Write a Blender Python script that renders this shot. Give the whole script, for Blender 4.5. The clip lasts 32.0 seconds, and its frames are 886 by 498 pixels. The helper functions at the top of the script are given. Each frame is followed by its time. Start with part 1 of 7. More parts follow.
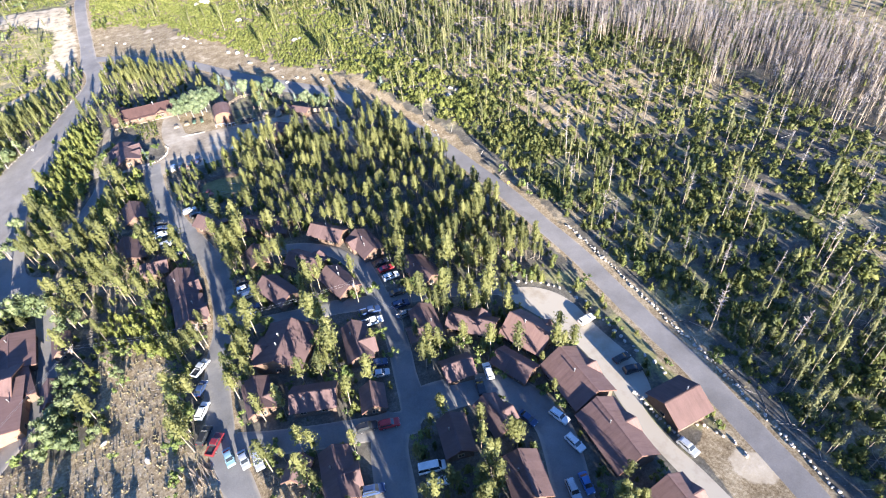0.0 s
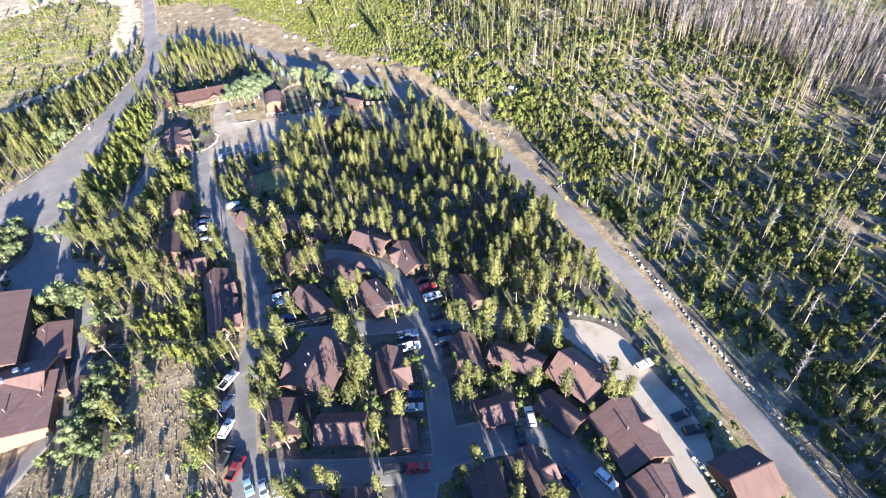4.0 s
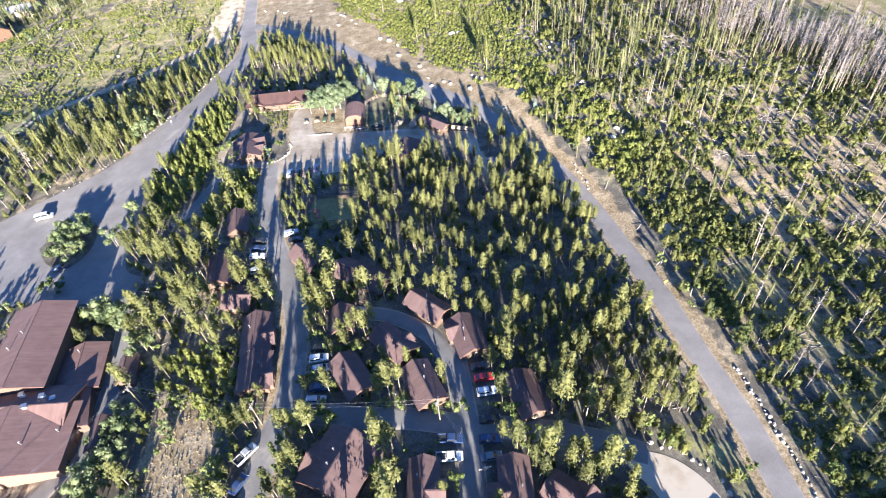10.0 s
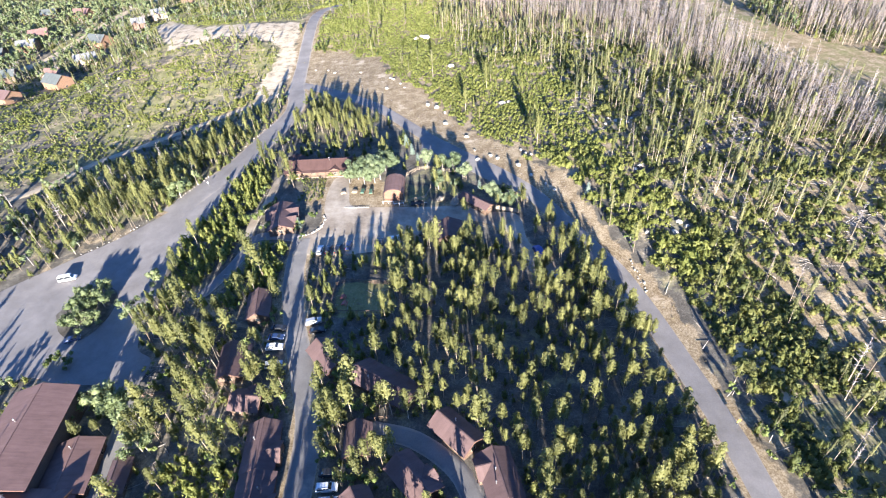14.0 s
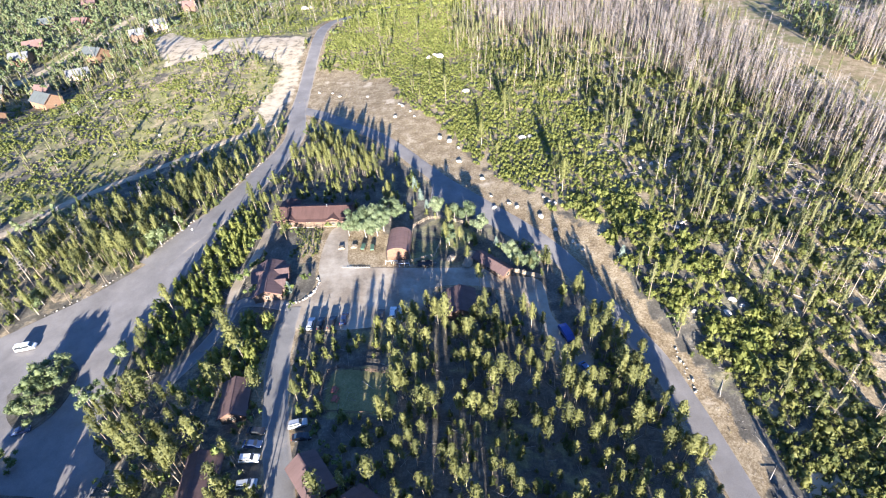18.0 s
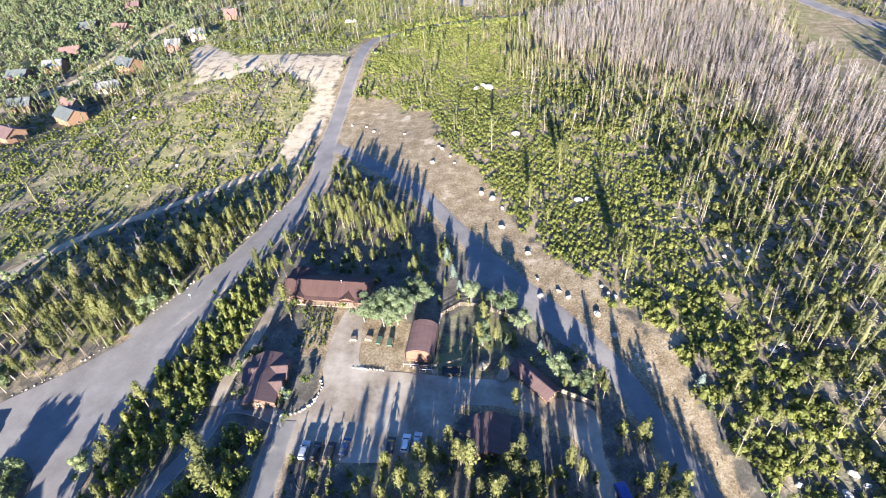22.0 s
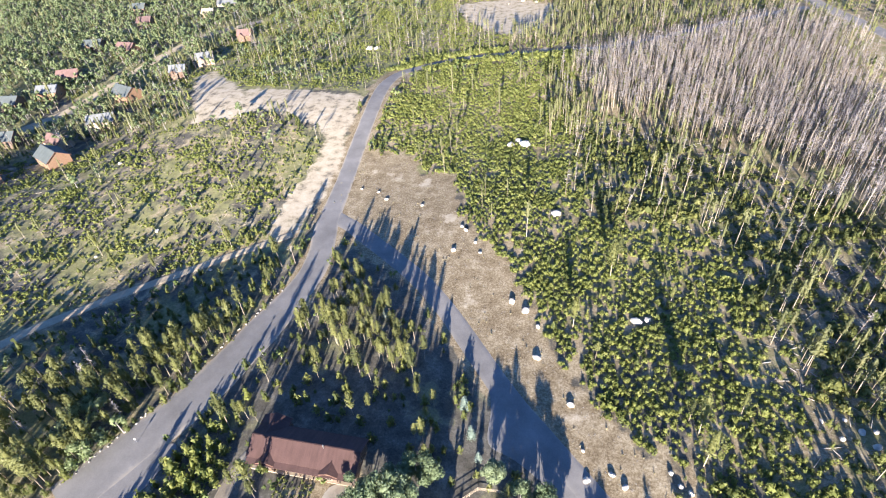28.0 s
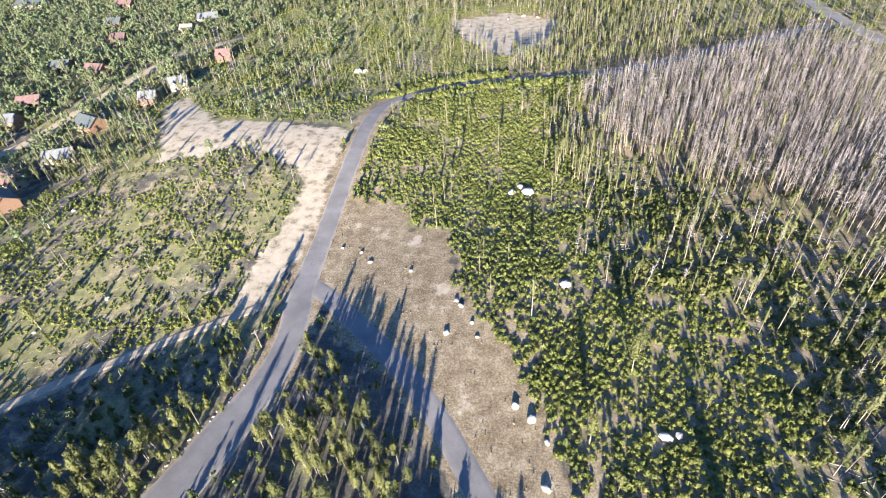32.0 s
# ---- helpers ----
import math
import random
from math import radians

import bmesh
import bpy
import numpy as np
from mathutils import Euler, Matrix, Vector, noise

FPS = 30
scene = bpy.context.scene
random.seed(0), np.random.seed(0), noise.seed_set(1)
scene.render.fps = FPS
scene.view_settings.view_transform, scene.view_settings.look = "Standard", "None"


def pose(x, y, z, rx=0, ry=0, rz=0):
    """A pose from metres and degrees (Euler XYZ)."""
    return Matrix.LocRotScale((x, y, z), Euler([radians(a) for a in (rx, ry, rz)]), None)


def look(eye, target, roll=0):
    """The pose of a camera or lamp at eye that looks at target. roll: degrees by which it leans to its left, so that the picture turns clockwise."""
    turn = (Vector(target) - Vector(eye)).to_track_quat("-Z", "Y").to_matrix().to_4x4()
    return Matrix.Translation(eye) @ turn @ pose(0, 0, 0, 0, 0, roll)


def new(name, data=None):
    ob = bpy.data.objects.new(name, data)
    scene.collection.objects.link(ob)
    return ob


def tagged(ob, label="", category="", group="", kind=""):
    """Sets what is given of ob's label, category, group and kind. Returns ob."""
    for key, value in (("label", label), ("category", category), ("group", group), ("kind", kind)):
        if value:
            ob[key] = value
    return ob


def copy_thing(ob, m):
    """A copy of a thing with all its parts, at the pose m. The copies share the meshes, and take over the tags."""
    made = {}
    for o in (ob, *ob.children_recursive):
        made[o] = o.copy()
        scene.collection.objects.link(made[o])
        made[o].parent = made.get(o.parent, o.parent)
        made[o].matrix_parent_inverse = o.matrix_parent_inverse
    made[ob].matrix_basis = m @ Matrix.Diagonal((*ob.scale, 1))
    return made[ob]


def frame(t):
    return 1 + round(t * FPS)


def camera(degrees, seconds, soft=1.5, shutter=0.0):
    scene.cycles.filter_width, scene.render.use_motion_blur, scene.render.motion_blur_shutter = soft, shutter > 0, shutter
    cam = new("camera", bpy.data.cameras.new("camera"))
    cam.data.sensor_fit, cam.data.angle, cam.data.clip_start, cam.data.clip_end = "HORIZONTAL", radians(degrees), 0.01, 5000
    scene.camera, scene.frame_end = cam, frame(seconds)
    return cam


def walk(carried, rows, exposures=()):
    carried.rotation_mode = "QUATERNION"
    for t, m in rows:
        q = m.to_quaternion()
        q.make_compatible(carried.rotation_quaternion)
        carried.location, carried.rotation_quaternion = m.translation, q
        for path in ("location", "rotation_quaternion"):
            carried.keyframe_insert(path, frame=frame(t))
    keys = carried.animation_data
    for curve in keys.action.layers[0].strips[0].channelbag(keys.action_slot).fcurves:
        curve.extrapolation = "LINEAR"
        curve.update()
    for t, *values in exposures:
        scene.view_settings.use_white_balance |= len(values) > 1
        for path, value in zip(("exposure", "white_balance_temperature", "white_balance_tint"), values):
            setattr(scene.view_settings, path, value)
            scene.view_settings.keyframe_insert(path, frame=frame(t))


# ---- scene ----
cam = camera(79.0, 32.0, soft=1.1)
METRES, EYE, TILT, LEAN, TURN = 227.36, 104.36, 0.0, 0.0, -19.1
ROWS = [
    (0.0, 0.0, 0.0, 0.0, -3.91, -42.27, 4.31),
    (0.5, 0.0006, 0.0055, -0.0003, -2.28, -42.14, 4.3),
    (1.0, 0.001, 0.0118, -0.0008, -0.75, -42.04, 4.3),
    (1.5, -0.0001, 0.0191, -0.0008, 0.38, -42.01, 4.22),
    (2.0, 0.0003, 0.0266, -0.0012, 1.8, -41.92, 4.24),
    (2.5, 0.0003, 0.0351, -0.0011, 2.27, -41.95, 4.3),
    (3.0, -0.0002, 0.0441, -0.0009, 2.32, -41.98, 4.37),
    (3.5, -0.0004, 0.0533, -0.0006, 2.46, -42.67, 4.42),
    (5.5, -0.0016, 0.0932, 0.0005, 2.76, -45.64, 4.56),
    (6.0, -0.0019, 0.1035, 0.0008, 2.81, -46.25, 4.6),
    (6.5, -0.0022, 0.1144, 0.0013, 2.84, -46.63, 4.65),
    (7.0, -0.0024, 0.1254, 0.0019, 2.89, -46.66, 4.69),
    (7.5, -0.0029, 0.1361, 0.002, 3.43, -46.62, 4.68),
    (8.0, -0.0032, 0.1471, 0.0025, 5.17, -46.49, 4.61),
    (8.5, -0.0036, 0.1587, 0.0029, 7.33, -46.32, 4.56),
    (9.0, -0.0049, 0.1698, 0.0033, 9.74, -45.26, 4.4),
    (9.5, -0.0064, 0.1805, 0.0032, 12.02, -44.61, 4.25),
    (10.0, -0.0079, 0.1923, 0.004, 14.01, -44.02, 4.16),
    (10.5, -0.01, 0.2039, 0.0045, 15.71, -43.3, 4.05),
    (11.0, -0.0127, 0.215, 0.0051, 16.8, -42.53, 4.01),
    (11.5, -0.0157, 0.226, 0.0055, 17.66, -41.42, 3.97),
    (12.0, -0.019, 0.2373, 0.0061, 18.25, -40.34, 3.97),
    (12.5, -0.0223, 0.2491, 0.0071, 18.72, -39.48, 3.97),
    (13.0, -0.0258, 0.2608, 0.0075, 19.07, -39.14, 4.0),
    (13.5, -0.0299, 0.2727, 0.008, 19.32, -39.15, 4.0),
    (14.0, -0.0339, 0.2852, 0.0088, 19.54, -39.17, 4.0),
    (14.5, -0.0382, 0.2984, 0.0096, 19.68, -39.2, 4.02),
    (16.5, -0.0602, 0.3611, 0.0126, 20.41, -39.26, 4.06),
    (17.0, -0.067, 0.3803, 0.0133, 20.71, -39.26, 4.05),
    (17.5, -0.0735, 0.4002, 0.0139, 20.99, -39.28, 4.06),
    (18.0, -0.0807, 0.4207, 0.0149, 21.14, -39.31, 4.08),
    (18.5, -0.0879, 0.4411, 0.0155, 21.26, -39.31, 4.11),
    (19.0, -0.0951, 0.462, 0.0166, 21.34, -39.34, 4.14),
    (19.5, -0.1024, 0.4831, 0.0175, 21.38, -39.35, 4.16),
    (20.0, -0.1104, 0.5045, 0.0186, 23.02, -39.29, 4.04),
    (20.5, -0.1179, 0.526, 0.0193, 24.54, -39.18, 3.97),
    (21.0, -0.126, 0.5472, 0.0202, 25.38, -39.17, 3.92),
    (21.5, -0.1347, 0.5681, 0.0211, 26.07, -39.14, 3.87),
    (22.0, -0.1437, 0.5889, 0.0221, 26.76, -39.12, 3.84),
    (22.5, -0.1532, 0.6096, 0.0231, 27.5, -39.1, 3.82),
    (23.0, -0.1629, 0.6299, 0.0242, 28.25, -39.08, 3.78),
    (23.5, -0.1728, 0.6496, 0.0256, 29.01, -39.05, 3.72),
    (24.0, -0.1816, 0.6676, 0.0269, 29.49, -39.05, 3.68),
    (24.5, -0.1899, 0.6851, 0.0281, 29.79, -39.05, 3.7),
    (25.0, -0.1984, 0.7018, 0.0293, 29.96, -39.05, 3.66),
    (25.5, -0.2066, 0.7187, 0.0304, 30.09, -39.05, 3.67),
    (27.5, -0.2377, 0.7816, 0.0349, 30.34, -39.07, 3.61),
    (28.0, -0.2457, 0.7976, 0.0358, 30.34, -39.06, 3.6),
    (28.5, -0.2538, 0.814, 0.0368, 30.35, -39.08, 3.6),
    (29.0, -0.2622, 0.8307, 0.0379, 30.32, -39.08, 3.6),
    (29.5, -0.2709, 0.8477, 0.0389, 30.31, -39.11, 3.61),
    (30.0, -0.2795, 0.8651, 0.0399, 30.28, -39.1, 3.6),
    (30.5, -0.2884, 0.8825, 0.0407, 30.24, -39.12, 3.6),
    (31.0, -0.2972, 0.9001, 0.0419, 30.21, -39.15, 3.6),
    (31.5, -0.3059, 0.9178, 0.0429, 30.17, -39.18, 3.6),
    (32.0, -0.3148, 0.9354, 0.044, 30.12, -39.2, 3.59),
]
walk(cam, [(t, pose(0, 0, EYE, TILT, LEAN, TURN) @ pose(METRES * x, METRES * y, METRES * z, 90 + pitch, roll, yaw)) for t, x, y, z, yaw, pitch, roll in ROWS],
     exposures=[(0, 2.53, 6000, 19.3), (12, 2.49, 6000, 19.5), (22, 2.33, 6060, 18.7), (32, 2.19, 6070, 18.6)])

# ---- light: low sun behind the first viewpoint, clear sky ----
SUN_UP, SUN_FROM = 12.4, -86.5        # elevation; azimuth (from +x, counter-clockwise) the light comes from
world = bpy.data.worlds.new("sky")
scene.world = world
world.use_nodes = True
wn = world.node_tree
sky = wn.nodes.new("ShaderNodeTexSky")
sky.sky_type = "NISHITA"
sky.sun_disc = False
sky.sun_elevation = radians(SUN_UP)
sky.sun_rotation = radians(90 - SUN_FROM)
sky.altitude = 2600
sky.dust_density = 0.0
sky.ozone_density = 5.0
wn.links.new(sky.outputs["Color"], wn.nodes["Background"].inputs["Color"])
wn.nodes["Background"].inputs["Strength"].default_value = 0.076
sun = new("sun", bpy.data.lights.new("sun", "SUN"))
sun.data.energy, sun.data.angle, sun.data.color = 5.0, radians(0.6), (1.0, 0.93, 0.74)
sd = Vector((math.cos(radians(SUN_FROM)) * math.cos(radians(SUN_UP)), math.sin(radians(SUN_FROM)) * math.cos(radians(SUN_UP)), math.sin(radians(SUN_UP))))
sun.matrix_world = look(sd * 300, (0, 0, 0))


# ---- materials ----
def mat(name, build):
    m = bpy.data.materials.new(name)
    m.use_nodes = True
    nt = m.node_tree
    build(nt, nt.nodes["Principled BSDF"])
    return m


def nd(nt, kind, **kw):
    n = nt.nodes.new("ShaderNode" + kind)
    for k, v in kw.items():
        n.inputs[k].default_value = v
    return n


def ramp(nt, fac, stops):
    r = nt.nodes.new("ShaderNodeValToRGB")
    el = r.color_ramp.elements
    while len(el) < len(stops):
        el.new(0.5)
    for e, (p, c) in zip(el, stops):
        e.position, e.color = p, (*c, 1)
    nt.links.new(fac, r.inputs[0])
    return r.outputs[0]


def mixc(nt, fac, a, b, blend="MIX"):
    n = nt.nodes.new("ShaderNodeMix")
    n.data_type, n.blend_type = "RGBA", blend
    for sock, v in ((n.inputs[0], fac), (n.inputs[6], a), (n.inputs[7], b)):
        if isinstance(v, (int, float)):
            sock.default_value = v
        elif isinstance(v, tuple):
            sock.default_value = (*v, 1)
        else:
            nt.links.new(v, sock)
    return n.outputs[2]


def mth(nt, op, a, b=0.0, clamp=False):
    n = nt.nodes.new("ShaderNodeMath")
    n.operation, n.use_clamp = op, clamp
    for sock, v in ((n.inputs[0], a), (n.inputs[1], b)):
        if isinstance(v, (int, float)):
            sock.default_value = v
        else:
            nt.links.new(v, sock)
    return n.outputs[0]


def noise_of(nt, scale, detail=4.0, rough=0.6, vec=None, out="Fac"):
    n = nd(nt, "TexNoise", Scale=scale, Detail=detail, Roughness=rough)
    nt.links.new(vec or place(nt), n.inputs["Vector"])
    return n.outputs[out]


def place(nt, local=False):
    if local:
        return nt.nodes.new("ShaderNodeTexCoord").outputs["Object"]
    return nt.nodes.new("ShaderNodeNewGeometry").outputs["Position"]


def bump(nt, b, height, strength=0.5, dist=0.05):
    n = nd(nt, "Bump", Strength=strength, Distance=dist)
    nt.links.new(height, n.inputs["Height"])
    nt.links.new(n.outputs[0], b.inputs["Normal"])


def attr(nt, name):
    n = nt.nodes.new("ShaderNodeAttribute")
    n.attribute_name = name
    return n.outputs["Fac"]


def plain(name, col, rough=0.6, metal=0.0, grain=3.0, vary=0.25, bumpy=0.0, local=True):
    """One colour with worn, uneven tone at two scales."""
    def build(nt, b):
        p = place(nt, local)
        f = mth(nt, "ADD", mth(nt, "MULTIPLY", noise_of(nt, grain, 5, 0.65, p), 0.6), mth(nt, "MULTIPLY", noise_of(nt, grain * 9, 3, 0.6, p), 0.4))
        dark = tuple(c * (1 - vary) for c in col)
        light = tuple(min(1, c * (1 + vary)) for c in col)
        nt.links.new(ramp(nt, f, [(0.3, dark), (0.7, light)]), b.inputs["Base Color"])
        b.inputs["Roughness"].default_value, b.inputs["Metallic"].default_value = rough, metal
        if bumpy:
            bump(nt, b, f, bumpy)
    return mat(name, build)


def ground_mat():
    def build(nt, b):
        p = place(nt)
        big, mid, fine = noise_of(nt, 0.035, 3, 0.5, p), noise_of(nt, 0.22, 5, 0.65, p), noise_of(nt, 1.7, 7, 0.8, p)
        litter = ramp(nt, mth(nt, "ADD", mth(nt, "MULTIPLY", mid, 0.5), mth(nt, "MULTIPLY", fine, 0.5)),
                      [(0.33, (0.042, 0.038, 0.032)), (0.5, (0.120, 0.109, 0.090)), (0.64, (0.235, 0.216, 0.182)), (0.76, (0.40, 0.378, 0.34))])
        grass = ramp(nt, mth(nt, "ADD", mth(nt, "MULTIPLY", mid, 0.4), mth(nt, "MULTIPLY", fine, 0.6)),
                     [(0.3, (0.092, 0.090, 0.040)), (0.5, (0.212, 0.204, 0.092)), (0.7, (0.375, 0.340, 0.180))])
        sandc = ramp(nt, mth(nt, "ADD", mth(nt, "MULTIPLY", mid, 0.6), mth(nt, "MULTIPLY", fine, 0.4)),
                     [(0.30, (0.34, 0.275, 0.195)), (0.48, (0.43, 0.355, 0.255)), (0.68, (0.57, 0.495, 0.385))])
        slash = ramp(nt, mth(nt, "ADD", mth(nt, "MULTIPLY", mid, 0.35), mth(nt, "MULTIPLY", fine, 0.65)),
                     [(0.35, (0.085, 0.058, 0.034)), (0.47, (0.22, 0.166, 0.100)), (0.58, (0.39, 0.318, 0.212)), (0.70, (0.62, 0.55, 0.45))])
        g = mth(nt, "MULTIPLY", mth(nt, "SUBTRACT", mth(nt, "ADD", mth(nt, "MULTIPLY", big, 0.55), mth(nt, "ADD", mth(nt, "MULTIPLY", mid, 0.45), mth(nt, "MULTIPLY", attr(nt, "meadow"), 0.35))), 0.55), 9.0, True)
        col = mixc(nt, g, litter, grass)
        for name, c in (("slash", slash), ("sandy", sandc)):
            edge = mth(nt, "MULTIPLY", mth(nt, "SUBTRACT", mth(nt, "ADD", attr(nt, name), mth(nt, "MULTIPLY", mth(nt, "SUBTRACT", mid, 0.5), 0.9)), 0.42), 6.0, True)
            col = mixc(nt, edge, col, c)
        nt.links.new(col, b.inputs["Base Color"])
        b.inputs["Roughness"].default_value = 0.95
        b.inputs["Specular IOR Level"].default_value = 0.15
        bump(nt, b, mth(nt, "ADD", mid, mth(nt, "MULTIPLY", fine, 0.35)), 0.45, 0.2)
    return mat("forest_ground", build)


def asphalt_mat(name, lo, hi, sandy=0.0):
    def build(nt, b):
        p = place(nt)
        big, fine = noise_of(nt, 0.12, 5, 0.65, p), noise_of(nt, 3.5, 5, 0.7, p)
        f = mth(nt, "ADD", mth(nt, "MULTIPLY", big, 0.65), mth(nt, "MULTIPLY", fine, 0.35))
        col = ramp(nt, f, [(0.33, lo), (0.68, hi)])
        tracks = mth(nt, "MULTIPLY", mth(nt, "POWER", attr(nt, "side"), 3.0), 0.75, True)
        edge = mth(nt, "MULTIPLY", mth(nt, "SUBTRACT", mth(nt, "ADD", tracks, big), 0.85), 3.0, True)
        col = mixc(nt, mth(nt, "MULTIPLY", edge, 0.8), col, (0.36, 0.31, 0.25))
        if sandy:
            s = mth(nt, "MULTIPLY", mth(nt, "SUBTRACT", noise_of(nt, 0.07, 5, 0.7, p), 0.62 - sandy), 5.0, True)
            col = mixc(nt, s, col, (0.42, 0.37, 0.30))
        nt.links.new(col, b.inputs["Base Color"])
        b.inputs["Roughness"].default_value = 0.9
        b.inputs["Specular IOR Level"].default_value = 0.25
        bump(nt, b, fine, 0.3, 0.02)
    return mat(name, build)


def foliage_mat(name, stops, through_light=0.52, rough=0.6):
    """Needles or leaves: each plant has its own tint, each tuft a little of its own."""
    def build(nt, b):
        info = nt.nodes.new("ShaderNodeObjectInfo").outputs["Random"]
        isl = nt.nodes.new("ShaderNodeNewGeometry").outputs["Random Per Island"]
        t = mth(nt, "FRACT", mth(nt, "ADD", info, attr(nt, "tint")))
        f = mth(nt, "ADD", mth(nt, "MULTIPLY", t, 0.68), mth(nt, "MULTIPLY", isl, 0.32))
        col = ramp(nt, f, stops)
        nt.links.new(col, b.inputs["Base Color"])
        b.inputs["Roughness"].default_value = rough
        b.inputs["Specular IOR Level"].default_value = 0.3
        tr = nt.nodes.new("ShaderNodeBsdfTranslucent")
        nt.links.new(col, tr.inputs["Color"])
        mx = nd(nt, "MixShader", Fac=through_light)
        nt.links.new(b.outputs[0], mx.inputs[1])
        nt.links.new(tr.outputs[0], mx.inputs[2])
        nt.links.new(mx.outputs[0], nt.nodes["Material Output"].inputs[0])
    return mat(name, build)


def roof_mat(name, col):
    def build(nt, b):
        p = place(nt, True)
        st = nt.nodes.new("ShaderNodeMapping")
        st.inputs["Scale"].default_value = (1.0, 0.12, 0.12)
        nt.links.new(p, st.inputs["Vector"])
        streak, blot, fine = noise_of(nt, 1.6, 4, 0.6, st.outputs[0]), noise_of(nt, 0.35, 4, 0.6, p), noise_of(nt, 9.0, 3, 0.6, p)
        wv = nd(nt, "TexWave", Scale=2.2, Distortion=1.2, Detail=2.0)
        wv.bands_direction = "Y"
        nt.links.new(p, wv.inputs["Vector"])
        f = mth(nt, "ADD", mth(nt, "MULTIPLY", streak, 0.4), mth(nt, "ADD", mth(nt, "MULTIPLY", blot, 0.3), mth(nt, "MULTIPLY", fine, 0.3)))
        c = ramp(nt, f, [(0.32, tuple(k * 0.66 for k in col)), (0.52, col), (0.72, tuple(k * 1.3 for k in col))])
        nt.links.new(c, b.inputs["Base Color"])
        b.inputs["Roughness"].default_value = 0.85
        b.inputs["Specular IOR Level"].default_value = 0.25
        bump(nt, b, mth(nt, "ADD", wv.outputs["Fac"], fine), 0.35, 0.03)
    return mat(name, build)


def log_mat(name, col):
    def build(nt, b):
        p = place(nt, True)
        wv = nd(nt, "TexWave", Scale=1.3, Distortion=0.3)
        wv.bands_direction = "Z"
        nt.links.new(p, wv.inputs["Vector"])
        n = noise_of(nt, 4.0, 5, 0.7, p)
        f = mth(nt, "ADD", mth(nt, "MULTIPLY", wv.outputs["Fac"], 0.35), mth(nt, "MULTIPLY", n, 0.65))
        nt.links.new(ramp(nt, f, [(0.25, tuple(k * 0.5 for k in col)), (0.7, tuple(k * 1.25 for k in col))]), b.inputs["Base Color"])
        b.inputs["Roughness"].default_value = 0.75
        bump(nt, b, wv.outputs["Fac"], 0.8, 0.06)
    return mat(name, build)


def paint_mat(name, col, metal=0.0):
    def build(nt, b):
        n = noise_of(nt, 1.5, 4, 0.6, place(nt, True))
        nt.links.new(ramp(nt, n, [(0.3, tuple(c * 0.85 for c in col)), (0.7, tuple(min(1, c * 1.08) for c in col))]), b.inputs["Base Color"])
        b.inputs["Roughness"].default_value, b.inputs["Metallic"].default_value = 0.32, metal
        b.inputs["Coat Weight"].default_value = 0.6
    return mat(name, build)


M_GROUND = ground_mat()
M_ASPH = asphalt_mat("road_asphalt", (0.152, 0.142, 0.135), (0.275, 0.258, 0.246))
M_LANE = asphalt_mat("lane_gravel", (0.135, 0.131, 0.127), (0.25, 0.240, 0.228), 0.05)
M_COURT = asphalt_mat("yard_gravel", (0.172, 0.142, 0.108), (0.335, 0.278, 0.212), 0.2)
M_LOT = asphalt_mat("sandy_lot", (0.20, 0.158, 0.108), (0.37, 0.298, 0.212), 0.3)
M_TRACK = plain("dirt_track", (0.40, 0.325, 0.225), 0.95, 0, 0.4, 0.25, 0.4, False)
M_NEEDLE = foliage_mat("pine_needles", [(0.0, (0.095, 0.108, 0.047)), (0.4, (0.170, 0.176, 0.062)), (0.75, (0.242, 0.246, 0.088)), (1.0, (0.305, 0.298, 0.125))])
M_YOUNG = foliage_mat("young_needles", [(0.0, (0.130, 0.152, 0.046)), (0.4, (0.212, 0.236, 0.062)), (0.75, (0.270, 0.288, 0.082)), (1.0, (0.335, 0.335, 0.115))])
M_PALE = foliage_mat("pale_pine_needles", [(0.0, (0.120, 0.130, 0.066)), (0.5, (0.205, 0.210, 0.095)), (1.0, (0.31, 0.295, 0.150))])
M_UNDER = foliage_mat("understorey_needles", [(0.0, (0.080, 0.105, 0.040)), (0.5, (0.155, 0.176, 0.056)), (1.0, (0.27, 0.272, 0.085))])
M_SCRUB = foliage_mat("scrub_needles", [(0.0, (0.085, 0.112, 0.042)), (0.35, (0.150, 0.170, 0.054)), (0.7, (0.235, 0.240, 0.075)), (1.0, (0.33, 0.32, 0.13))])
M_ASPEN = foliage_mat("aspen_leaves", [(0.0, (0.115, 0.159, 0.083)), (0.5, (0.196, 0.244, 0.133)), (1.0, (0.293, 0.336, 0.198))], 0.45)
M_ASPEN_FAR = foliage_mat("pale_aspen_leaves", [(0.0, (0.125, 0.165, 0.075)), (0.5, (0.205, 0.250, 0.118)), (1.0, (0.295, 0.335, 0.168))], 0.5)
M_DRY = foliage_mat("dry_grass", [(0.0, (0.17, 0.155, 0.075)), (0.5, (0.34, 0.29, 0.16)), (1.0, (0.50, 0.43, 0.27))], 0.3)
M_BUSH = foliage_mat("bush_leaves", [(0.0, (0.085, 0.122, 0.036)), (0.5, (0.160, 0.205, 0.062)), (1.0, (0.26, 0.295, 0.105))], 0.4)
M_SPRUCE = foliage_mat("blue_spruce_needles", [(0.0, (0.12, 0.16, 0.13)), (1.0, (0.30, 0.36, 0.31))], 0.2)
M_DEADTWIG = foliage_mat("dead_twigs", [(0.0, (0.21, 0.182, 0.178)), (0.6, (0.34, 0.305, 0.298)), (1.0, (0.47, 0.43, 0.42))], 0.25, 0.9)
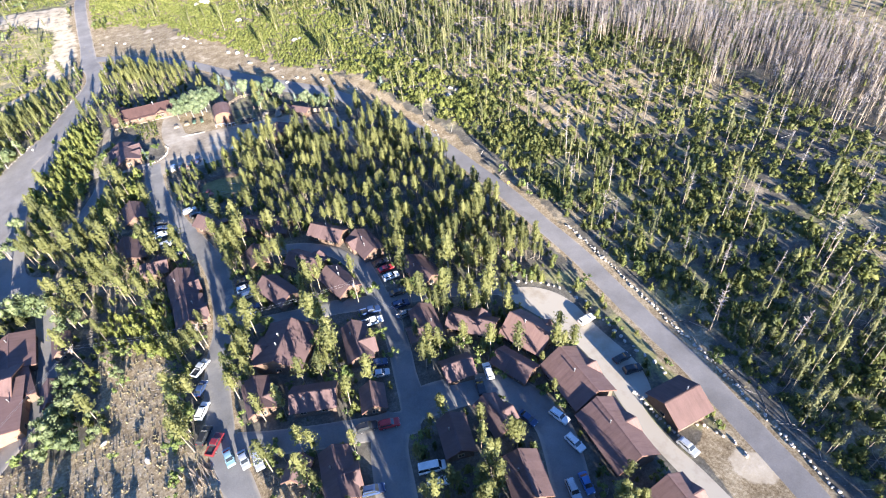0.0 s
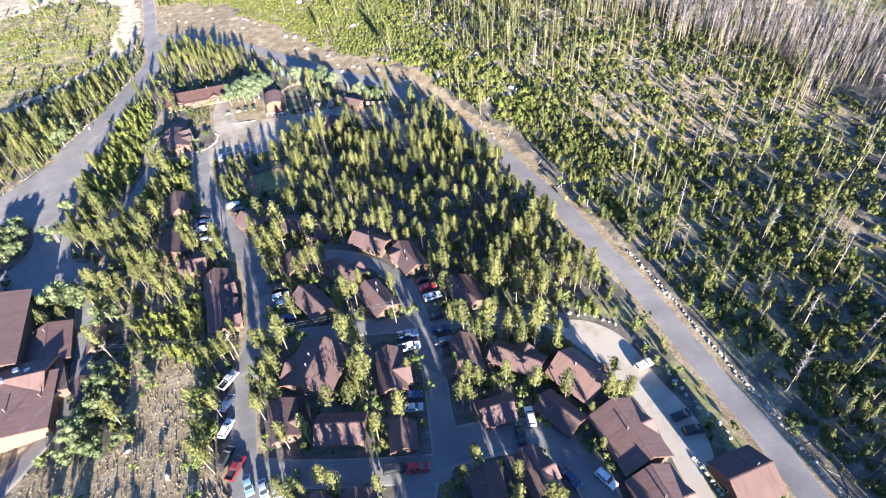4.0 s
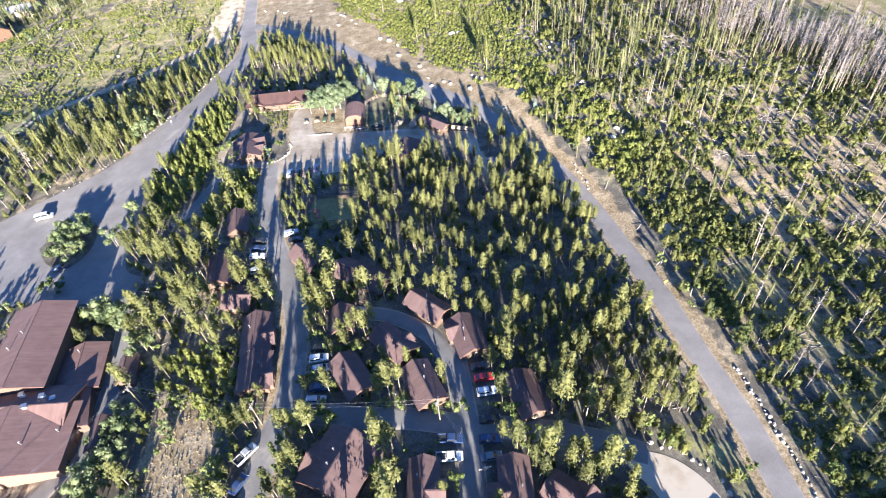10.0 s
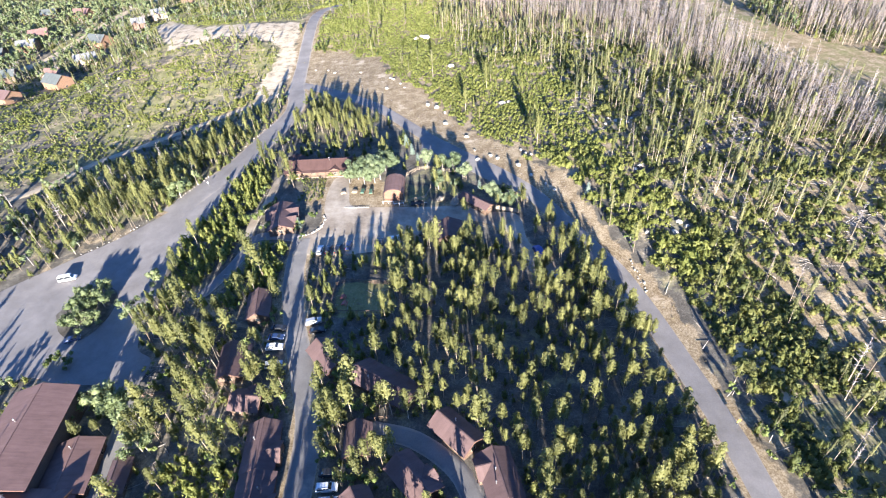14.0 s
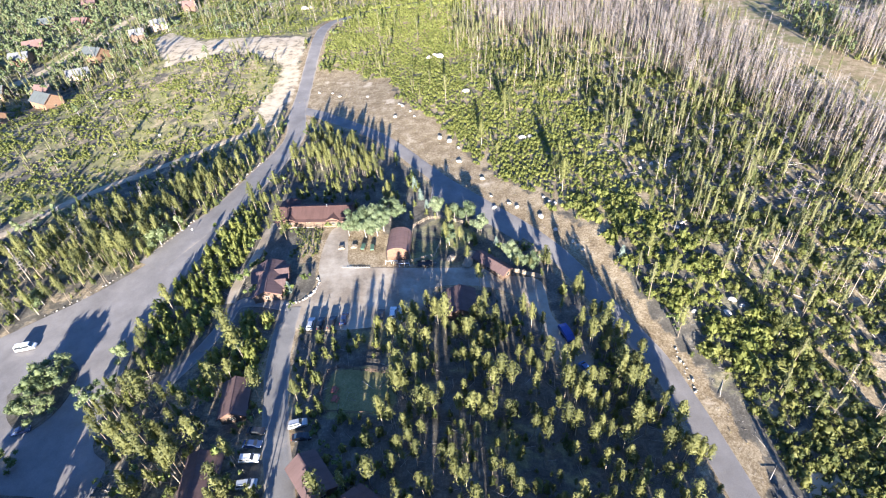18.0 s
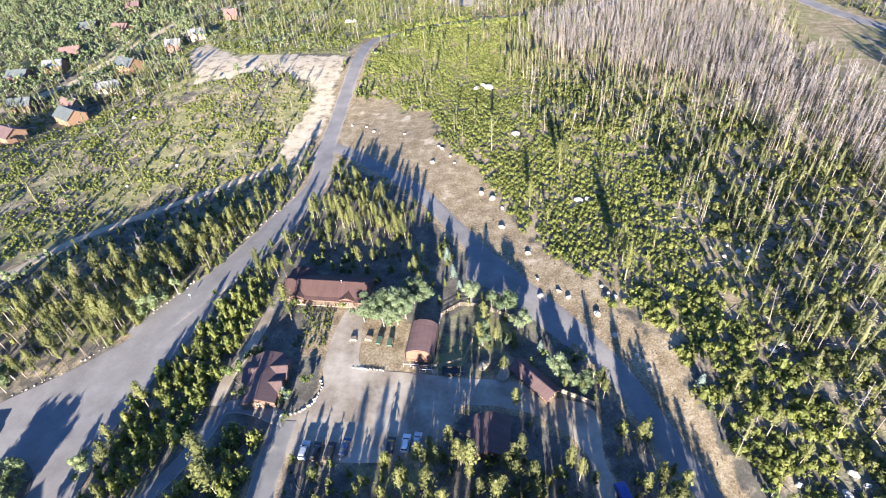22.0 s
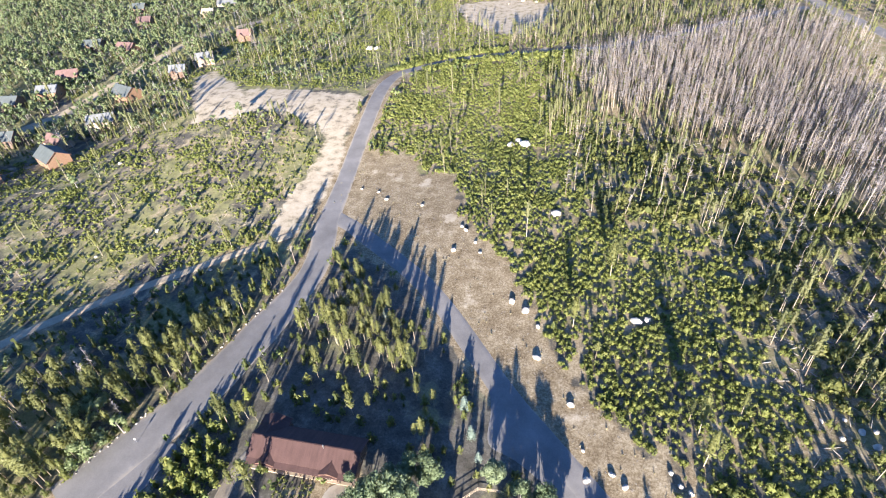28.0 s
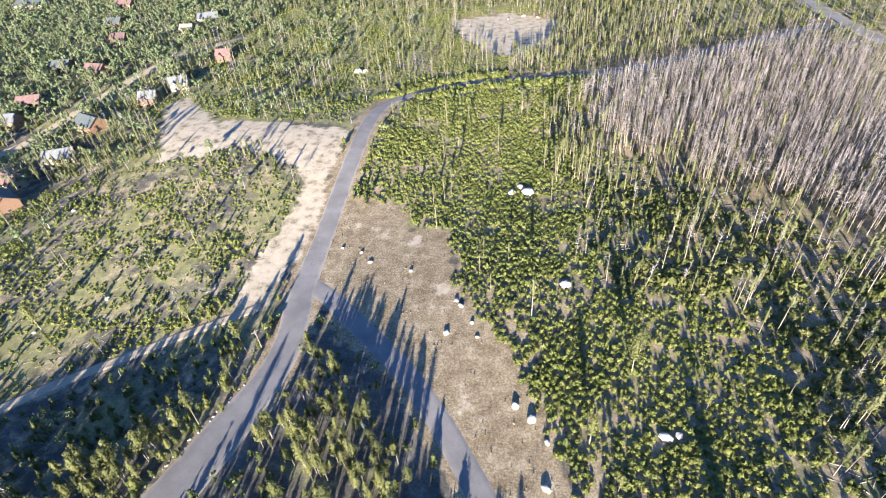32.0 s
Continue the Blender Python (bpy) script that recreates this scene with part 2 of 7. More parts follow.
M_TRUNK = foliage_mat("pine_bark", [(0.0, (0.17, 0.132, 0.096)), (0.6, (0.29, 0.24, 0.18)), (1.0, (0.43, 0.37, 0.29))], 0.0, 0.9)
M_GREYWOOD = foliage_mat("weathered_wood", [(0.0, (0.20, 0.18, 0.165)), (0.6, (0.33, 0.30, 0.275)), (1.0, (0.48, 0.44, 0.40))], 0.0, 0.9)
M_ROOF = roof_mat("maroon_shingles", (0.132, 0.086, 0.082))
M_ROOF_RED = roof_mat("red_brown_shingles", (0.180, 0.112, 0.100))
M_ROOF_DARK = roof_mat("dark_red_shingles", (0.116, 0.072, 0.066))
M_ROOF_BUNK = roof_mat("deep_red_shingles", (0.085, 0.048, 0.043))
M_HEAP = plain("heaped_earth", (0.27, 0.225, 0.175), 0.95, 0, 1.0, 0.35, 0.6)
M_ROOF_TEAL = roof_mat("teal_metal_roof", (0.095, 0.108, 0.108))
M_ROOF_GREY = roof_mat("grey_roof", (0.17, 0.175, 0.18))
M_LOG = log_mat("brown_logs", (0.15, 0.098, 0.068))
M_LOG_ORANGE = log_mat("orange_logs", (0.27, 0.160, 0.098))
M_LOG_RUST = log_mat("rust_brown_planks", (0.21, 0.110, 0.068))
M_TRIM = plain("brown_trim", (0.16, 0.085, 0.060), 0.7)
M_PALEWOOD = plain("pale_plank", (0.36, 0.285, 0.205), 0.8, 0, 2.0)
M_POLE = plain("pole_wood", (0.24, 0.19, 0.145), 0.85)
M_WHITE = plain("white_paint", (0.72, 0.71, 0.69), 0.5, 0, 2.0, 0.1)
M_METAL = plain("grey_metal", (0.45, 0.45, 0.46), 0.35, 0.8, 3.0, 0.15)
M_STONE = plain("granite", (0.44, 0.405, 0.355), 0.9, 0, 1.2, 0.35, 0.5)
M_RUBBER = plain("tyre_rubber", (0.025, 0.025, 0.026), 0.85)
M_RIM = plain("alloy_rim", (0.5, 0.5, 0.52), 0.3, 0.9)
M_BLUETARP = plain("blue_tarpaulin", (0.035, 0.07, 0.30), 0.45, 0, 1.5, 0.3)
M_YELLOW = plain("yellow_sign", (0.75, 0.52, 0.05), 0.5)
M_BLACK = plain("black_plastic", (0.03, 0.03, 0.032), 0.6)


def glass_build(nt, b):
    b.inputs["Base Color"].default_value = (0.03, 0.035, 0.04, 1)
    b.inputs["Roughness"].default_value = 0.06
    b.inputs["Specular IOR Level"].default_value = 0.8


M_GLASS = mat("dark_window_glass", glass_build)
M_LAMP_CLEAR = plain("clear_lamp", (0.75, 0.76, 0.78), 0.15)
M_LAMP_RED = plain("red_lamp", (0.35, 0.02, 0.02), 0.2)


# ---- helpers of the build ----
def part(name, bm, material, parent=None, label=""):
    me = bpy.data.meshes.new(name)
    bm.to_mesh(me)
    bm.free()
    me.materials.append(material)
    ob = new(name, me)
    if parent:
        ob.parent = parent
    if label:
        ob["label"] = label
    return ob


def mesh_np(name, verts, tris, material, attrs=None, smooth=False):
    """A mesh out of numpy arrays of corners and triangles (or quads); attrs: one float a corner."""
    verts, tris = np.asarray(verts, np.float32), np.asarray(tris, np.int32)
    k = tris.shape[1]
    me = bpy.data.meshes.new(name)
    me.vertices.add(len(verts))
    me.vertices.foreach_set("co", verts.ravel())
    me.loops.add(tris.size)
    me.loops.foreach_set("vertex_index", tris.ravel())
    me.polygons.add(len(tris))
    me.polygons.foreach_set("loop_start", np.arange(0, tris.size, k, dtype=np.int32))
    for key, val in (attrs or {}).items():
        me.attributes.new(key, "FLOAT", "POINT").data.foreach_set("value", np.asarray(val, np.float32))
    me.update(calc_edges=True)
    if smooth:
        me.polygons.foreach_set("use_smooth", np.ones(len(tris), bool))
    me.materials.append(material)
    return me


def box(bm, x0, y0, z0, x1, y1, z1, bev=0.0):
    vs = [bm.verts.new(p) for p in ((x0, y0, z0), (x1, y0, z0), (x1, y1, z0), (x0, y1, z0), (x0, y0, z1), (x1, y0, z1), (x1, y1, z1), (x0, y1, z1))]
    fs = [bm.faces.new([vs[i] for i in f]) for f in ((3, 2, 1, 0), (4, 5, 6, 7), (0, 1, 5, 4), (1, 2, 6, 5), (2, 3, 7, 6), (3, 0, 4, 7))]
    if bev:
        bmesh.ops.bevel(bm, geom=list({e for f in fs for e in f.edges}), offset=bev, segments=1, affect="EDGES", profile=0.5)


def boxed(*a, bev=0.0):
    bm = bmesh.new()
    box(bm, *a, bev=bev)
    return bm


def prism(poly, y0, y1, bev=0.0):
    """A side view (x, z) drawn out from y0 to y1."""
    bm = bmesh.new()
    a = [bm.verts.new((x, y0, z)) for x, z in poly]
    b = [bm.verts.new((x, y1, z)) for x, z in poly]
    bm.faces.new(a), bm.faces.new(b[::-1])
    for i in range(len(a)):
        j = (i + 1) % len(a)
        bm.faces.new((a[i], b[i], b[j], a[j]))
    bmesh.ops.recalc_face_normals(bm, faces=bm.faces)
    if bev:
        bmesh.ops.bevel(bm, geom=list(bm.edges), offset=bev, segments=2, affect="EDGES", profile=0.6)
    return bm


def tube(p, q, r0, r1=None, n=6, bm=None):
    bm = bm or bmesh.new()
    p, q = Vector(p), Vector(q)
    m = (q - p).to_track_quat("Z", "Y").to_matrix()
    rings = [[bm.verts.new(c + m @ Vector((r * math.cos(2 * math.pi * i / n), r * math.sin(2 * math.pi * i / n), 0))) for i in range(n)] for c, r in ((p, r0), (q, r1 or r0))]
    for i in range(n):
        bm.faces.new((rings[0][i], rings[0][(i + 1) % n], rings[1][(i + 1) % n], rings[1][i]))
    bm.faces.new(rings[1]), bm.faces.new(rings[0][::-1])
    return bm


# ---- the lie of the land ----
SWELLS = [(80, 75, -2.9), (56, 85, -4.05), (55, 60, 2.46), (85, 30, -3.74), (30, 95, 0.07), (5, 75, 2.8), (-12, 110, 0.85),
          (10, 125, 2.03), (-33, 90, -1.55), (-38, 140, 0.45), (-78, 138, -1.93), (-80, 105, -2.64), (-105, 215, -3.18), (-140, 165, -4.2),
          (-85, 260, 0.18), (-130, 300, -6.48), (-50, 240, 1.29), (-12, 224, 0.58), (35, 215, -4.04), (62, 176, -6.88), (80, 205, 5.98),
          (8, 280, -0.89), (35, 300, -3.13), (60, 280, 3.55), (-75, 320, 0.56), (-70, 362, -1.15), (0, 340, 2.11), (-5, 410, -0.47),
          (-100, 430, 3.77), (-176, 432, 4.18), (-235, 395, -7.01), (-245, 450, -1.7), (-11, 482, 4.21), (146, 370, 4.24), (146, 134, -3.2)]


def land(x, y):
    """Height of the ground, for numbers or arrays."""
    return sum(k * np.exp(-((x - a) ** 2 + (y - b) ** 2) / 2888.0) for a, b, k in SWELLS)


def inside(px, py, poly):
    hit = np.zeros(np.shape(px), bool)
    for (x0, y0), (x1, y1) in zip(poly, poly[1:] + poly[:1]):
        if y0 != y1:
            hit ^= ((y0 > py) != (y1 > py)) & (px < (x1 - x0) * (py - y0) / (y1 - y0) + x0)
    return hit


def from_line(px, py, line):
    d = np.full(np.shape(px), 1e9)
    for (x0, y0), (x1, y1) in zip(line, line[1:]):
        u = np.clip(((px - x0) * (x1 - x0) + (py - y0) * (y1 - y0)) / max(1e-9, (x1 - x0) ** 2 + (y1 - y0) ** 2), 0, 1)
        d = np.minimum(d, np.hypot(px - x0 - u * (x1 - x0), py - y0 - u * (y1 - y0)))
    return d


def depth_in(px, py, poly):
    """Metres from the outline, positive inside."""
    d = from_line(px, py, poly + poly[:1])
    return np.where(inside(px, py, poly), d, -d)


# roads and lanes: centre line, width
ROAD_EAST = [(73, -60), (73, 0), (74.6, 20.2), (75.4, 35.4), (76.2, 50.8), (75.4, 65.2), (74.7, 81.8), (74, 95.4), (71.4, 112.8), (69.4, 131.2), (66.3, 147.6), (63, 165.2), (60.3, 176), (57.5, 185.6), (52.3, 196.8), (47.7, 206.5), (42.1, 218.3), (36, 229.2), (27.5, 240.3), (19, 249.5), (9, 260.2), (-1, 271.2), (-11, 284.2), (-21, 297), (-30.9, 307.7), (-41.9, 317.2), (-53.9, 326.9), (-62, 333.6), (-68, 337.5), (-73, 341)]
ROAD_WEST = [(-97, 228), (-88.5, 243.5), (-80, 260), (-73.6, 282), (-68.6, 304), (-69, 318), (-72.8, 335), (-75.8, 363), (-79.0, 393), (-82.4, 430), (-83.4, 452), (-79.6, 469), (-69.0, 480.2), (-52.7, 490.6), (-35.7, 495.8), (-17.8, 498.2), (0, 503.7), (21, 511.5), (45.1, 525), (85.1, 552.4), (138, 586), (160, 597)]
HIGHWAY = [(110, 850), (150, 690), (163, 638), (170, 597), (179, 565), (198.1, 500.2), (240.5, 420.5)]
LANE_MAIN = [(-41.4, 204), (-40.6, 187.1), (-35.9, 166.8), (-29.6, 148.7), (-25.1, 134.4), (-23.7, 120.5), (-24.3, 107.6), (-27.4, 95.6), (-28.4, 83.5), (-28.3, 72.2), (-26.1, 61.2), (-24, 47.9), (-21.9, 19.9), (-21, -40)]
LANE_CROSS_N = [(-24.3, 105.6), (-9, 101.4), (3.1, 99.4), (15, 96.7), (27, 95), (39.2, 92.4), (50.7, 88.3)]
LANE_CROSS_S = [(-26.2, 72.2), (-15.9, 67.9), (-5, 64.4), (11.8, 60.1)]
LANE_B = [(14, 117.9), (14.5, 107.8), (15, 95.7), (14.5, 83.6), (13, 72.6), (11.3, 63.1), (7.5, 59.5)]
LANE_B_SOUTH = [(8, 63.5), (4.2, 58), (2.6, 51), (1.2, 42), (-2, 20), (-6, 0)]
LANE_CURVE = [(11.8, 64.1), (19.7, 63.7), (27.7, 62.3), (34.7, 58), (37.2, 49.6), (35.6, 41.5), (32.6, 32.6), (29.6, 19.8), (26, -20)]
LANE_SERVICE = [(-74.7, 148.2), (-72.2, 134.6), (-70.6, 123.7), (-69.8, 113.6), (-71.4, 104.4), (-75.9, 94.9), (-82.7, 85.4), (-94.2, 74.8)]
LANE_ROW = [(-10, 130.9), (0, 127.8), (9, 120.8), (13.5, 111.8)]
SPUR_WEST = [(-41.4, 204), (-51.4, 207), (-58.5, 206.2), (-60.6, 197.6), (-65, 186.9), (-70.3, 178.5)]
TRACK_WEST = [(-84, 329), (-92.4, 323.5), (-111.2, 311.9), (-132.1, 296), (-146.7, 279.9), (-153.8, 268), (-164, 247), (-184, 232)]
TRACK_HOUSES = [(-214.9, 574.8), (-244.3, 539.1), (-255.7, 476.7), (-262.1, 430.9), (-270.4, 406.9), (-280.9, 373.3)]
LOT_WEST = [(-91.9, 239.9), (-98.2, 230.3), (-110.7, 216.6), (-126.9, 202.6), (-142.8, 186.7), (-150.8, 165.5), (-121.9, 153.3), (-108, 154.6), (-98.1, 151.7), (-85.9, 150.2), (-78, 144.4), (-74.7, 148.2), (-74.3, 157.4), (-81.2, 164.3), (-84.6, 188.8), (-85.4, 201.4), (-83, 216), (-79.7, 230.5), (-77.4, 245.1)]
ISLAND_A = [(-114.7, 178.6), (-109.4, 190.5), (-99.2, 187.4), (-96.3, 176.4), (-100.7, 167.6), (-108.7, 170.6)]
COURT = [(-43.5, 198.2), (-43.4, 205), (-39.4, 206.9), (-35.4, 213.7), (-37, 220.5), (-37.5, 231), (-36, 240.5), (-31.5, 240.5), (-29.5, 231), (-27, 221.4), (-15.8, 220.7), (1, 221.2), (12, 221.7), (21.1, 218.5), (31.2, 215.5), (33.3, 201.4), (41.5, 188.6), (39.6, 183.8), (32.4, 186.7), (28.7, 204.4), (17, 213), (1, 213.3), (-2, 207.2), (-8, 199), (-21.8, 195.4), (-35.6, 195.2)]
GRAVEL_LOT = [(44.3, 88.5), (50.8, 88.8), (57, 86), (61.6, 79.4), (63, 68), (64.8, 55.7), (62.5, 47.4), (58.4, 45.6), (58.0, 36.5), (59.4, 28), (60.6, 16), (61, 0), (56.5, 0), (55.6, 20), (54, 36), (54.1, 47.1), (55.4, 57.4), (54, 68.7), (49.6, 79.9)]
SAND_WEST = [(-168, 402.9), (-206.2, 463.1), (-197.7, 473.3), (-161.9, 441.8), (-127.1, 439.9), (-91.8, 436.9), (-86.7, 404.3), (-81.8, 377.7), (-80.3, 353.4), (-84.4, 330.5), (-92.6, 321.7), (-95.4, 344.6), (-94, 366), (-95, 391.2), (-103.1, 404.6), (-119.4, 411.9), (-137.2, 416.1), (-152.9, 407.4)]
STRIP = [(-76.3, 343.4), (-78.8, 381.6), (-53.1, 385.4), (-44.1, 367.4), (-31.1, 371.3), (-25.9, 342.6), (-17.9, 326.7), (-6, 322), (-1, 308.4), (6, 292.6), (16.1, 275.4), (31, 260.1), (40.9, 244.5), (50.7, 234.8), (53.7, 218.3), (59.9, 201.8), (65.3, 186.6), (69.7, 172.4), (73.2, 151.8), (71.3, 142.4), (65, 165.1), (57.4, 190.7), (45.1, 214.3), (28, 243.3), (10, 262.2), (-10, 286.2), (-30.9, 309.7), (-55, 329.9)]
SLASH = [(-57.4, 117.0), (-48.2, 113.6), (-38.8, 104.7), (-36.8, 91.7), (-38.2, 81.3), (-36.0, 75.8), (-24.9, 66.5), (-17.7, 60.3), (-12.3, 53.6), (-11, 20), (-14, -10), (-70, -10), (-90, 15), (-75.8, 90.0), (-69.1, 91.0), (-59.2, 87.4), (-53.6, 90.5), (-56.0, 102.6)]
CLEAR_TOP = [(-75, 610.2), (-37, 629.1), (4, 608.3), (-4, 561.2), (-16, 537.4), (-34.1, 538.7), (-61.1, 572.8)]
MEADOW_EAST = [(150, 590), (170, 560), (166, 505), (155, 455), (153, 410), (159, 365), (169, 325), (184, 288), (200, 255), (240, 200), (300, 220), (240, 300), (208, 342), (186, 372), (190, 420), (212, 480), (196, 560)]
FAR_STAND = [(193, 348), (203, 402), (262, 420), (300, 350), (250, 322)]
FAR_GREEN = [(172, 372), (184, 420), (230, 500), (290, 480), (262, 424), (204, 404), (192, 352)]
PULLOUT = [(-14, 283), (-6, 273), (-4, 266), (-3.4, 257), (3, 254), (11, 248.5), (19, 240.5), (26, 234), (27, 240), (18, 250), (9, 260), (-2, 272.5)]
SANDPIT = [(60.4, 39), (61.5, 34), (67.5, 36.5), (71, 31), (71, 0), (61.5, 0), (60.5, 20)]
PEN = [(-26, 180.4), (-23.5, 182.4), (-17, 183), (-9.4, 180.8), (-9.4, 168), (-23.9, 168), (-26.6, 173.5)]
LAWN = [(-9.9, 242.4), (-4, 246.8), (1, 240), (-0, 225.1), (-7.9, 224.6)]
YARD_GRASS = [(-32.4, 221.6), (-33.4, 238.3), (-23.6, 238.7), (-17.7, 227), (-17.8, 221.6)]

YARD = [(-37, 207), (-47.5, 207), (-47.5, 221), (-47.5, 242), (-30, 244), (-14, 244), (-5, 236), (1, 230), (3, 221)]
PADDOCK = [(-8, 224), (-9.2, 233), (-8.4, 241), (-4, 245), (1, 245), (9, 242), (13, 238), (6, 231), (1, 227)]
WEEDS = [(-48.5, 226), (-48, 241), (-39, 240.5), (-38.5, 226)]
PRONG = [(-45, 222), (-44, 244), (-30, 245), (-17, 238), (-15, 222)]
VERGE = [(52, 93), (60, 89), (65, 80), (67, 65), (68, 50), (70.5, 36), (71.5, 50), (71.8, 65), (71, 82), (70, 97), (62, 97)]
ROADS = [("road", ROAD_EAST, 7.1, M_ASPH, "grey two-lane asphalt road with gravelly shoulders"), ("road", ROAD_WEST, 9.0, M_ASPH, "wide grey asphalt road running past the ranch"),
         ("road", HIGHWAY, 10.0, M_ASPH, "far grey highway in the valley"), ("road", LANE_MAIN, 6.6, M_LANE, "worn grey gravel drive between the cabins"),
         ("road", LANE_CROSS_N, 5.4, M_LANE, "narrow gravel lane between the cabins"), ("road", LANE_CROSS_S, 6.0, M_LANE, "shaded gravel lane between the cabins"),
         ("road", LANE_B, 5.4, M_LANE, "straight gravel lane lined with parked cars"), ("road", LANE_B_SOUTH, 8.0, M_LANE, "broad gravel lane end between cabins"), ("road", LANE_CURVE, 8.0, M_LANE, "curving gravel lane with parked cars"),
         ("road", LANE_SERVICE, 5.0, M_LANE, "pale service lane beside the lodge"), ("road", LANE_ROW, 4.5, M_LANE, "short lane behind a row of cabins"),
         ("road", SPUR_WEST, 4.0, M_LANE, "narrow spur leading off the yard"), ("road", [(-61.5, 207), (-61.5, 216), (-59.8, 225), (-59.2, 233), (-58.9, 241), (-57.5, 245)], 3.2, M_COURT, "pale dirt lane between stable and bunkhouse"), ("road", TRACK_WEST, 3.6, M_TRACK, "pale single-track dirt path through scrub"),
         ("road", TRACK_HOUSES, 7.0, M_TRACK, "dirt road past distant houses")]
AREAS = [("pavement", LOT_WEST, M_ASPH, "broad asphalt parking area by the lodge", 0.09), ("pavement", COURT, M_COURT, "pale gravel ranch yard", 0.06),
         ("pavement", GRAVEL_LOT, M_LOT, "curved pale tan gravel parking strip", 0.06),
         ("pavement", PULLOUT, M_ASPH, "asphalt pull-out widening the road behind the paddock", 0.05)]


def axis(*runs):
    return np.unique(np.concatenate([np.arange(a, b, s) for a, b, s in runs]).round(3))


gx = axis((-2600, -560, 120), (-560, -200, 8), (-200, 130, 2.2), (130, 460, 8), (460, 2700, 120))
gy = axis((-1500, -60, 90), (-60, 500, 2.2), (500, 860, 7), (860, 3600, 140))
GX, GY = np.meshgrid(gx, gy)
soft = np.vectorize(lambda a, b: noise.noise((a * 0.11, b * 0.11, 3.7)))(GX, GY) * 2.6
mask = {k: np.zeros_like(GX) for k in ("sandy", "slash", "meadow")}
for key, poly, fade in (("sandy", SAND_WEST, 7.0), ("slash", STRIP, 3.0), ("slash", SLASH, 5.0), ("sandy", CLEAR_TOP, 6.0), ("meadow", MEADOW_EAST, 6.0), ("slash", PRONG, 3.0), ("meadow", PADDOCK, 2.0), ("meadow", VERGE, 2.5), ("meadow", PEN, 2.0), ("slash", SANDPIT, 2.0), ("slash", YARD_GRASS, 2.5)):
    mask[key] = np.maximum(mask[key], np.clip(0.5 + (depth_in(GX, GY, poly) + soft) / fade, 0, 0.7 if poly is PRONG else 0.62 if poly is YARD_GRASS else 0.66 if poly is SLASH else 0.6 if key == "sandy" else 0.5 if poly is VERGE or poly is PADDOCK else 1))
for line, w in ((ROAD_EAST, 5.2), (ROAD_WEST, 6.6), (TRACK_WEST, 2.2), (LANE_MAIN, 4.0)):
    mask["slash"] = np.maximum(mask["slash"], np.clip(0.55 + (w - from_line(GX, GY, line) + soft * 0.6) / 2.5, 0, 0.9))
for cx, cy, r in ((-8, 296, 1.5), (-48, 364, 2), (-27, 342, 1), (70, 24, 3), (84.5, 152, 3), (66.5, 174, 2), (-4, 501, 4), (-16, 500, 3), (82, 140, 2), (-109, 512, 2)):
    mask["sandy"] = np.maximum(mask["sandy"], np.clip(0.6 + (r - np.hypot(GX - cx, GY - cy) + 3.4 * soft) / 5.0, 0, 1))
open_scrub = ((GX < -80) & (GY > 225)) | (GY > 370) | (GX > 82) | ((GX > 55) & (GY > 240)) | ((GX > 5) & (GY > 290))
mask["meadow"] = np.maximum(mask["meadow"], np.where(GX > 82, np.where(GY < 330, 0.14, 0.5), np.where(open_scrub, np.where((GX < -80) & (GY < 440), 0.3, 0.5), 0.0)))
mask["slash"] = np.maximum(mask["slash"], np.clip(0.75 + (depth_in(GX, GY, COURT) + 0.7 * soft) / 4.0, 0, 0.8))
mask["slash"] = np.maximum(mask["slash"], np.where((GX > -75) & (GX < -38) & (GY > 105) & (GY < 185), 0.47 + 0.06 * soft, 0))
mask["sandy"] = np.maximum(mask["sandy"], np.where(depth_in(GX, GY, STRIP) > 1.5, 0.27 + 0.10 * soft, 0))
east_side = inside(GX, GY, ROAD_EAST + [(-76, 380), (-76, 640), (460, 640), (460, -60)])
bare = (east_side | (GY > 300) | (GX < -76)) & (GY < 640)
mask["slash"] = np.maximum(mask["slash"], np.where(bare, np.where(east_side, np.where(GY < 138, 0.43, np.where((GY < 225) & (GX < 90), 0.42, 0.54)), np.where((GX < -76) & (GY < 440), 0.42, 0.40)) + 0.07 * soft, 0.0))
nx, ny = len(gx), len(gy)
idx = np.arange(nx * ny).reshape(ny, nx)
quads = np.stack([idx[:-1, :-1], idx[:-1, 1:], idx[1:, 1:], idx[1:, :-1]], -1).reshape(-1, 4)
ground = new("ground", mesh_np("ground", np.stack([GX, GY, land(GX, GY)], -1).reshape(-1, 3), quads, M_GROUND, {k: v.ravel() for k, v in mask.items()}, True))
tagged(ground, "brown forest ground with grass, slash and bare sandy patches", "ground", kind="structure")


def smooth_line(line, step=2.0):
    """A curve through the corners, in even steps."""
    p = [Vector((*q, 0)) for q in line]
    p = [2 * p[0] - p[1]] + p + [2 * p[-1] - p[-2]]
    out = []
    for a, b, c, d in zip(p, p[1:], p[2:], p[3:]):
        n = max(1, round((c - b).length / step))
        for i in range(n):
            t = i / n
            out.append(0.5 * ((2 * b) + (c - a) * t + (2 * a - 5 * b + 4 * c - d) * t * t + (3 * b - a - 3 * c + d) * t ** 3))
    return out + [p[-2]]


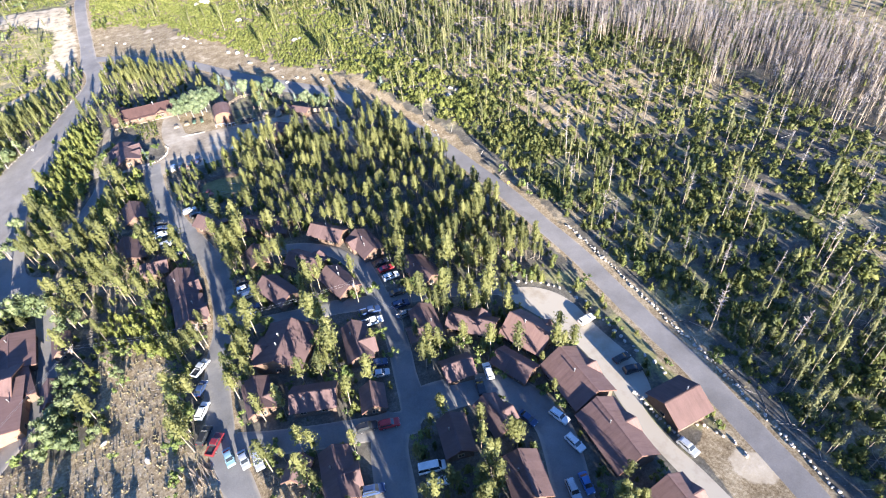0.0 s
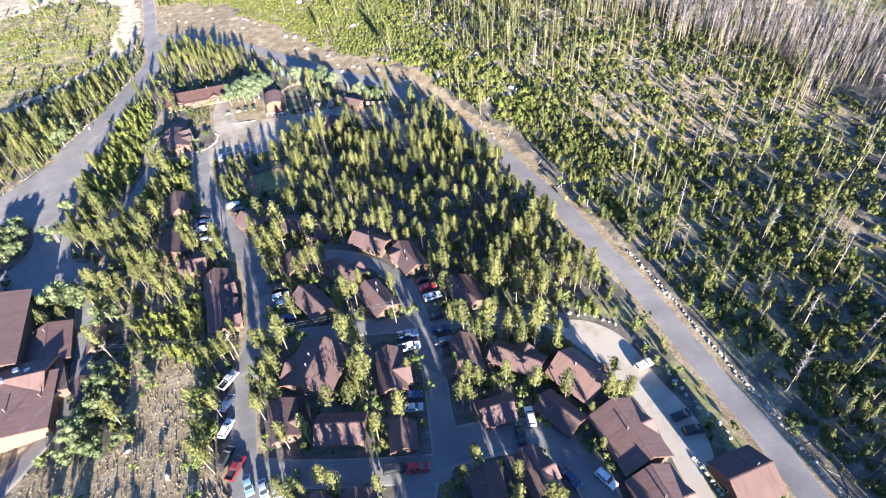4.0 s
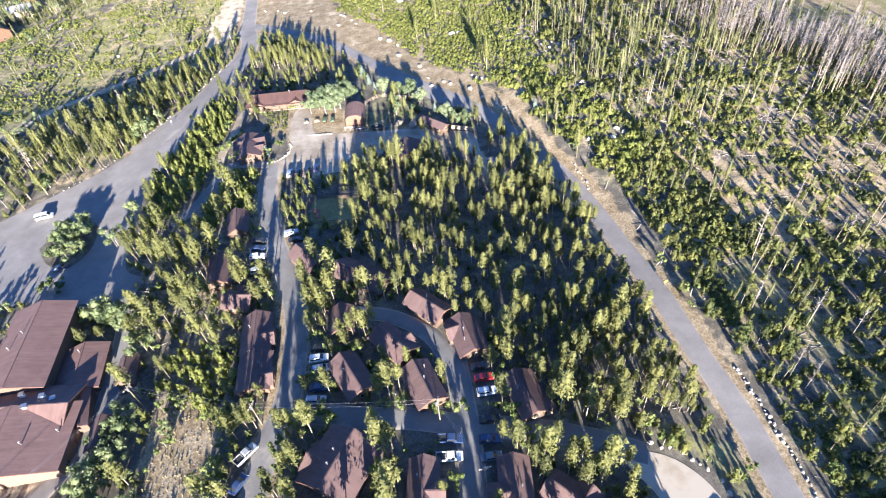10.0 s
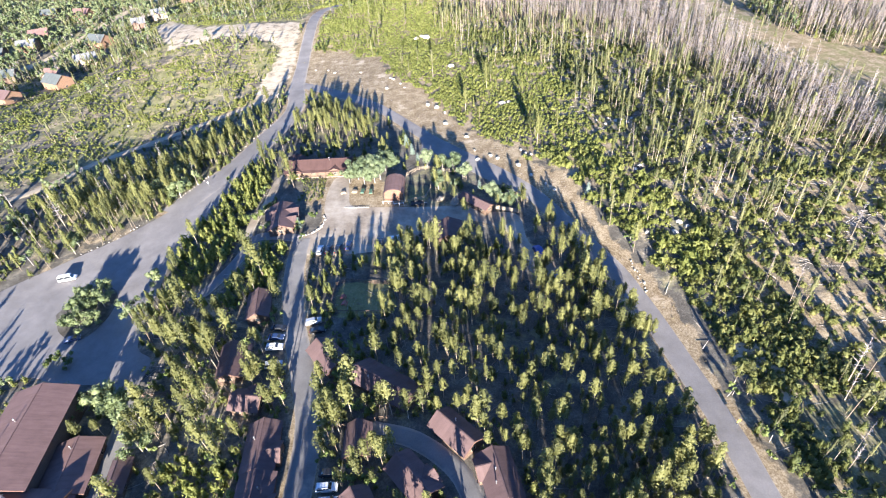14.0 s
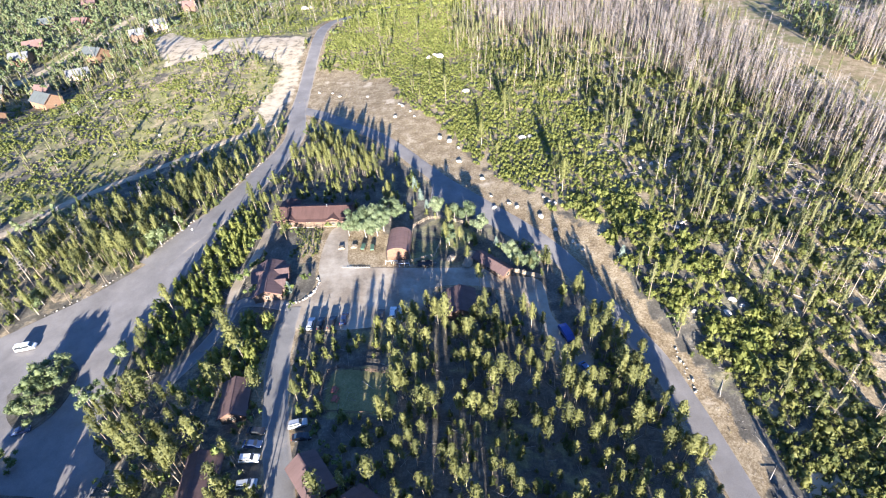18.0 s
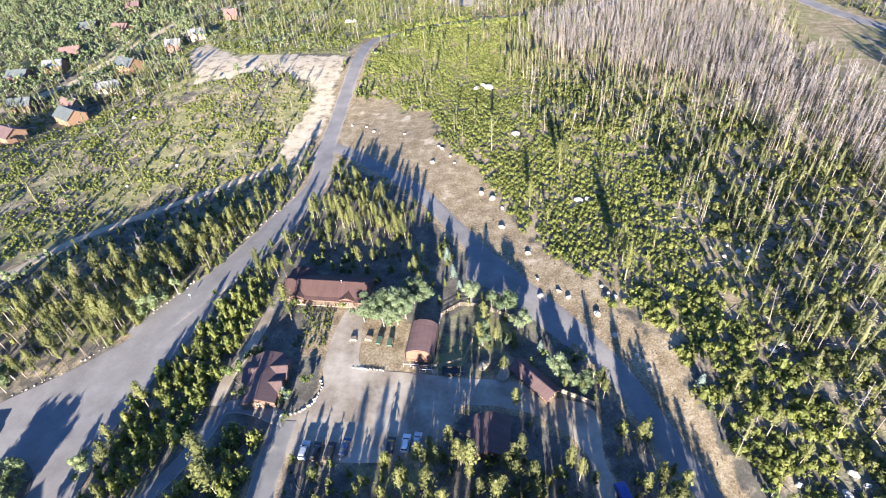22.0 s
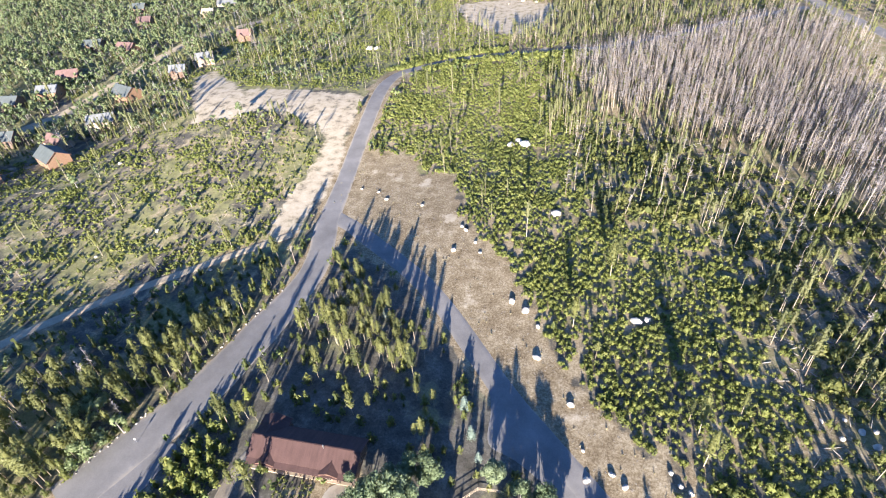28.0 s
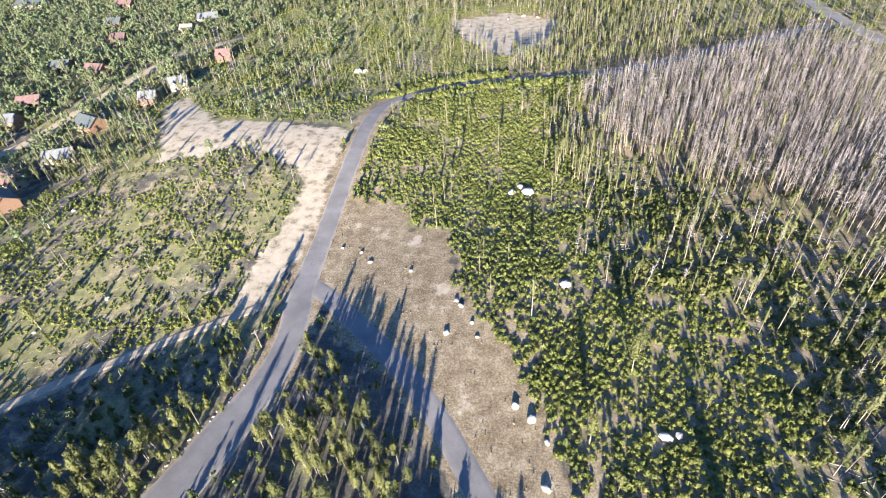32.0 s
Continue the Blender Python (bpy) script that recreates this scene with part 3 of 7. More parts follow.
def ribbon(name, line, width, material, label, lift):
    """A road draped on the ground, with thickness and ragged edges."""
    c = smooth_line(line)
    cols, V, side = 8, [], []
    for i, p in enumerate(c):
        d = (c[min(i + 1, len(c) - 1)] - c[max(i - 1, 0)]).normalized()
        n = Vector((-d.y, d.x, 0))
        for j in range(cols + 1):
            s = j / cols * 2 - 1
            wd = np.interp(p.y, (240, 285, 304, 335, 363, 455, 482), (13.5, 12.6, 9.8, 8.6, 7.4, 7.0, 5.2)) if line is ROAD_WEST else width
            w = wd / 2 * (1 + 0.07 * noise.noise((p.x * 0.13, p.y * 0.13, 5 + np.sign(s)))) if abs(s) > 0.9 else wd / 2
            q = p + n * (s * w)
            V.append((q.x, q.y, float(land(q.x, q.y)) + lift - (0.16 if abs(s) > 0.99 else 0.0)))
            side.append(abs(s))
    k = cols + 1
    Q = [(i * k + j, (i + 1) * k + j, (i + 1) * k + j + 1, i * k + j + 1) for i in range(len(c) - 1) for j in range(cols)]
    me = mesh_np(name, V, np.array(Q)[:, ::-1], material, {"side": side}, True)
    return tagged(new(name, me), label, "road", kind="structure")


for i, (name, line, width, material, label) in enumerate(ROADS):
    ribbon(name, line, width, material, label, 0.10 + 0.008 * i if i > 2 else (0.07, 0.17, 0.19)[i])


def slab(name, poly, material, label, lift):
    """A paved area: a fine mesh inside an outline, draped on the ground."""
    pts = [(p.x, p.y) for p in smooth_line(poly + poly[:1], 1.5)][:-1]
    bm = bmesh.new()
    f = bm.faces.new([bm.verts.new((x, y, 0)) for x, y in pts])
    bmesh.ops.triangulate(bm, faces=[f])
    xs, ys = [p[0] for p in pts], [p[1] for p in pts]
    for ax, lo, hi in (((1, 0, 0), min(xs), max(xs)), ((0, 1, 0), min(ys), max(ys))):
        for v in np.arange(lo + 3, hi, 5.0):
            bmesh.ops.bisect_plane(bm, geom=bm.verts[:] + bm.edges[:] + bm.faces[:], plane_co=Vector(ax) * v, plane_no=ax)
    for v in bm.verts:
        v.co.z = float(land(v.co.x, v.co.y)) + lift
    bmesh.ops.recalc_face_normals(bm, faces=bm.faces)
    if sum(f.normal.z for f in bm.faces) < 0:
        bmesh.ops.reverse_faces(bm, faces=bm.faces)
    rim = [e for e in bm.edges if e.is_boundary]
    low = bmesh.ops.extrude_edge_only(bm, edges=rim)["geom"]
    for v in low:
        if isinstance(v, bmesh.types.BMVert):
            v.co.z -= 0.2
    return tagged(part(name, bm, material), label, "pavement", kind="structure")


for name, poly, material, label, lift in AREAS:
    slab(name, poly, material, label, lift)
slab("ground_island", ISLAND_A, M_GROUND, "planted earth island in the parking area", 0.28)


# ---- buildings ----
def thing(name, x, y, ang, label, category, group="", lift=0.0):
    e = new(name)
    e.matrix_basis = pose(x, y, float(land(x, y)) + lift, 0, 0, ang)
    return tagged(e, label, category, group)


def slope(x0, x1, y_eave, z_eave, y_ridge, z_ridge, thick=0.16):
    """One roof slope as a slab that runs from eave to ridge."""
    bm = bmesh.new()
    n = Vector((0, -(z_ridge - z_eave), y_ridge - y_eave)).normalized()
    if n.z < 0:
        n = -n
    lo = [bm.verts.new(p) for p in ((x0, y_eave, z_eave), (x1, y_eave, z_eave), (x1, y_ridge, z_ridge), (x0, y_ridge, z_ridge))]
    hi = [bm.verts.new(v.co + n * thick) for v in lo]
    bm.faces.new(lo[::-1]), bm.faces.new(hi)
    for i in range(4):
        bm.faces.new((lo[i], lo[(i + 1) % 4], hi[(i + 1) % 4], hi[i]))
    bmesh.ops.recalc_face_normals(bm, faces=bm.faces)
    return bm


def window(parent, x, y, z, w, h, ang, glass=None):
    """A framed window on a wall; its face looks along local -y."""
    bm = bmesh.new()
    for a in ((-w / 2 - .08, -.05, -.08, w / 2 + .08, .03, 0), (-w / 2 - .08, -.05, h, w / 2 + .08, .03, h + .08), (-w / 2 - .08, -.05, 0, -w / 2, .03, h), (w / 2, -.05, 0, w / 2 + .08, .03, h), (-.03, -.04, 0, .03, .02, h)):
        box(bm, *a)
    f = part("window", bm, M_PALEWOOD, parent)
    f.matrix_basis = pose(x, y, z, 0, 0, ang)
    part("pane", boxed(-w / 2, -.02, 0, w / 2, .01, h), M_GLASS, f)


def door(parent, x, y, z, ang, w=0.95, h=2.05):
    bm = boxed(-w / 2, -.06, 0, w / 2, .02, h, bev=.01)
    d = part("door", bm, M_TRIM, parent)
    d.matrix_basis = pose(x, y, z, 0, 0, ang)
    part("handle", tube((w / 2 - .12, -.12, 1.0), (w / 2 - .12, -.06, 1.0), .03), M_METAL, d)


def gable_roof(parent, L, Wd, eave, rise, over=0.5, material=None, tag="roof", y_mid=0.0):
    """Two slopes, a ridge cap and the barge boards, with the ridge along local x."""
    material = material or M_ROOF
    hw = Wd / 2 + over
    drop = rise * over / (Wd / 2)
    for s in (-1, 1):
        part(tag, slope(-L / 2 - over, L / 2 + over, y_mid + s * hw, eave - drop, y_mid, eave + rise), material, parent)
    k = rise / (Wd / 2)
    part("ridge_cap", prism([(-L / 2 - over - .03, 0), (L / 2 + over + .03, 0), (L / 2 + over + .03, .07), (-L / 2 - over - .03, .07)], -.16, .16), material, parent).location = (0, y_mid, eave + rise + .17)
    for sx in (-1, 1):
        for s in (-1, 1):
            bm = slope(-.04, .04, y_mid + s * hw, eave - drop - .10, y_mid, eave + rise - .10, .20)
            part("barge_board", bm, M_TRIM, parent).location = (sx * (L / 2 + over + .045), 0, 0)


def gable_end(parent, x, Wd, eave, rise, material, thick=.2, z0=-.6):
    """An end wall that rises to the ridge."""
    bm = bmesh.new()
    poly = [(-Wd / 2, z0), (Wd / 2, z0), (Wd / 2, eave), (0, eave + rise), (-Wd / 2, eave)]
    a = [bm.verts.new((-thick / 2, y, z)) for y, z in poly]
    b = [bm.verts.new((thick / 2, y, z)) for y, z in poly]
    bm.faces.new(a), bm.faces.new(b[::-1])
    for i in range(5):
        bm.faces.new((a[i], b[i], b[(i + 1) % 5], a[(i + 1) % 5]))
    bmesh.ops.recalc_face_normals(bm, faces=bm.faces)
    part("wall", bm, material, parent).location = (x, 0, 0)


def cabin(name, x, y, ang, L, Wd, eave=2.6, rise=1.7, roof=None, wall=None, cross=(), pipes=((0.2, -0.15),), label="", category="cabin", group="guest cabins", porch=0.0, windows=True, over=0.5):
    """A gabled building with its ridge along ang. cross: (along, side, width, reach, drop) of gabled wings; pipes: places on the roof."""
    wall, roof = wall or M_LOG, roof or M_ROOF
    e = thing(name, x, y, ang, label or "brown log cabin with a maroon shingle roof among pines", category, group)
    for s in (-1, 1):
        part("wall", boxed(-L / 2, s * (Wd / 2 - .1) - .1, -.6, L / 2, s * (Wd / 2 - .1) + .1, eave), wall, e)
    for sx in (-1, 1):
        gable_end(e, sx * (L / 2 - .1), Wd - .42, eave, rise - .06, wall)
    gable_roof(e, L, Wd, eave, rise, over, roof)
    if windows:
        n = max(1, round(L / 4.5))
        for i in range(n):
            xx = -L / 2 + (i + .5) * L / n
            for s, a in ((-1, 0), (1, 180)):
                if i == n // 2 and s == -1:
                    door(e, xx, s * (Wd / 2 + .01), 0, a)
                else:
                    window(e, xx, s * (Wd / 2 + .01), .95, 1.2, 1.0, a)
        for sx, a in ((-1, -90), (1, 90)):
            window(e, sx * (L / 2 + .01), 0, .95, 1.2, 1.0, a)
    for ax, side, w, reach, low in cross:
        ev, ri = eave - low, rise * w / Wd * 1.0
        g = new("wing")
        g.parent = e
        g.matrix_basis = pose(ax * L, side * (Wd / 4 + reach / 2), 0, 0, 0, 90)
        ln = Wd / 2 + reach
        for s in (-1, 1):
            part("wall", boxed(-ln / 2, s * (w / 2 - .1) - .1, -.6, ln / 2, s * (w / 2 - .1) + .1, ev), wall, g)
        gable_end(g, side * (ln / 2 - .1), w - .42, ev, ri - .06, wall)
        gable_roof(g, ln - .3, w, ev, ri, .35, roof)
        window(g, side * (ln / 2 + .01), 0, .95, 1.2, 1.0, 90 * side)
    for px, py in pipes:
        z = eave + rise * (1 - abs(py) * 2)
        part("vent_pipe", tube((px * L, py * Wd, z - .2), (px * L, py * Wd, z + 1.1), .13), M_METAL, e, "grey metal stove pipe")
        part("pipe_cap", tube((px * L, py * Wd, z + 1.1), (px * L, py * Wd, z + 1.3), .2, .1), M_METAL, e)
    if porch:
        yp = -Wd / 2 - porch
        part("porch_floor", boxed(-L / 2, yp, -.4, L / 2, -Wd / 2 - .01, .12), M_PALEWOOD, e)
        part("porch_roof", slope(-L / 2 - .2, L / 2 + .2, yp - .3, eave - .55, -Wd / 2 + .1, eave - .12, .1), roof, e)
        for i in range(max(2, round(L / 3.2)) + 1):
            xx = -L / 2 + .15 + i * (L - .3) / max(2, round(L / 3.2))
            part("porch_post", boxed(xx - .08, yp + .05, .12, xx + .08, yp + .21, eave - .58), M_LOG, e)
    return e


# guest cabins: x, y, heading of the ridge, length, width, then what differs
CABINS = [
    ("cabin", -33.5, 127, 95, 12.0, 7.2, dict(cross=((-0.15, -1, 4.6, 1.2, 0),), pipes=((.1, .2),), label="maroon-roofed log cabin with a side gable beside the drive")),
    ("cabin", -32.1, 115.6, 93, 10.5, 7.6, dict(cross=((-0.2, -1, 4.2, 1.0, 0),), pipes=((.1, -.2),), label="maroon-roofed log cabin with a side gable beside the drive")),
    ("cabin", -23, 151.5, 130, 10.5, 6.8, dict(pipes=())),
    ("cabin", -8, 141.6, 147, 17.0, 6.4, dict(pipes=((.2, .2), (-.25, .2)), porch=1.6, label="long low row of cabins with a maroon roof")),
    ("cabin", 9, 128.5, 135, 11.0, 6.4, dict(pipes=((.1, -.2),))),
    ("cabin", 17.6, 118.3, 103, 11.0, 7.0, dict(cross=((.22, 1, 4.4, 1.0, 0),), pipes=((.05, .1), (-.2, .2)))),
    ("cabin", -12, 126.9, 92, 8.0, 5.6, dict(pipes=())),
    ("cabin", 0.4, 117.9, 131, 11.0, 6.4, dict(cross=((-.2, -1, 4.2, .8, 0),), pipes=())),
    ("cabin", -9, 110.3, 118, 11.4, 6.6, dict(pipes=((.1, .2),))),
    ("cabin", 6.6, 106, 110, 10.8, 6.6, dict(pipes=((0, -.08), (.3, -.3)), label="maroon-roofed log cabin with metal stove pipes")),
    ("cabin", 28, 101.8, 106, 11.0, 6.0, dict(pipes=((.1, .2),), porch=1.4)),
    ("cabin", 5.3, 83.8, 84, 11.0, 5.8, dict(cross=((-.12, -1, 5.0, 1.5, .2),), pipes=((.15, .2),))),
    ("cabin", 22.5, 82.9, 86, 10.5, 6.0, dict(cross=((-.2, 1, 4.2, 2.4, .2),), pipes=((-.1, -.2),))),
    ("cabin", 33, 79.1, 137, 12.0, 6.2, dict(cross=((-.12, -1, 4.4, 1.0, 0),), pipes=())),
    ("cabin", 36.6, 64.1, 118, 9.5, 5.8, dict(pipes=())),
    ("cabin", 24.1, 67.9, 175, 7.0, 6.0, dict(pipes=())),
    ("cabin", -18.8, 79.7, 93, 9.0, 6.0, dict(cross=((-.2, -1, 4.0, 1.0, .2),), pipes=())),
    ("cabin", -7.5, 73.7, 164, 10.0, 6.6, dict(pipes=((.2, .2),))),
    ("cabin", 4.2, 67.8, 80, 6.2, 5.2, dict(pipes=())),
    ("cabin", -7.0, 54.6, 85, 11.0, 6.2, dict(cross=((-.1, -1, 4.4, 1.2, .2),), pipes=((.1, .2),))),
    ("cabin", 26.6, 53.7, 98, 9.0, 5.6, dict(cross=((-.1, -1, 3.8, 1.0, .1),), pipes=())),
    ("cabin", 16.9, 52.7, 82, 8.6, 6.0, dict(pipes=((.1, .2),))),
    ("cabin", 25.8, 39.7, 80, 9.4, 7.4, dict(pipes=((.1, .2),))),
    ("cabin", -14.3, 59.1, 60, 5.4, 4.6, dict(pipes=())),
    ("cabin", 9.8, 35.4, 80, 9.0, 6.4, dict(pipes=())),
    ("cabin", -48.7, 152.3, 98, 11.2, 6.4, dict(pipes=(), porch=1.6)),
    ("cabin", -46.9, 171.9, 100, 10.6, 6.6, dict(pipes=())),
    ("cabin", -40.6, 139.7, 172, 7.6, 6.0, dict(cross=((-.1, -1, 3.6, 1.0, .2),), pipes=())),
    ("cabin", 7.3, 204.8, 92, 10.0, 8.6, dict(pipes=(), label="log building with a streaked dark red roof by the yard")),
    ("storage_shed", -65.8, 123.1, 98, 8.4, 4.4, dict(pipes=(), label="narrow maroon-roofed shed beside the service lane", category="shed", group="")),
    ("storage_shed", -66.1, 106.5, 96, 7.6, 5.0, dict(pipes=(), label="maroon-roofed shed beside the service lane", category="shed", group="")),
    ("motel_block", 44.7, 71.3, 118, 11.5, 9.6, dict(eave=3.0, rise=3.1, roof=M_ROOF_RED, cross=((-.25, -1, 4.2, 0.5, .3),), pipes=((.1, .05),), label="broad red-brown roofed cabin block beside the gravel lot", category="building", group="")),
    ("motel_block", 47.6, 55.4, 94, 13.4, 10.4, dict(eave=3.2, rise=3.4, roof=M_ROOF_RED, cross=((.05, -1, 4.4, 0.5, .3),), pipes=((0, .1),), label="broad red-brown roofed cabin block with a side gable", category="building", group="")),
    ("motel_block", 47, 40.4, 91, 14.2, 9.6, dict(eave=3.2, rise=3.2, roof=M_ROOF_RED, cross=((.05, -1, 4.4, 0.5, .3),), pipes=((.1, .1),), label="long red-brown roofed cabin block with a side gable", category="building", group="")),
    ("motel_block", 49.3, 22.9, 92, 11.0, 8.4, dict(eave=3.2, rise=2.9, roof=M_ROOF_RED, cross=((.1, -1, 4.2, 0.5, .3),), pipes=(), label="red-brown roofed cabin block at the end of the lot", category="building", group="")),
    ("house", 64.5, 41.7, 3, 9.4, 9.8, dict(eave=3.0, rise=2.6, roof=M_ROOF_DARK, pipes=((.22, .05),), label="steep red-brown roofed house between gravel lot and road", category="house", group="")),
    ("dining_hall", -10.5, 90.1, 60, 12.5, 12.0, dict(eave=3.2, rise=2.4, cross=((-.1, 1, 6.0, 1.0, .3),), pipes=((.1, .15), (-.15, .1)), label="large maroon-roofed hall with several gables", category="hall", group="")),
    ("bunkhouse", -43.2, 247.1, -1, 26.0, 8.6, dict(eave=3.0, rise=1.8, roof=M_ROOF_BUNK, cross=((-.40, 1, 6.4, 2.2, 0), (.28, -1, 3.6, 1.4, .2), (-.32, -1, 3.6, 1.4, .2)), pipes=((.18, -.05),), porch=1.6, label="long red-roofed log bunkhouse with porch and end wing", category="building", group="")),
    ("stable", -50.3, 213.8, 100, 15.0, 8.6, dict(cross=((.18, -1, 6.0, 1.8, .2), (-.15, -1, 5.0, 1.2, .2), (.18, 1, 6.0, 1.2, .2)), pipes=(), label="rambling stable with several streaked red gables", category="stable", group="")),
    ("tack_shed", 17, 221.6, 136, 13.0, 4.6, dict(eave=2.4, rise=1.0, pipes=(), label="long narrow shed with a red roof beside the yard", category="shed", group="")),
    ("lodge", -91.3, 131.3, 96, 26.3, 14.8, dict(eave=7.2, rise=2.2, roof=M_ROOF_RED, pipes=((.12, .1), (-.05, .25)), over=0.9, label="large two-storey lodge with a broad maroon roof", category="lodge", group="")),
    ("lodge_wing", -77.9, 125.6, 98, 13.2, 10.2, dict(eave=3.0, rise=1.7, roof=M_ROOF_RED, pipes=((.3, .05),), over=0.7, label="maroon-roofed wing beside the lodge", category="lodge", group="")),
    ("lodge_wing", -86.2, 105.4, 94, 16.2, 28.4, dict(eave=4.6, rise=2.5, roof=M_ROOF_RED, wall=M_LOG_ORANGE, pipes=((.05, -.43), (-.1, -.2)), over=0.7, label="low broad maroon-roofed kitchen wing with tan south wall", category="lodge", group="")),
    ("lodge_wing", -85.4, 113.6, 177, 22.6, 13.0, dict(eave=4.6, rise=2.45, roof=M_ROOF_RED, pipes=(), over=0.6, label="maroon-roofed cross wing joining kitchen and lodge", category="lodge", group="")),
    ("covered_passage", -73.5, 114.6, 107, 12.6, 3.6, dict(eave=2.9, rise=.6, roof=M_ROOF_RED, pipes=((.3, .2),), windows=False, over=0.3, label="narrow maroon-roofed passage along the lodge's service lane", category="shed", group="")),
    ("house", -235, 441.7, -20, 15.0, 11.0, dict(eave=4.6, rise=3.4, roof=M_ROOF_TEAL, wall=M_LOG_ORANGE, pipes=(), label="distant orange log house with a grey-green roof", category="house", group="distant houses")),
    ("house", -225.8, 372.7, -26, 15.0, 11.0, dict(eave=4.6, rise=3.4, roof=M_ROOF_TEAL, wall=M_LOG_ORANGE, pipes=(), label="distant orange log house with a grey-green roof", category="house", group="distant houses")),
]
FOOT = []          # footprints: x, y, heading, half length, half width
for name, x, y, ang, L, Wd, kw in CABINS:
    cabin(name, x, y, ang, L - 0.8, Wd - 0.7, **kw)
    FOOT.append((x, y, ang, L / 2, Wd / 2))


# ---- barn with a rounded roof ----
def barn(x, y, ang, L, Wd):
    e = thing("barn", x, y, ang, "small log barn with a rounded dark red roof", "barn")
    eave, n = 2.3, 9
    arc = [(Wd / 2 * 1.08 * math.cos(math.pi * i / n), eave - .1 + 2.9 * math.sin(math.pi * i / n) ** 0.8) for i in range(n + 1)]
    for i in range(n):
        (y0, z0), (y1, z1) = arc[i], arc[i + 1]
        part("roof_panel", slope(-L / 2 - .6, L / 2 + .6, y0, z0, y1, z1, .1) if abs(y0 - y1) > .05 else boxed(-L / 2 - .6, min(y0, y1), z0, L / 2 + .6, max(y0, y1) + .1, z1), M_ROOF_RED, e)
    for s in (-1, 1):
        part("wall", boxed(-L / 2, s * (Wd / 2 - .1) - .1, -.5, L / 2, s * (Wd / 2 - .1) + .1, eave), M_LOG, e)
        bm = bmesh.new()
        pts = [(y0 * .93, z0 - .08) for y0, z0 in arc]
        pts = [(Wd / 2 - .2, -.5)] + pts[1:-1] + [(-Wd / 2 + .2, -.5)]
        a = [bm.verts.new((-.1, p, q)) for p, q in pts]
        b = [bm.verts.new((.1, p, q)) for p, q in pts]
        bm.faces.new(a), bm.faces.new(b[::-1])
        for i in range(len(a)):
            bm.faces.new((a[i], b[i], b[(i + 1) % len(a)], a[(i + 1) % len(a)]))
        bmesh.ops.recalc_face_normals(bm, faces=bm.faces)
        part("wall", bm, M_LOG_RUST, e, "rust-brown plank gable wall").location = (s * (L / 2 - .1), 0, 0)
    d = part("barn_door", boxed(-1.3, -.06, 0, 1.3, .02, 2.6, bev=.01), M_TRIM, e)
    d.matrix_basis = pose(-L / 2 - .03, 0, 0, 0, 0, -90)
    part("handle", boxed(-.05, -.12, 1.0, .05, -.06, 1.3), M_METAL, d)
    part("loft_door", boxed(-.05, -.6, 3.1, 0, .6, 4.1), M_TRIM, e).location = (-L / 2 - .02, 0, 0)
    FOOT.append((x, y, ang, L / 2, Wd / 2))


barn(-12.4, 229.4, 90, 9.6, 6.8)

# ---- distant houses ----
FAR_HOUSES = [(-310.1, 511.2, 10, 12, 9, M_ROOF_TEAL, M_LOG, "teal-roofed"), (-280.8, 506.7, -8, 13, 9, M_ROOF_RED, M_LOG_ORANGE, "orange-walled"),
              (-288.6, 460.7, 20, 12, 9, M_ROOF_RED, M_LOG, "red-roofed"), (-284.7, 439.3, 12, 12, 9, M_ROOF_GREY, M_LOG_ORANGE, "grey-roofed"),
              (-211.1, 487.9, 25, 10, 7, M_ROOF_GREY, M_PALEWOOD, "pale blue-roofed"), (-217.7, 468.7, 15, 9, 7, M_ROOF_GREY, M_LOG, "small grey-roofed"),
              (-263, 611, 15, 15, 10, M_ROOF_GREY, M_PALEWOOD, "cream-walled"), (-263.9, 582.8, 5, 9, 7, M_PALEWOOD, M_PALEWOOD, "tan"), (-306.8, 563.8, 12, 10, 8, M_ROOF, M_LOG, "purple-roofed"),
              (-365, 650, 5, 14, 10, M_ROOF_RED, M_LOG_ORANGE, "red-walled"), (-464, 655, 5, 28, 13, M_ROOF_TEAL, M_PALEWOOD, "long teal-roofed"), (-206.7, 532.6, 10, 9, 7, M_ROOF_RED, M_LOG, "small red"),
              (-238.7, 390.2, -15, 11, 8, M_ROOF_RED, M_PALEWOOD, "pink-roofed"), (-229.6, 412, 25, 13, 8, M_ROOF_GREY, M_PALEWOOD, "pale grey-roofed"), (-295.9, 422.3, 8, 12, 9, M_ROOF_TEAL, M_LOG, "green-roofed"),
              (-241.9, 349.2, -20, 14, 10, M_ROOF, M_LOG_ORANGE, "orange-walled"), (-267.5, 387.1, 12, 13, 9, M_ROOF_TEAL, M_LOG, "green-roofed"), (-338, 600, 10, 12, 9, M_ROOF_TEAL, M_LOG, "teal-roofed")]
for x, y, ang, L, Wd, rf, wl, look_ in FAR_HOUSES:
    cabin("house", x, y, ang, L, Wd, 4.2, 2.8, rf, wl, ((-.2, -1, 4.4, 1.4, .6),), ((.2, .1),), "distant " + look_ + " house among aspens and pines", "house", "distant houses")
    FOOT.append((x, y, ang, L / 2, Wd / 2))


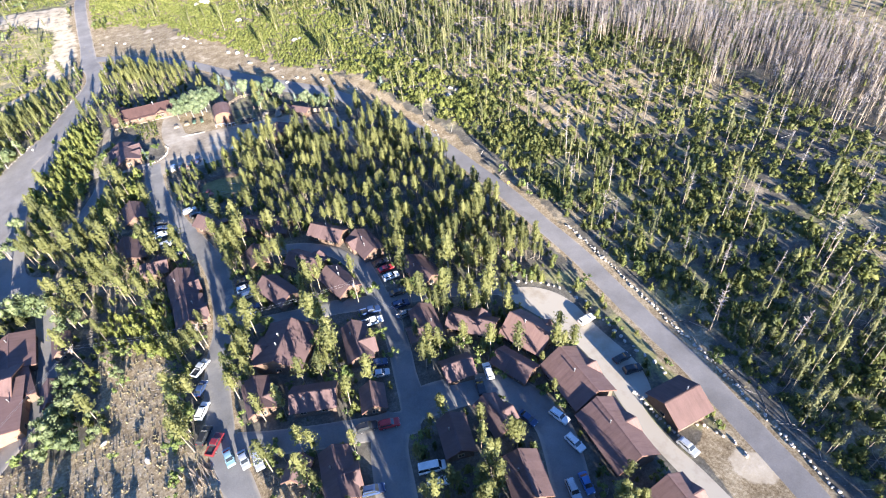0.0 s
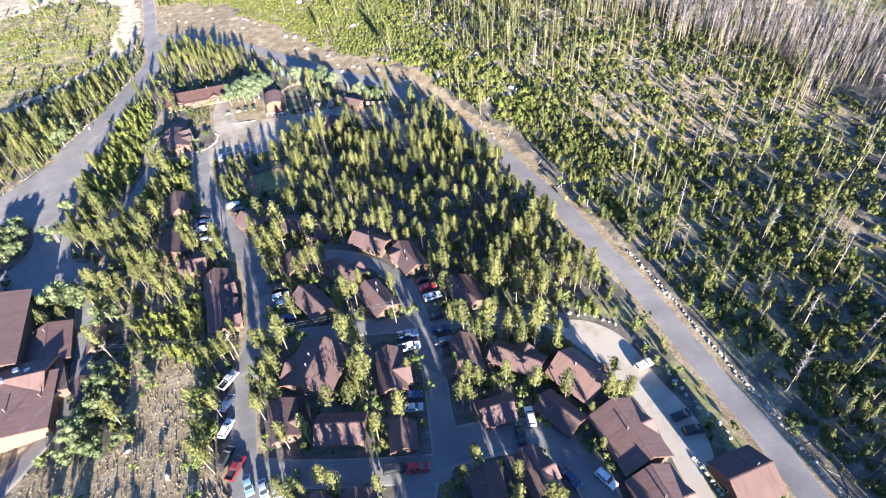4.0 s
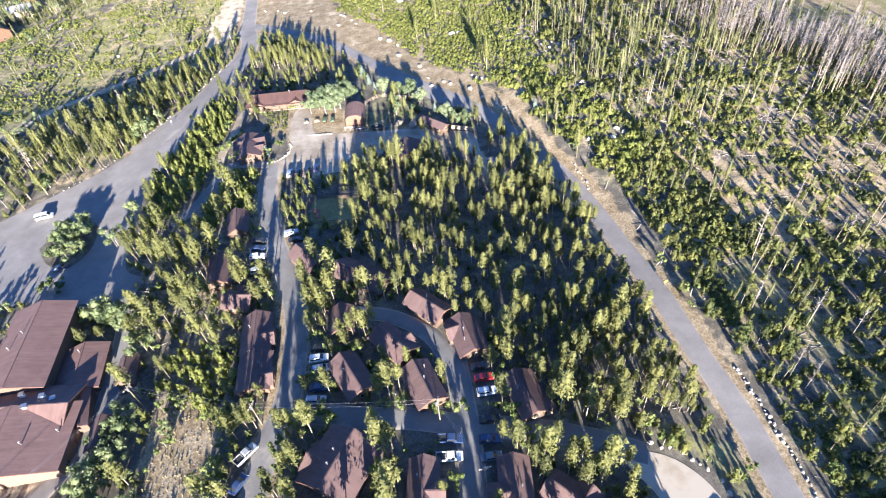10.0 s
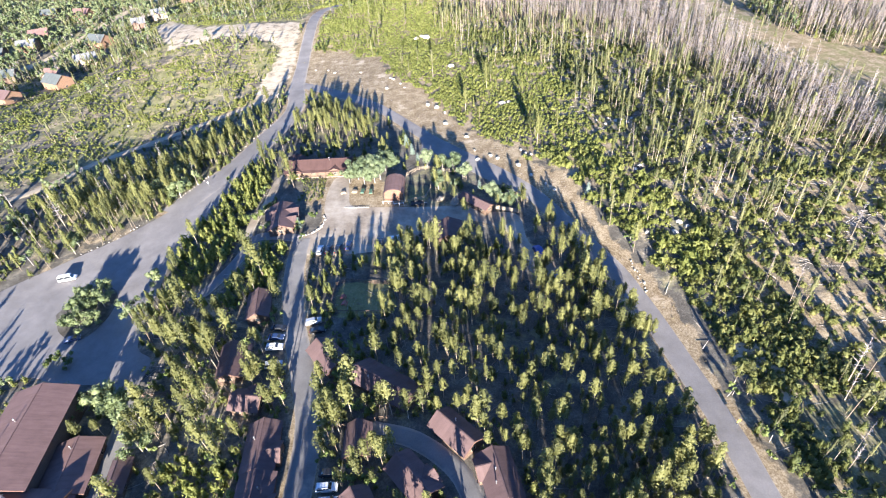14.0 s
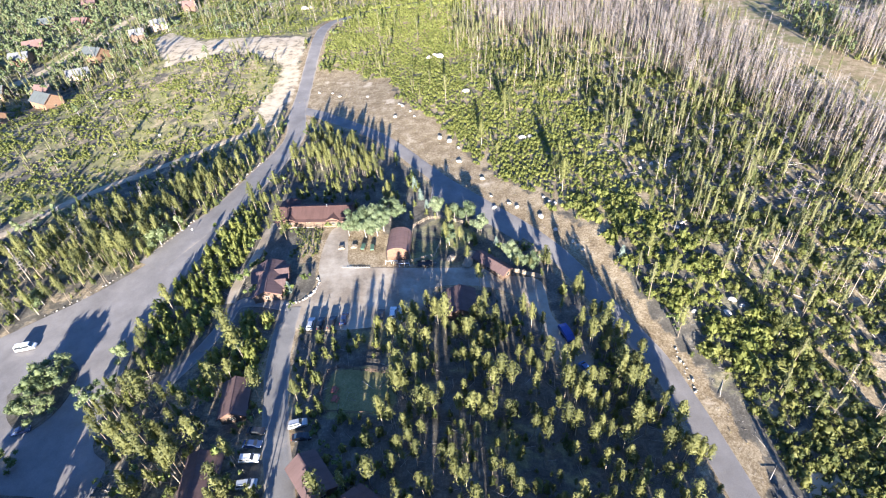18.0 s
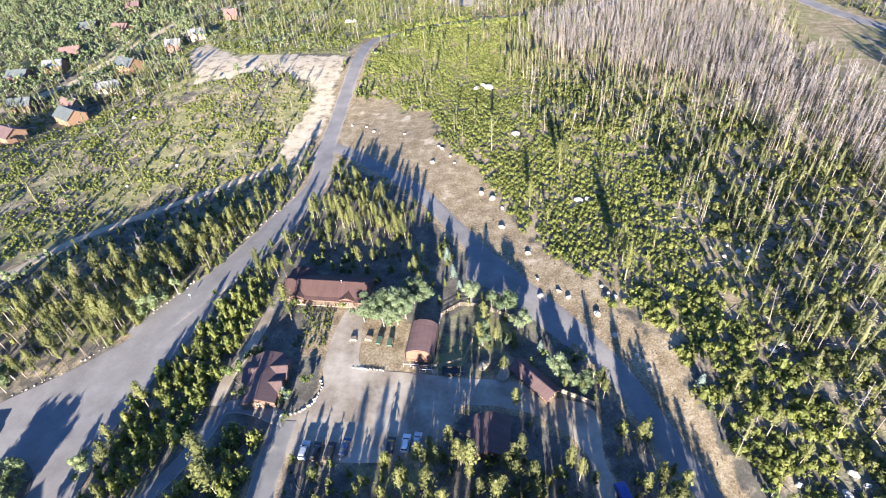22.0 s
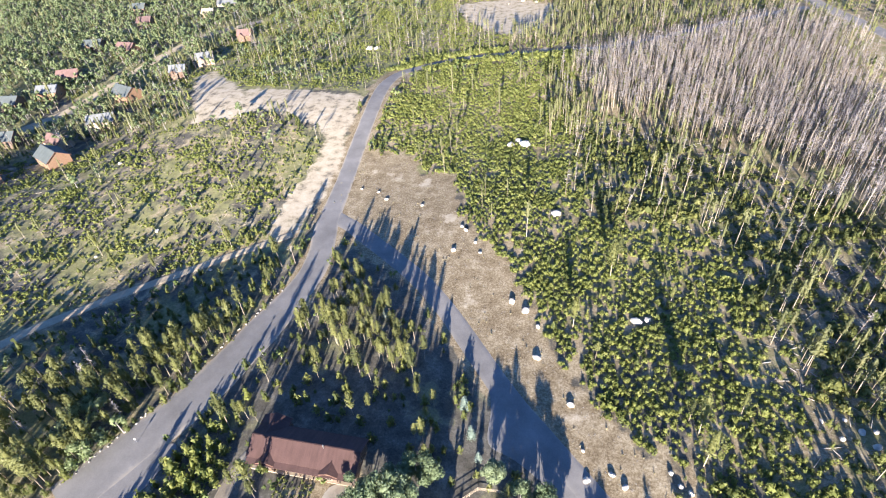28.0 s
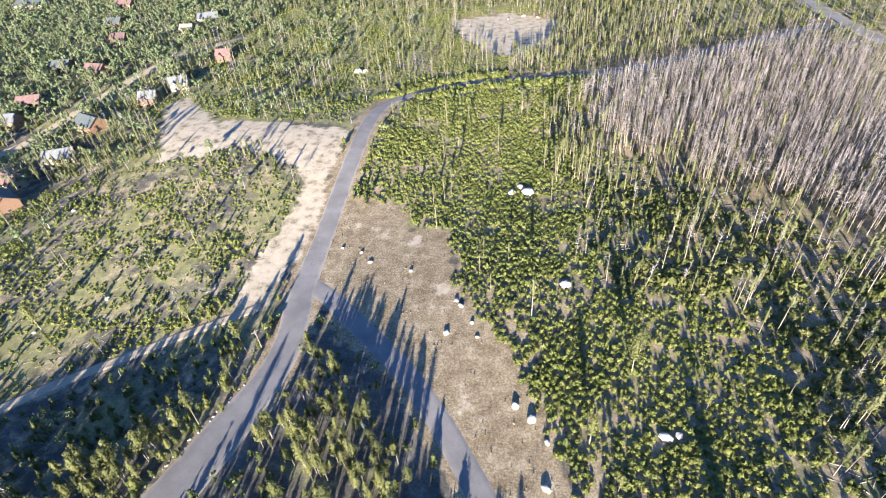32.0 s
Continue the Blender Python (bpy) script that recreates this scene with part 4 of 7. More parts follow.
# ---- vehicles ----
SHAPES = {   # length, width, lower side view, glasshouse side view (front is +x)
    "suv": (4.75, 1.9, [(-2.36, .38), (-2.36, .98), (-2.25, 1.08), (.85, 1.06), (2.1, .96), (2.36, .78), (2.36, .38), (1.95, .30), (-1.95, .30)], [(-2.22, 1.06), (-2.0, 1.62), (-1.6, 1.70), (.0, 1.70), (.38, 1.62), (1.12, 1.05)]),
    "sedan": (4.6, 1.82, [(-2.3, .40), (-2.3, .90), (-2.15, 1.0), (.75, .97), (2.0, .86), (2.3, .68), (2.3, .36), (1.9, .27), (-1.9, .27)], [(-1.75, .98), (-1.05, 1.40), (-.6, 1.45), (.1, 1.44), (.42, 1.38), (1.25, .95)]),
    "pickup": (5.6, 1.95, [(-2.8, .50), (-2.8, 1.10), (1.0, 1.12), (2.55, 1.02), (2.8, .85), (2.8, .45), (2.35, .38), (-2.35, .40)], [(-.75, 1.1), (-.55, 1.78), (-.2, 1.82), (.75, 1.80), (1.0, 1.72), (1.5, 1.1)]),
    "van": (5.8, 2.05, [(-2.9, .40), (-2.9, 1.15), (1.2, 1.15), (2.55, 1.02), (2.9, .8), (2.9, .42), (2.4, .33), (-2.4, .33)], [(-2.86, 1.13), (-2.8, 2.1), (-2.5, 2.22), (1.1, 2.22), (1.4, 2.12), (2.05, 1.1)]),
}
PAINTS = {"white": (.80, .80, .79), "silver": (.50, .52, .54), "grey": (.20, .21, .22), "black": (.022, .023, .026), "navy": (.03, .055, .13), "red": (.40, .025, .03), "darkred": (.17, .02, .025), "blue": (.05, .14, .36), "teal": (.20, .33, .40)}
CAR_PAINT = {k: paint_mat("car_paint_" + k, v, 0.35 if k in ("silver", "grey") else 0.0) for k, v in PAINTS.items()}
MODELS = {}


def car_model(style, colour):
    L, Wd, low, top = SHAPES[style]
    e = new(style if style in ("pickup", "van") else "car")
    paint, hw = CAR_PAINT[colour], Wd / 2
    part("body", prism(low, -hw, hw, .06), paint, e)
    bm = prism(top, -hw + .08, hw - .08, .03)
    zb, zt = min(z for _, z in top), max(z for _, z in top)
    for v in bm.verts:
        v.co.y *= 1 - .17 * max(0, (v.co.z - zb) / (zt - zb))
    part("cabin", bm, paint, e)

    def pane(name, a, b, inset):
        """Glass over the slope from a to b (x, z), across the car."""
        (xa, za), (xb, zb2) = a, b
        d = Vector((xb - xa, 0, zb2 - za))
        n = Vector((-d.z, 0, d.x)).normalized()
        if n.z < 0:
            n = -n
        g = bmesh.new()
        wa, wb = hw - .16, (hw - .1) * .84
        pts = [Vector((xa, -wa, za)) + d * .08, Vector((xa, wa, za)) + d * .08, Vector((xb, wb, zb2)) - d * .1, Vector((xb, -wb, zb2)) - d * .1]
        lo = [g.verts.new(p) for p in pts]
        hi = [g.verts.new(p + n * .022) for p in pts]
        g.faces.new(hi), g.faces.new(lo[::-1])
        for i in range(4):
            g.faces.new((lo[i], lo[(i + 1) % 4], hi[(i + 1) % 4], hi[i]))
        bmesh.ops.recalc_face_normals(g, faces=g.faces)
        part(name, g, M_GLASS, e)
    pane("windshield", top[-1], top[-2], 0)
    pane("rear_window", top[0], top[1], 0)
    x0, x1, xm = top[1][0] + .05, top[-2][0] + .05, (top[1][0] + top[-2][0]) / 2
    for s in (-1, 1):
        for a, b in ((x0, xm - .05), (xm + .05, x1 + .15)):
            g = bmesh.new()
            zl, zh = zb + .08, zt - .16
            yl, yh = (hw - .08) * (1 - .17 * .1), (hw - .08) * (1 - .17 * .75)
            pts = [Vector((a - .12, yl, zl)), Vector((b, yl, zl)), Vector((b - (.12 if b > xm + .2 else 0), yh, zh)), Vector((a + .1, yh, zh))]
            lo = [g.verts.new((p.x, s * (p.y - .02), p.z)) for p in pts]
            hi = [g.verts.new((p.x, s * (p.y + .02), p.z)) for p in pts]
            g.faces.new(hi), g.faces.new(lo[::-1])
            for i in range(4):
                g.faces.new((lo[i], lo[(i + 1) % 4], hi[(i + 1) % 4], hi[i]))
            bmesh.ops.recalc_face_normals(g, faces=g.faces)
            part("side_window", g, M_GLASS, e)
        part("headlight", boxed(L / 2 - .10, s * (hw - .30) - .16, .66, L / 2 + .012, s * (hw - .30) + .16, .80), M_LAMP_CLEAR, e)
        part("taillight", boxed(-L / 2 - .012, s * (hw - .16) - .10, .74, -L / 2 + .08, s * (hw - .16) + .10, .98), M_LAMP_RED, e)
        part("mirror", boxed(top[-1][0] - .35, s * (hw + .02) - .08, zb + .02, top[-1][0] - .2, s * (hw + .02) + .10, zb + .17, bev=.02), paint, e)
        for ax in (L * .30, -L * .29):
            w = part("wheel", tube((ax, s * (hw - .22), .34), (ax, s * (hw + .015), .34), .345, n=14), M_RUBBER, e)
            part("rim", tube((ax, s * (hw - .05), .34), (ax, s * (hw + .03), .34), .22, .20, n=10), M_RIM, w)
    if style == "suv":
        for s in (-1, 1):
            part("roof_rail", boxed(-1.7, s * .62 - .02, 1.70, .05, s * .62 + .02, 1.76), M_BLACK, e)
    if style == "pickup":
        part("bed", boxed(-2.68, -.78, 1.085, -.85, .78, 1.118), M_BLACK, e, "black open load bed")
        for s in (-1, 1):
            part("bed_side", boxed(-2.8, s * .9 - .07, 1.0, -.8, s * .9 + .07, 1.32, bev=.02), paint, e)
        part("tailgate", boxed(-2.8, -.83, 1.0, -2.72, .83, 1.32), paint, e)
    tagged(e, {"suv": colour + " sport utility vehicle parked on gravel", "sedan": colour + " sedan car parked on gravel", "pickup": colour + " pickup truck parked on gravel", "van": colour + " high-roofed van parked on asphalt"}[style], {"pickup": "pickup truck", "van": "van"}.get(style, "car"), "parked vehicles")
    return e


CARS = """20.2 103.9 3 suv white;20 107.5 2 sedan red;19.4 110.5 5 sedan black;19.8 97.3 -1 sedan black;19.2 92.9 -4 suv navy;18.9 89.3 2 sedan grey;10.7 89.9 -3 pickup white;11.2 93.6 -5 pickup navy
-17.4 117.5 3 suv white;-16.5 114.5 4 suv silver;-17.4 120.6 -2 sedan black;-16.7 109.5 -5 sedan navy;-17.2 106.4 -5 suv silver;-31.2 96.4 48 pickup silver;-31.6 90.3 60 sedan navy;-31.7 83.8 62 suv white;-35.8 144 25 sedan navy
-39.4 164 -3 sedan black;-39.3 160.7 -1 sedan navy;-38.9 157.2 2 suv white;-37.6 151.3 8 suv silver;-29.9 165.5 15 suv silver;-28.1 162.1 8 sedan black;-34 196.8 92 suv silver;-31.2 196.9 91 suv black;-28.2 197.2 89 suv black;-25 198.7 88 sedan navy
39.4 49.4 -68 suv white;39 42.8 -76 suv white;59.8 33.2 -77 suv silver;33.2 34.6 -98 suv silver;36.3 34.8 -98 sedan blue;62.2 53.9 -8 suv black;61.9 57.6 4 sedan black;61.4 71.3 8 suv white;30.6 65.6 80 suv white;32.9 51.4 -68 sedan navy
5.5 61.6 -10 suv red;1 62.8 -8 suv black;10.2 49.2 -12 van white;10.2 46.1 -12 sedan white;-1.7 49.8 -12 suv navy;7.7 74.4 -12 sedan silver;8.2 77.4 -12 sedan navy;-27.2 69.4 -80 sedan teal;-24.3 67.4 -80 sedan silver;-21.6 65.8 -82 suv silver
-31.7 77.2 60 suv black;-29.7 73.9 58 pickup darkred;-119.7 194.9 14 van white;-14.9 200.2 91 sedan black;-11.6 201.1 91 suv white;-9.2 201.9 88 suv silver;39.3 183.6 -60 sedan blue;27.1 62.3 78 sedan black;-102.7 167.6 20 sedan navy"""
CLEAR_SPOTS = []
for row in CARS.replace("\n", ";").split(";"):
    cx, cy, ca, style, colour = row.split()
    cx, cy, ca = float(cx), float(cy), float(ca)
    CLEAR_SPOTS.append((cx, cy))
    lift = 0.20
    if cx < -90:
        lift = 0.12
    m = pose(cx, cy, float(land(cx, cy)) + lift, 0, 0, ca)
    small = Matrix.Diagonal((0.95, 0.95, 0.95, 1))
    if (style, colour) in MODELS:
        copy_thing(MODELS[style, colour], m)
    else:
        MODELS[style, colour] = car_model(style, colour)
        MODELS[style, colour].matrix_basis = m @ small


# ---- stones ----
def stone_mesh(seed):
    rng = random.Random(seed)
    bm = bmesh.new()
    bmesh.ops.create_icosphere(bm, subdivisions=2, radius=0.5)
    off = rng.uniform(0, 99)
    for v in bm.verts:
        k = 1 + 0.38 * noise.noise(v.co * 2.1 + Vector((off, 0, 0))) + 0.14 * noise.noise(v.co * 5 + Vector((0, off, 0)))
        v.co = Vector((v.co.x * 1.15, v.co.y * 0.9, max(v.co.z, -0.3) * 0.72)) * k
    me = bpy.data.meshes.new("boulder")
    bm.to_mesh(me)
    bm.free()
    me.materials.append(M_STONE)
    return me


STONES = [stone_mesh(s) for s in range(7)]
BOULDER_SPOTS = []
SR = random.Random(5)
HEAP_MESH = stone_mesh(31)
HEAP_MESH.materials[0] = M_HEAP


def stone(x, y, size, label, group):
    if size > 0.95 and y > 178:
        BOULDER_SPOTS.append((x, y))
    ob = new("boulder", SR.choice(STONES))
    ob.matrix_basis = pose(x, y, float(land(x, y)) + size * 0.18 + 0.02, SR.uniform(-8, 8), SR.uniform(-8, 8), SR.uniform(0, 360)) @ Matrix.Diagonal((size * SR.uniform(.8, 1.2), size * SR.uniform(.8, 1.2), size, 1))
    return tagged(ob, label, "boulder", group)


def stone_row(line, gap, lo, hi, label, group, wobble=0.5):
    pts = smooth_line(line, 0.25)
    walked = 0.0
    for p, q in zip(pts, pts[1:]):
        walked += (q - p).length
        if walked > gap * SR.uniform(.6, 1.5):
            walked = 0.0
            stone(p.x + SR.uniform(-wobble, wobble), p.y + SR.uniform(-wobble, wobble), SR.uniform(lo, hi), label, group)


stone_row([(77.6, 0), (79.4, 20.2), (80.8, 40.6), (81, 52.9), (80.4, 67.4), (80.1, 81.9), (79.2, 96.4), (78, 107.7)], 0.72, 0.4, 0.9, "pale granite stone lining the roadside", "roadside stones", .45)
stone_row([(50.8, 90.9), (57.1, 88.6), (62.7, 82.6), (65.7, 74.4), (66, 65), (67.9, 55.8), (69.4, 49.6)], 1.9, 0.5, 1.0, "pale granite stone edging the gravel lot", "stones round the gravel lot")
stone_row([(58.2, 50.5), (59.2, 46.2), (59.6, 40), (60.4, 36)], 0.85, 0.45, 0.8, "pale granite stone edging the dirt lane", "stones round the gravel lot", .2)
stone_row([(62, 38.5), (66, 37.2), (68.6, 33), (69.8, 27)], 1.2, 0.4, 0.8, "pale granite stone on the sandy bank", "stones round the gravel lot", .7)
stone_row([(-122.5, 207), (-114.5, 214.5), (-106, 224.5), (-100.8, 233), (-96, 242), (-88.6, 259), (-81.6, 280), (-75, 300)], 1.3, 0.25, 0.6, "grey stone beside the asphalt", "stones beside the west road")
stone_row([(-44.9, 205.4), (-39.8, 206.1), (-36.4, 209.4), (-35.6, 213.9), (-36.9, 216.6)], 0.8, 0.5, 0.9, "pale stone of a low garden edging", "garden edging stones", .15)
stone_row([(-29.9, 220.6), (-20.3, 220.7)], 0.62, 0.45, 0.7, "white stone of a planter edge", "planter edge stones", .08)
stone_row([(62.4, 190.4), (63.3, 183.2), (64.1, 174.7)], 1.1, 0.3, 0.8, "pale stone heaped at the road's edge", "stones at the bend", .6)
for bx, by, bs in ((14.9, 270.5, 1.5), (17.9, 258.8, 1.1), (18.6, 252.1, 1.5), (24, 254.1, 1.2), (26.6, 251.6, 1.5), (34.2, 245.3, 1.9), (38.2, 238.1, 1.4), (36.2, 256.1, 1.2), (37.9, 253.4, 1.2), (39.7, 252.1, 1.2), (42.9, 231.6, 1.3), (45.4, 227.6, 1.1)):
    stone(bx, by, bs, "large white boulder on bare sandy ground", "boulders on the cleared strip")
for bx, by, bs in ((-66.7, 357.9, 1.2), (-59.3, 356.1, 1.2), (-54.8, 351.5, 1.3), (-40.1, 348.3, 1.2), (-23, 336.5, 1.5), (-21.4, 334.4, 1.6), (-17.1, 328.2, 1.2), (-23.7, 323.6, 1.6), (-14.8, 323.4, 1.0), (-2.5, 303.2, 2.0), (1.6, 300, 2.2), (5.6, 294.7, 1.3), (6, 283.7, 1.8)):
    stone(bx, by, bs, "large white boulder on bare sandy ground", "boulders on the cleared strip")
for bx, by, bs in ((-140.1, 327.6, 1.5), (-154.3, 310.9, 1.2), (-106.9, 309.5, 1.2), (-186.2, 369.3, 1.6), (-105.9, 302.4, 1.2), (-6, 397, 4.2), (-12.1, 395.9, 3.0), (-9.1, 400.1, 2.5), (8.6, 347.2, 2.6), (32.3, 299.9, 2.8), (35.3, 300.8, 1.8), (-111.3, 512.7, 3.6), (-107.3, 513.7, 3.0), (70.4, 200, 1.3), (78.4, 198.4, 1.9), (69.3, 272.4, 1.2), (72.1, 268.3, 1.4), (74.2, 273.3, 1.1), (74.8, 232.9, 1.4), (77, 235, 1.2), (76.6, 270.5, 1.5), (79.5, 271, 1.1), (81, 268.4, 1.3), (78.2, 267, 1.8), (83.5, 271.5, 1.2), (80.9, 202.6, 1.7), (82.6, 200.4, 1.2), (-53.8, 87.4, 1.2), (-44.1, 77.8, 1.3), (-46.8, 67.1, 1.0)):
    stone(bx, by, bs, "grey-white granite boulder among scrub", "granite boulders")
for bx, by, bs in ((4, 225.3, 3.0), (9.6, 223.7, 4.0), (10.5, 227.5, 3.2), (14.4, 226.9, 2.6), (-2, 608.4, 3.0), (-15, 615.3, 2.6), (-25, 618.2, 3.0), (-35, 612.3, 2.4)):
    heap = stone(bx, by, bs, "big rounded heap of tan earth and rock", "rock heaps")
    heap.data = HEAP_MESH


# ---- fences, rails, poles ----
def fence(name, line, rails, height, label, mat_=None, gap=2.4, rail=.055):
    mat_ = mat_ or M_PALEWOOD
    x0, y0 = line[0]
    z0 = float(land(x0, y0))
    e = tagged(new(name), label, "fence")
    e.matrix_basis = pose(x0, y0, z0)
    pts = []
    for (ax, ay), (bx, by) in zip(line, line[1:]):
        n = max(1, round(math.hypot(bx - ax, by - ay) / gap))
        pts += [(ax + (bx - ax) * i / n, ay + (by - ay) * i / n) for i in range(n)]
    pts.append(line[-1])
    pts = [Vector((px - x0, py - y0, float(land(px, py)) - z0 + .12)) for px, py in pts]
    for p in pts:
        part("post", tube(p + Vector((0, 0, -.5)), p + Vector((0, 0, height + .1)), .08, .07), mat_, e)
    for p, q in zip(pts, pts[1:]):
        for k in range(rails):
            z = Vector((0, 0, height * (k + 1) / rails - .05))
            part("rail", tube(p + z, q + z, rail, rail), mat_, e)


fence("log_fence", [(-25.8, 180.2), (-23.5, 182), (-17.5, 181), (-9.8, 180.2)], 3, 1.4, "brown log rail fence round a small grass pen", M_LOG, 2.4, .09)
fence("log_fence", [(-25.8, 180.2), (-26.3, 173.5), (-23.9, 168.7), (-10, 168), (-9.8, 180.2)], 2, 1.2, "brown log rail fence closing the grass pen", M_LOG, 2.6, .08)
fence("rail_fence", [(-13.6, 221.9), (-6.9, 223.6), (-1.1, 226.4), (0.6, 233)], 3, 1.3, "pale rail fence of a paddock beside the barn")
fence("rail_fence", [(-8.5, 223.6), (-9.7, 233.4), (-8.9, 241.1), (-4.2, 245.7), (0.5, 246), (9.8, 242.8), (14, 238.5)], 3, 1.3, "weathered rail fence round the paddock", M_PALEWOOD)
fence("hitching_rail", [(-16.2, 222.4), (-12.5, 222.8)], 1, 1.1, "white hitching rail in front of the barn", M_WHITE, 1.9, .09)
fence("hitching_rail", [(-11.9, 221.4), (-8.7, 221.8)], 1, 1.1, "white hitching rail in front of the barn", M_WHITE, 1.6, .09)
fence("rail_fence", [(-19.1, 131.2), (-12, 132.9), (-4, 133.8)], 2, 1.1, "thin rail fence beside cabins", M_LOG)
fence("log_fence", [(-73.8, 145.7), (-65.4, 145.5), (-55, 146.1), (-44.5, 147)], 2, 1.2, "dark log fence behind the cabins", M_LOG, 2.6, .1)


def board_fence(x, y, ang, n):
    e = thing("board_fence", x, y, ang, "pale plank fence of broad upright panels", "fence")
    for i in range(n):
        part("panel", boxed(i * 1.9, -.05, -.1, i * 1.9 + 1.8, .05, 1.5, bev=.02), M_PALEWOOD, e)
        part("post", boxed(i * 1.9 - .08, -.08, -.3, i * 1.9 - .005, .08, 1.7), M_LOG, e)


board_fence(22.7, 220.3, -22, 5)


def utility_pole(x, y, ang, h=9.0):
    e = thing("utility_pole", x, y, ang, "weathered wooden utility pole with a crossarm", "utility pole")
    part("pole", tube((0, 0, -.5), (0, 0, h), .13, .09, 8), M_POLE, e)
    part("crossarm", boxed(-1.2, -.06, h - .8, 1.2, .06, h - .66), M_POLE, e)
    for k in (-1.05, -.4, .4, 1.05):
        part("insulator", tube((k, 0, h - .66), (k, 0, h - .48), .05, .03), M_WHITE, e)
    part("brace", tube((-.7, -.08, h - .75), (0, -.12, h - 1.5), .03), M_METAL, e)
    part("brace", tube((.7, -.08, h - .75), (0, -.12, h - 1.5), .03), M_METAL, e)
    part("transformer", tube((0, .32, h - 2.2), (0, .32, h - 1.3), .22, .22, 10), M_METAL, e)
    return Vector((x, y, float(land(x, y)) + h - .5))


tops = [utility_pole(-59.5, 113.4, 70), utility_pole(-29.1, 103.2, 72, 8.5), utility_pole(9.5, 98.2, 80, 8.5), utility_pole(17, 84.2, 10, 8.0), utility_pole(-93.7, 67.2, 40)]
utility_pole(-75.6, 312.6, 60, 8)
utility_pole(-87.1, 173.7, 80, 7.5)


def cable(p, q, sag, label="thin overhead electric cable between poles"):
    cu = bpy.data.curves.new("cable", "CURVE")
    cu.dimensions, cu.bevel_depth = "3D", 0.014
    sp = cu.splines.new("POLY")
    sp.points.add(12)
    for i in range(13):
        t = i / 12
        sp.points[i].co = (*(p.lerp(q, t) - Vector((0, 0, 4 * sag * t * (1 - t)))), 1)
    cu.materials.append(M_METAL)
    tagged(new("cable", cu), label, "cable", "overhead cables")


for a, b in ((0, 1), (1, 2), (2, 3), (0, 4)):
    for k in (-.4, .4):
        cable(tops[a] + Vector((0, k, 0)), tops[b] + Vector((0, k, 0)), .8)


# ---- smaller things of the yard and the lanes ----
def trailer(x, y, ang, L, Wd, cover, label, name="trailer"):
    e = thing(name, x, y, ang, label, "trailer", lift=.15)
    part("bed", boxed(-L / 2, -Wd / 2, .55, L / 2, Wd / 2, .72, bev=.02), M_BLACK, e)
    part("drawbar", tube((L / 2, 0, .6), (L / 2 + 1.2, 0, .55), .06), M_METAL, e)
    if cover:
        bm = prism([(-L / 2 + .05, .74), (-L / 2 + .1, 1.5), (-L / 4, 1.95), (L / 4, 2.0), (L / 2 - .1, 1.4), (L / 2 - .05, .74)], -Wd / 2 + .03, Wd / 2 - .03, .12)
        for v in bm.verts:
            v.co += Vector((0, 0, .12 * noise.noise(v.co * 1.3)))
        part("tarpaulin", bm, cover, e, "blue tarpaulin cover")
    else:
        for s in (-1, 1):
            part("side_rail", boxed(-L / 2, s * Wd / 2 - .04, .72, L / 2, s * Wd / 2 + .04, 1.15), M_BLACK, e)
        part("front_rail", boxed(L / 2 - .08, -Wd / 2 + .05, .72, L / 2, Wd / 2 - .05, 1.15), M_BLACK, e)
    for s in (-1, 1):
        for ax in (-.5, .5):
            w = part("wheel", tube((ax, s * (Wd / 2 + .03), .33), (ax, s * (Wd / 2 + .23), .33), .33, n=12), M_RUBBER, e)
            part("rim", tube((ax, s * (Wd / 2 + .2), .33), (ax, s * (Wd / 2 + .245), .33), .18, n=8), M_RIM, w)


trailer(35.9, 195.1, -72, 6.2, 2.3, M_BLUETARP, "long trailer under a blue tarpaulin")
trailer(-3.9, 222.2, 5, 4.6, 2.2, None, "black flatbed trailer parked beside the barn")
trailer(-0, 204.1, -24, 4.8, 2.2, None, "dark flatbed trailer beside the log building")
CLEAR_SPOTS += [(35.9, 195.1), (34.3, 198.5), (37.4, 191.6), (-3.9, 222.2), (-0, 204.1)]


def wagon(x, y, ang):
    """Old farm wagon with spoked wheels."""
    e = thing("farm_wagon", x, y, ang, "small dark green farm wagon on grass", "wagon")
    part("box", boxed(-1.3, -.6, .8, 1.3, .6, 1.3, bev=.02), plain_green, e)
    part("shaft", tube((1.3, 0, .7), (3.0, 0, .4), .05), M_LOG, e)
    for s in (-1, 1):
        for ax in (-.85, .85):
            part("wheel", tube((ax, s * .66, .55), (ax, s * .74, .55), .55, n=14), M_LOG, e)


plain_green = plain("faded_green_paint", (.07, .13, .09), .6)
wagon(-24.2, 229.5, 85), wagon(-21.2, 229.2, 95)
for tx, ty, ta in ((-31.4, 229.9, 10), (-27.3, 230.4, -5)):
    e = thing("firewood_stack", tx, ty, ta, "low grey stack of split firewood", "firewood")
    for r in range(3):
        for i in range(7 - r):
            part("log", tube((-1 + i * .3 + r * .15, -.6, .14 + r * .26), (-1 + i * .3 + r * .15, .6, .14 + r * .26), .14, n=6), M_PALEWOOD, e)


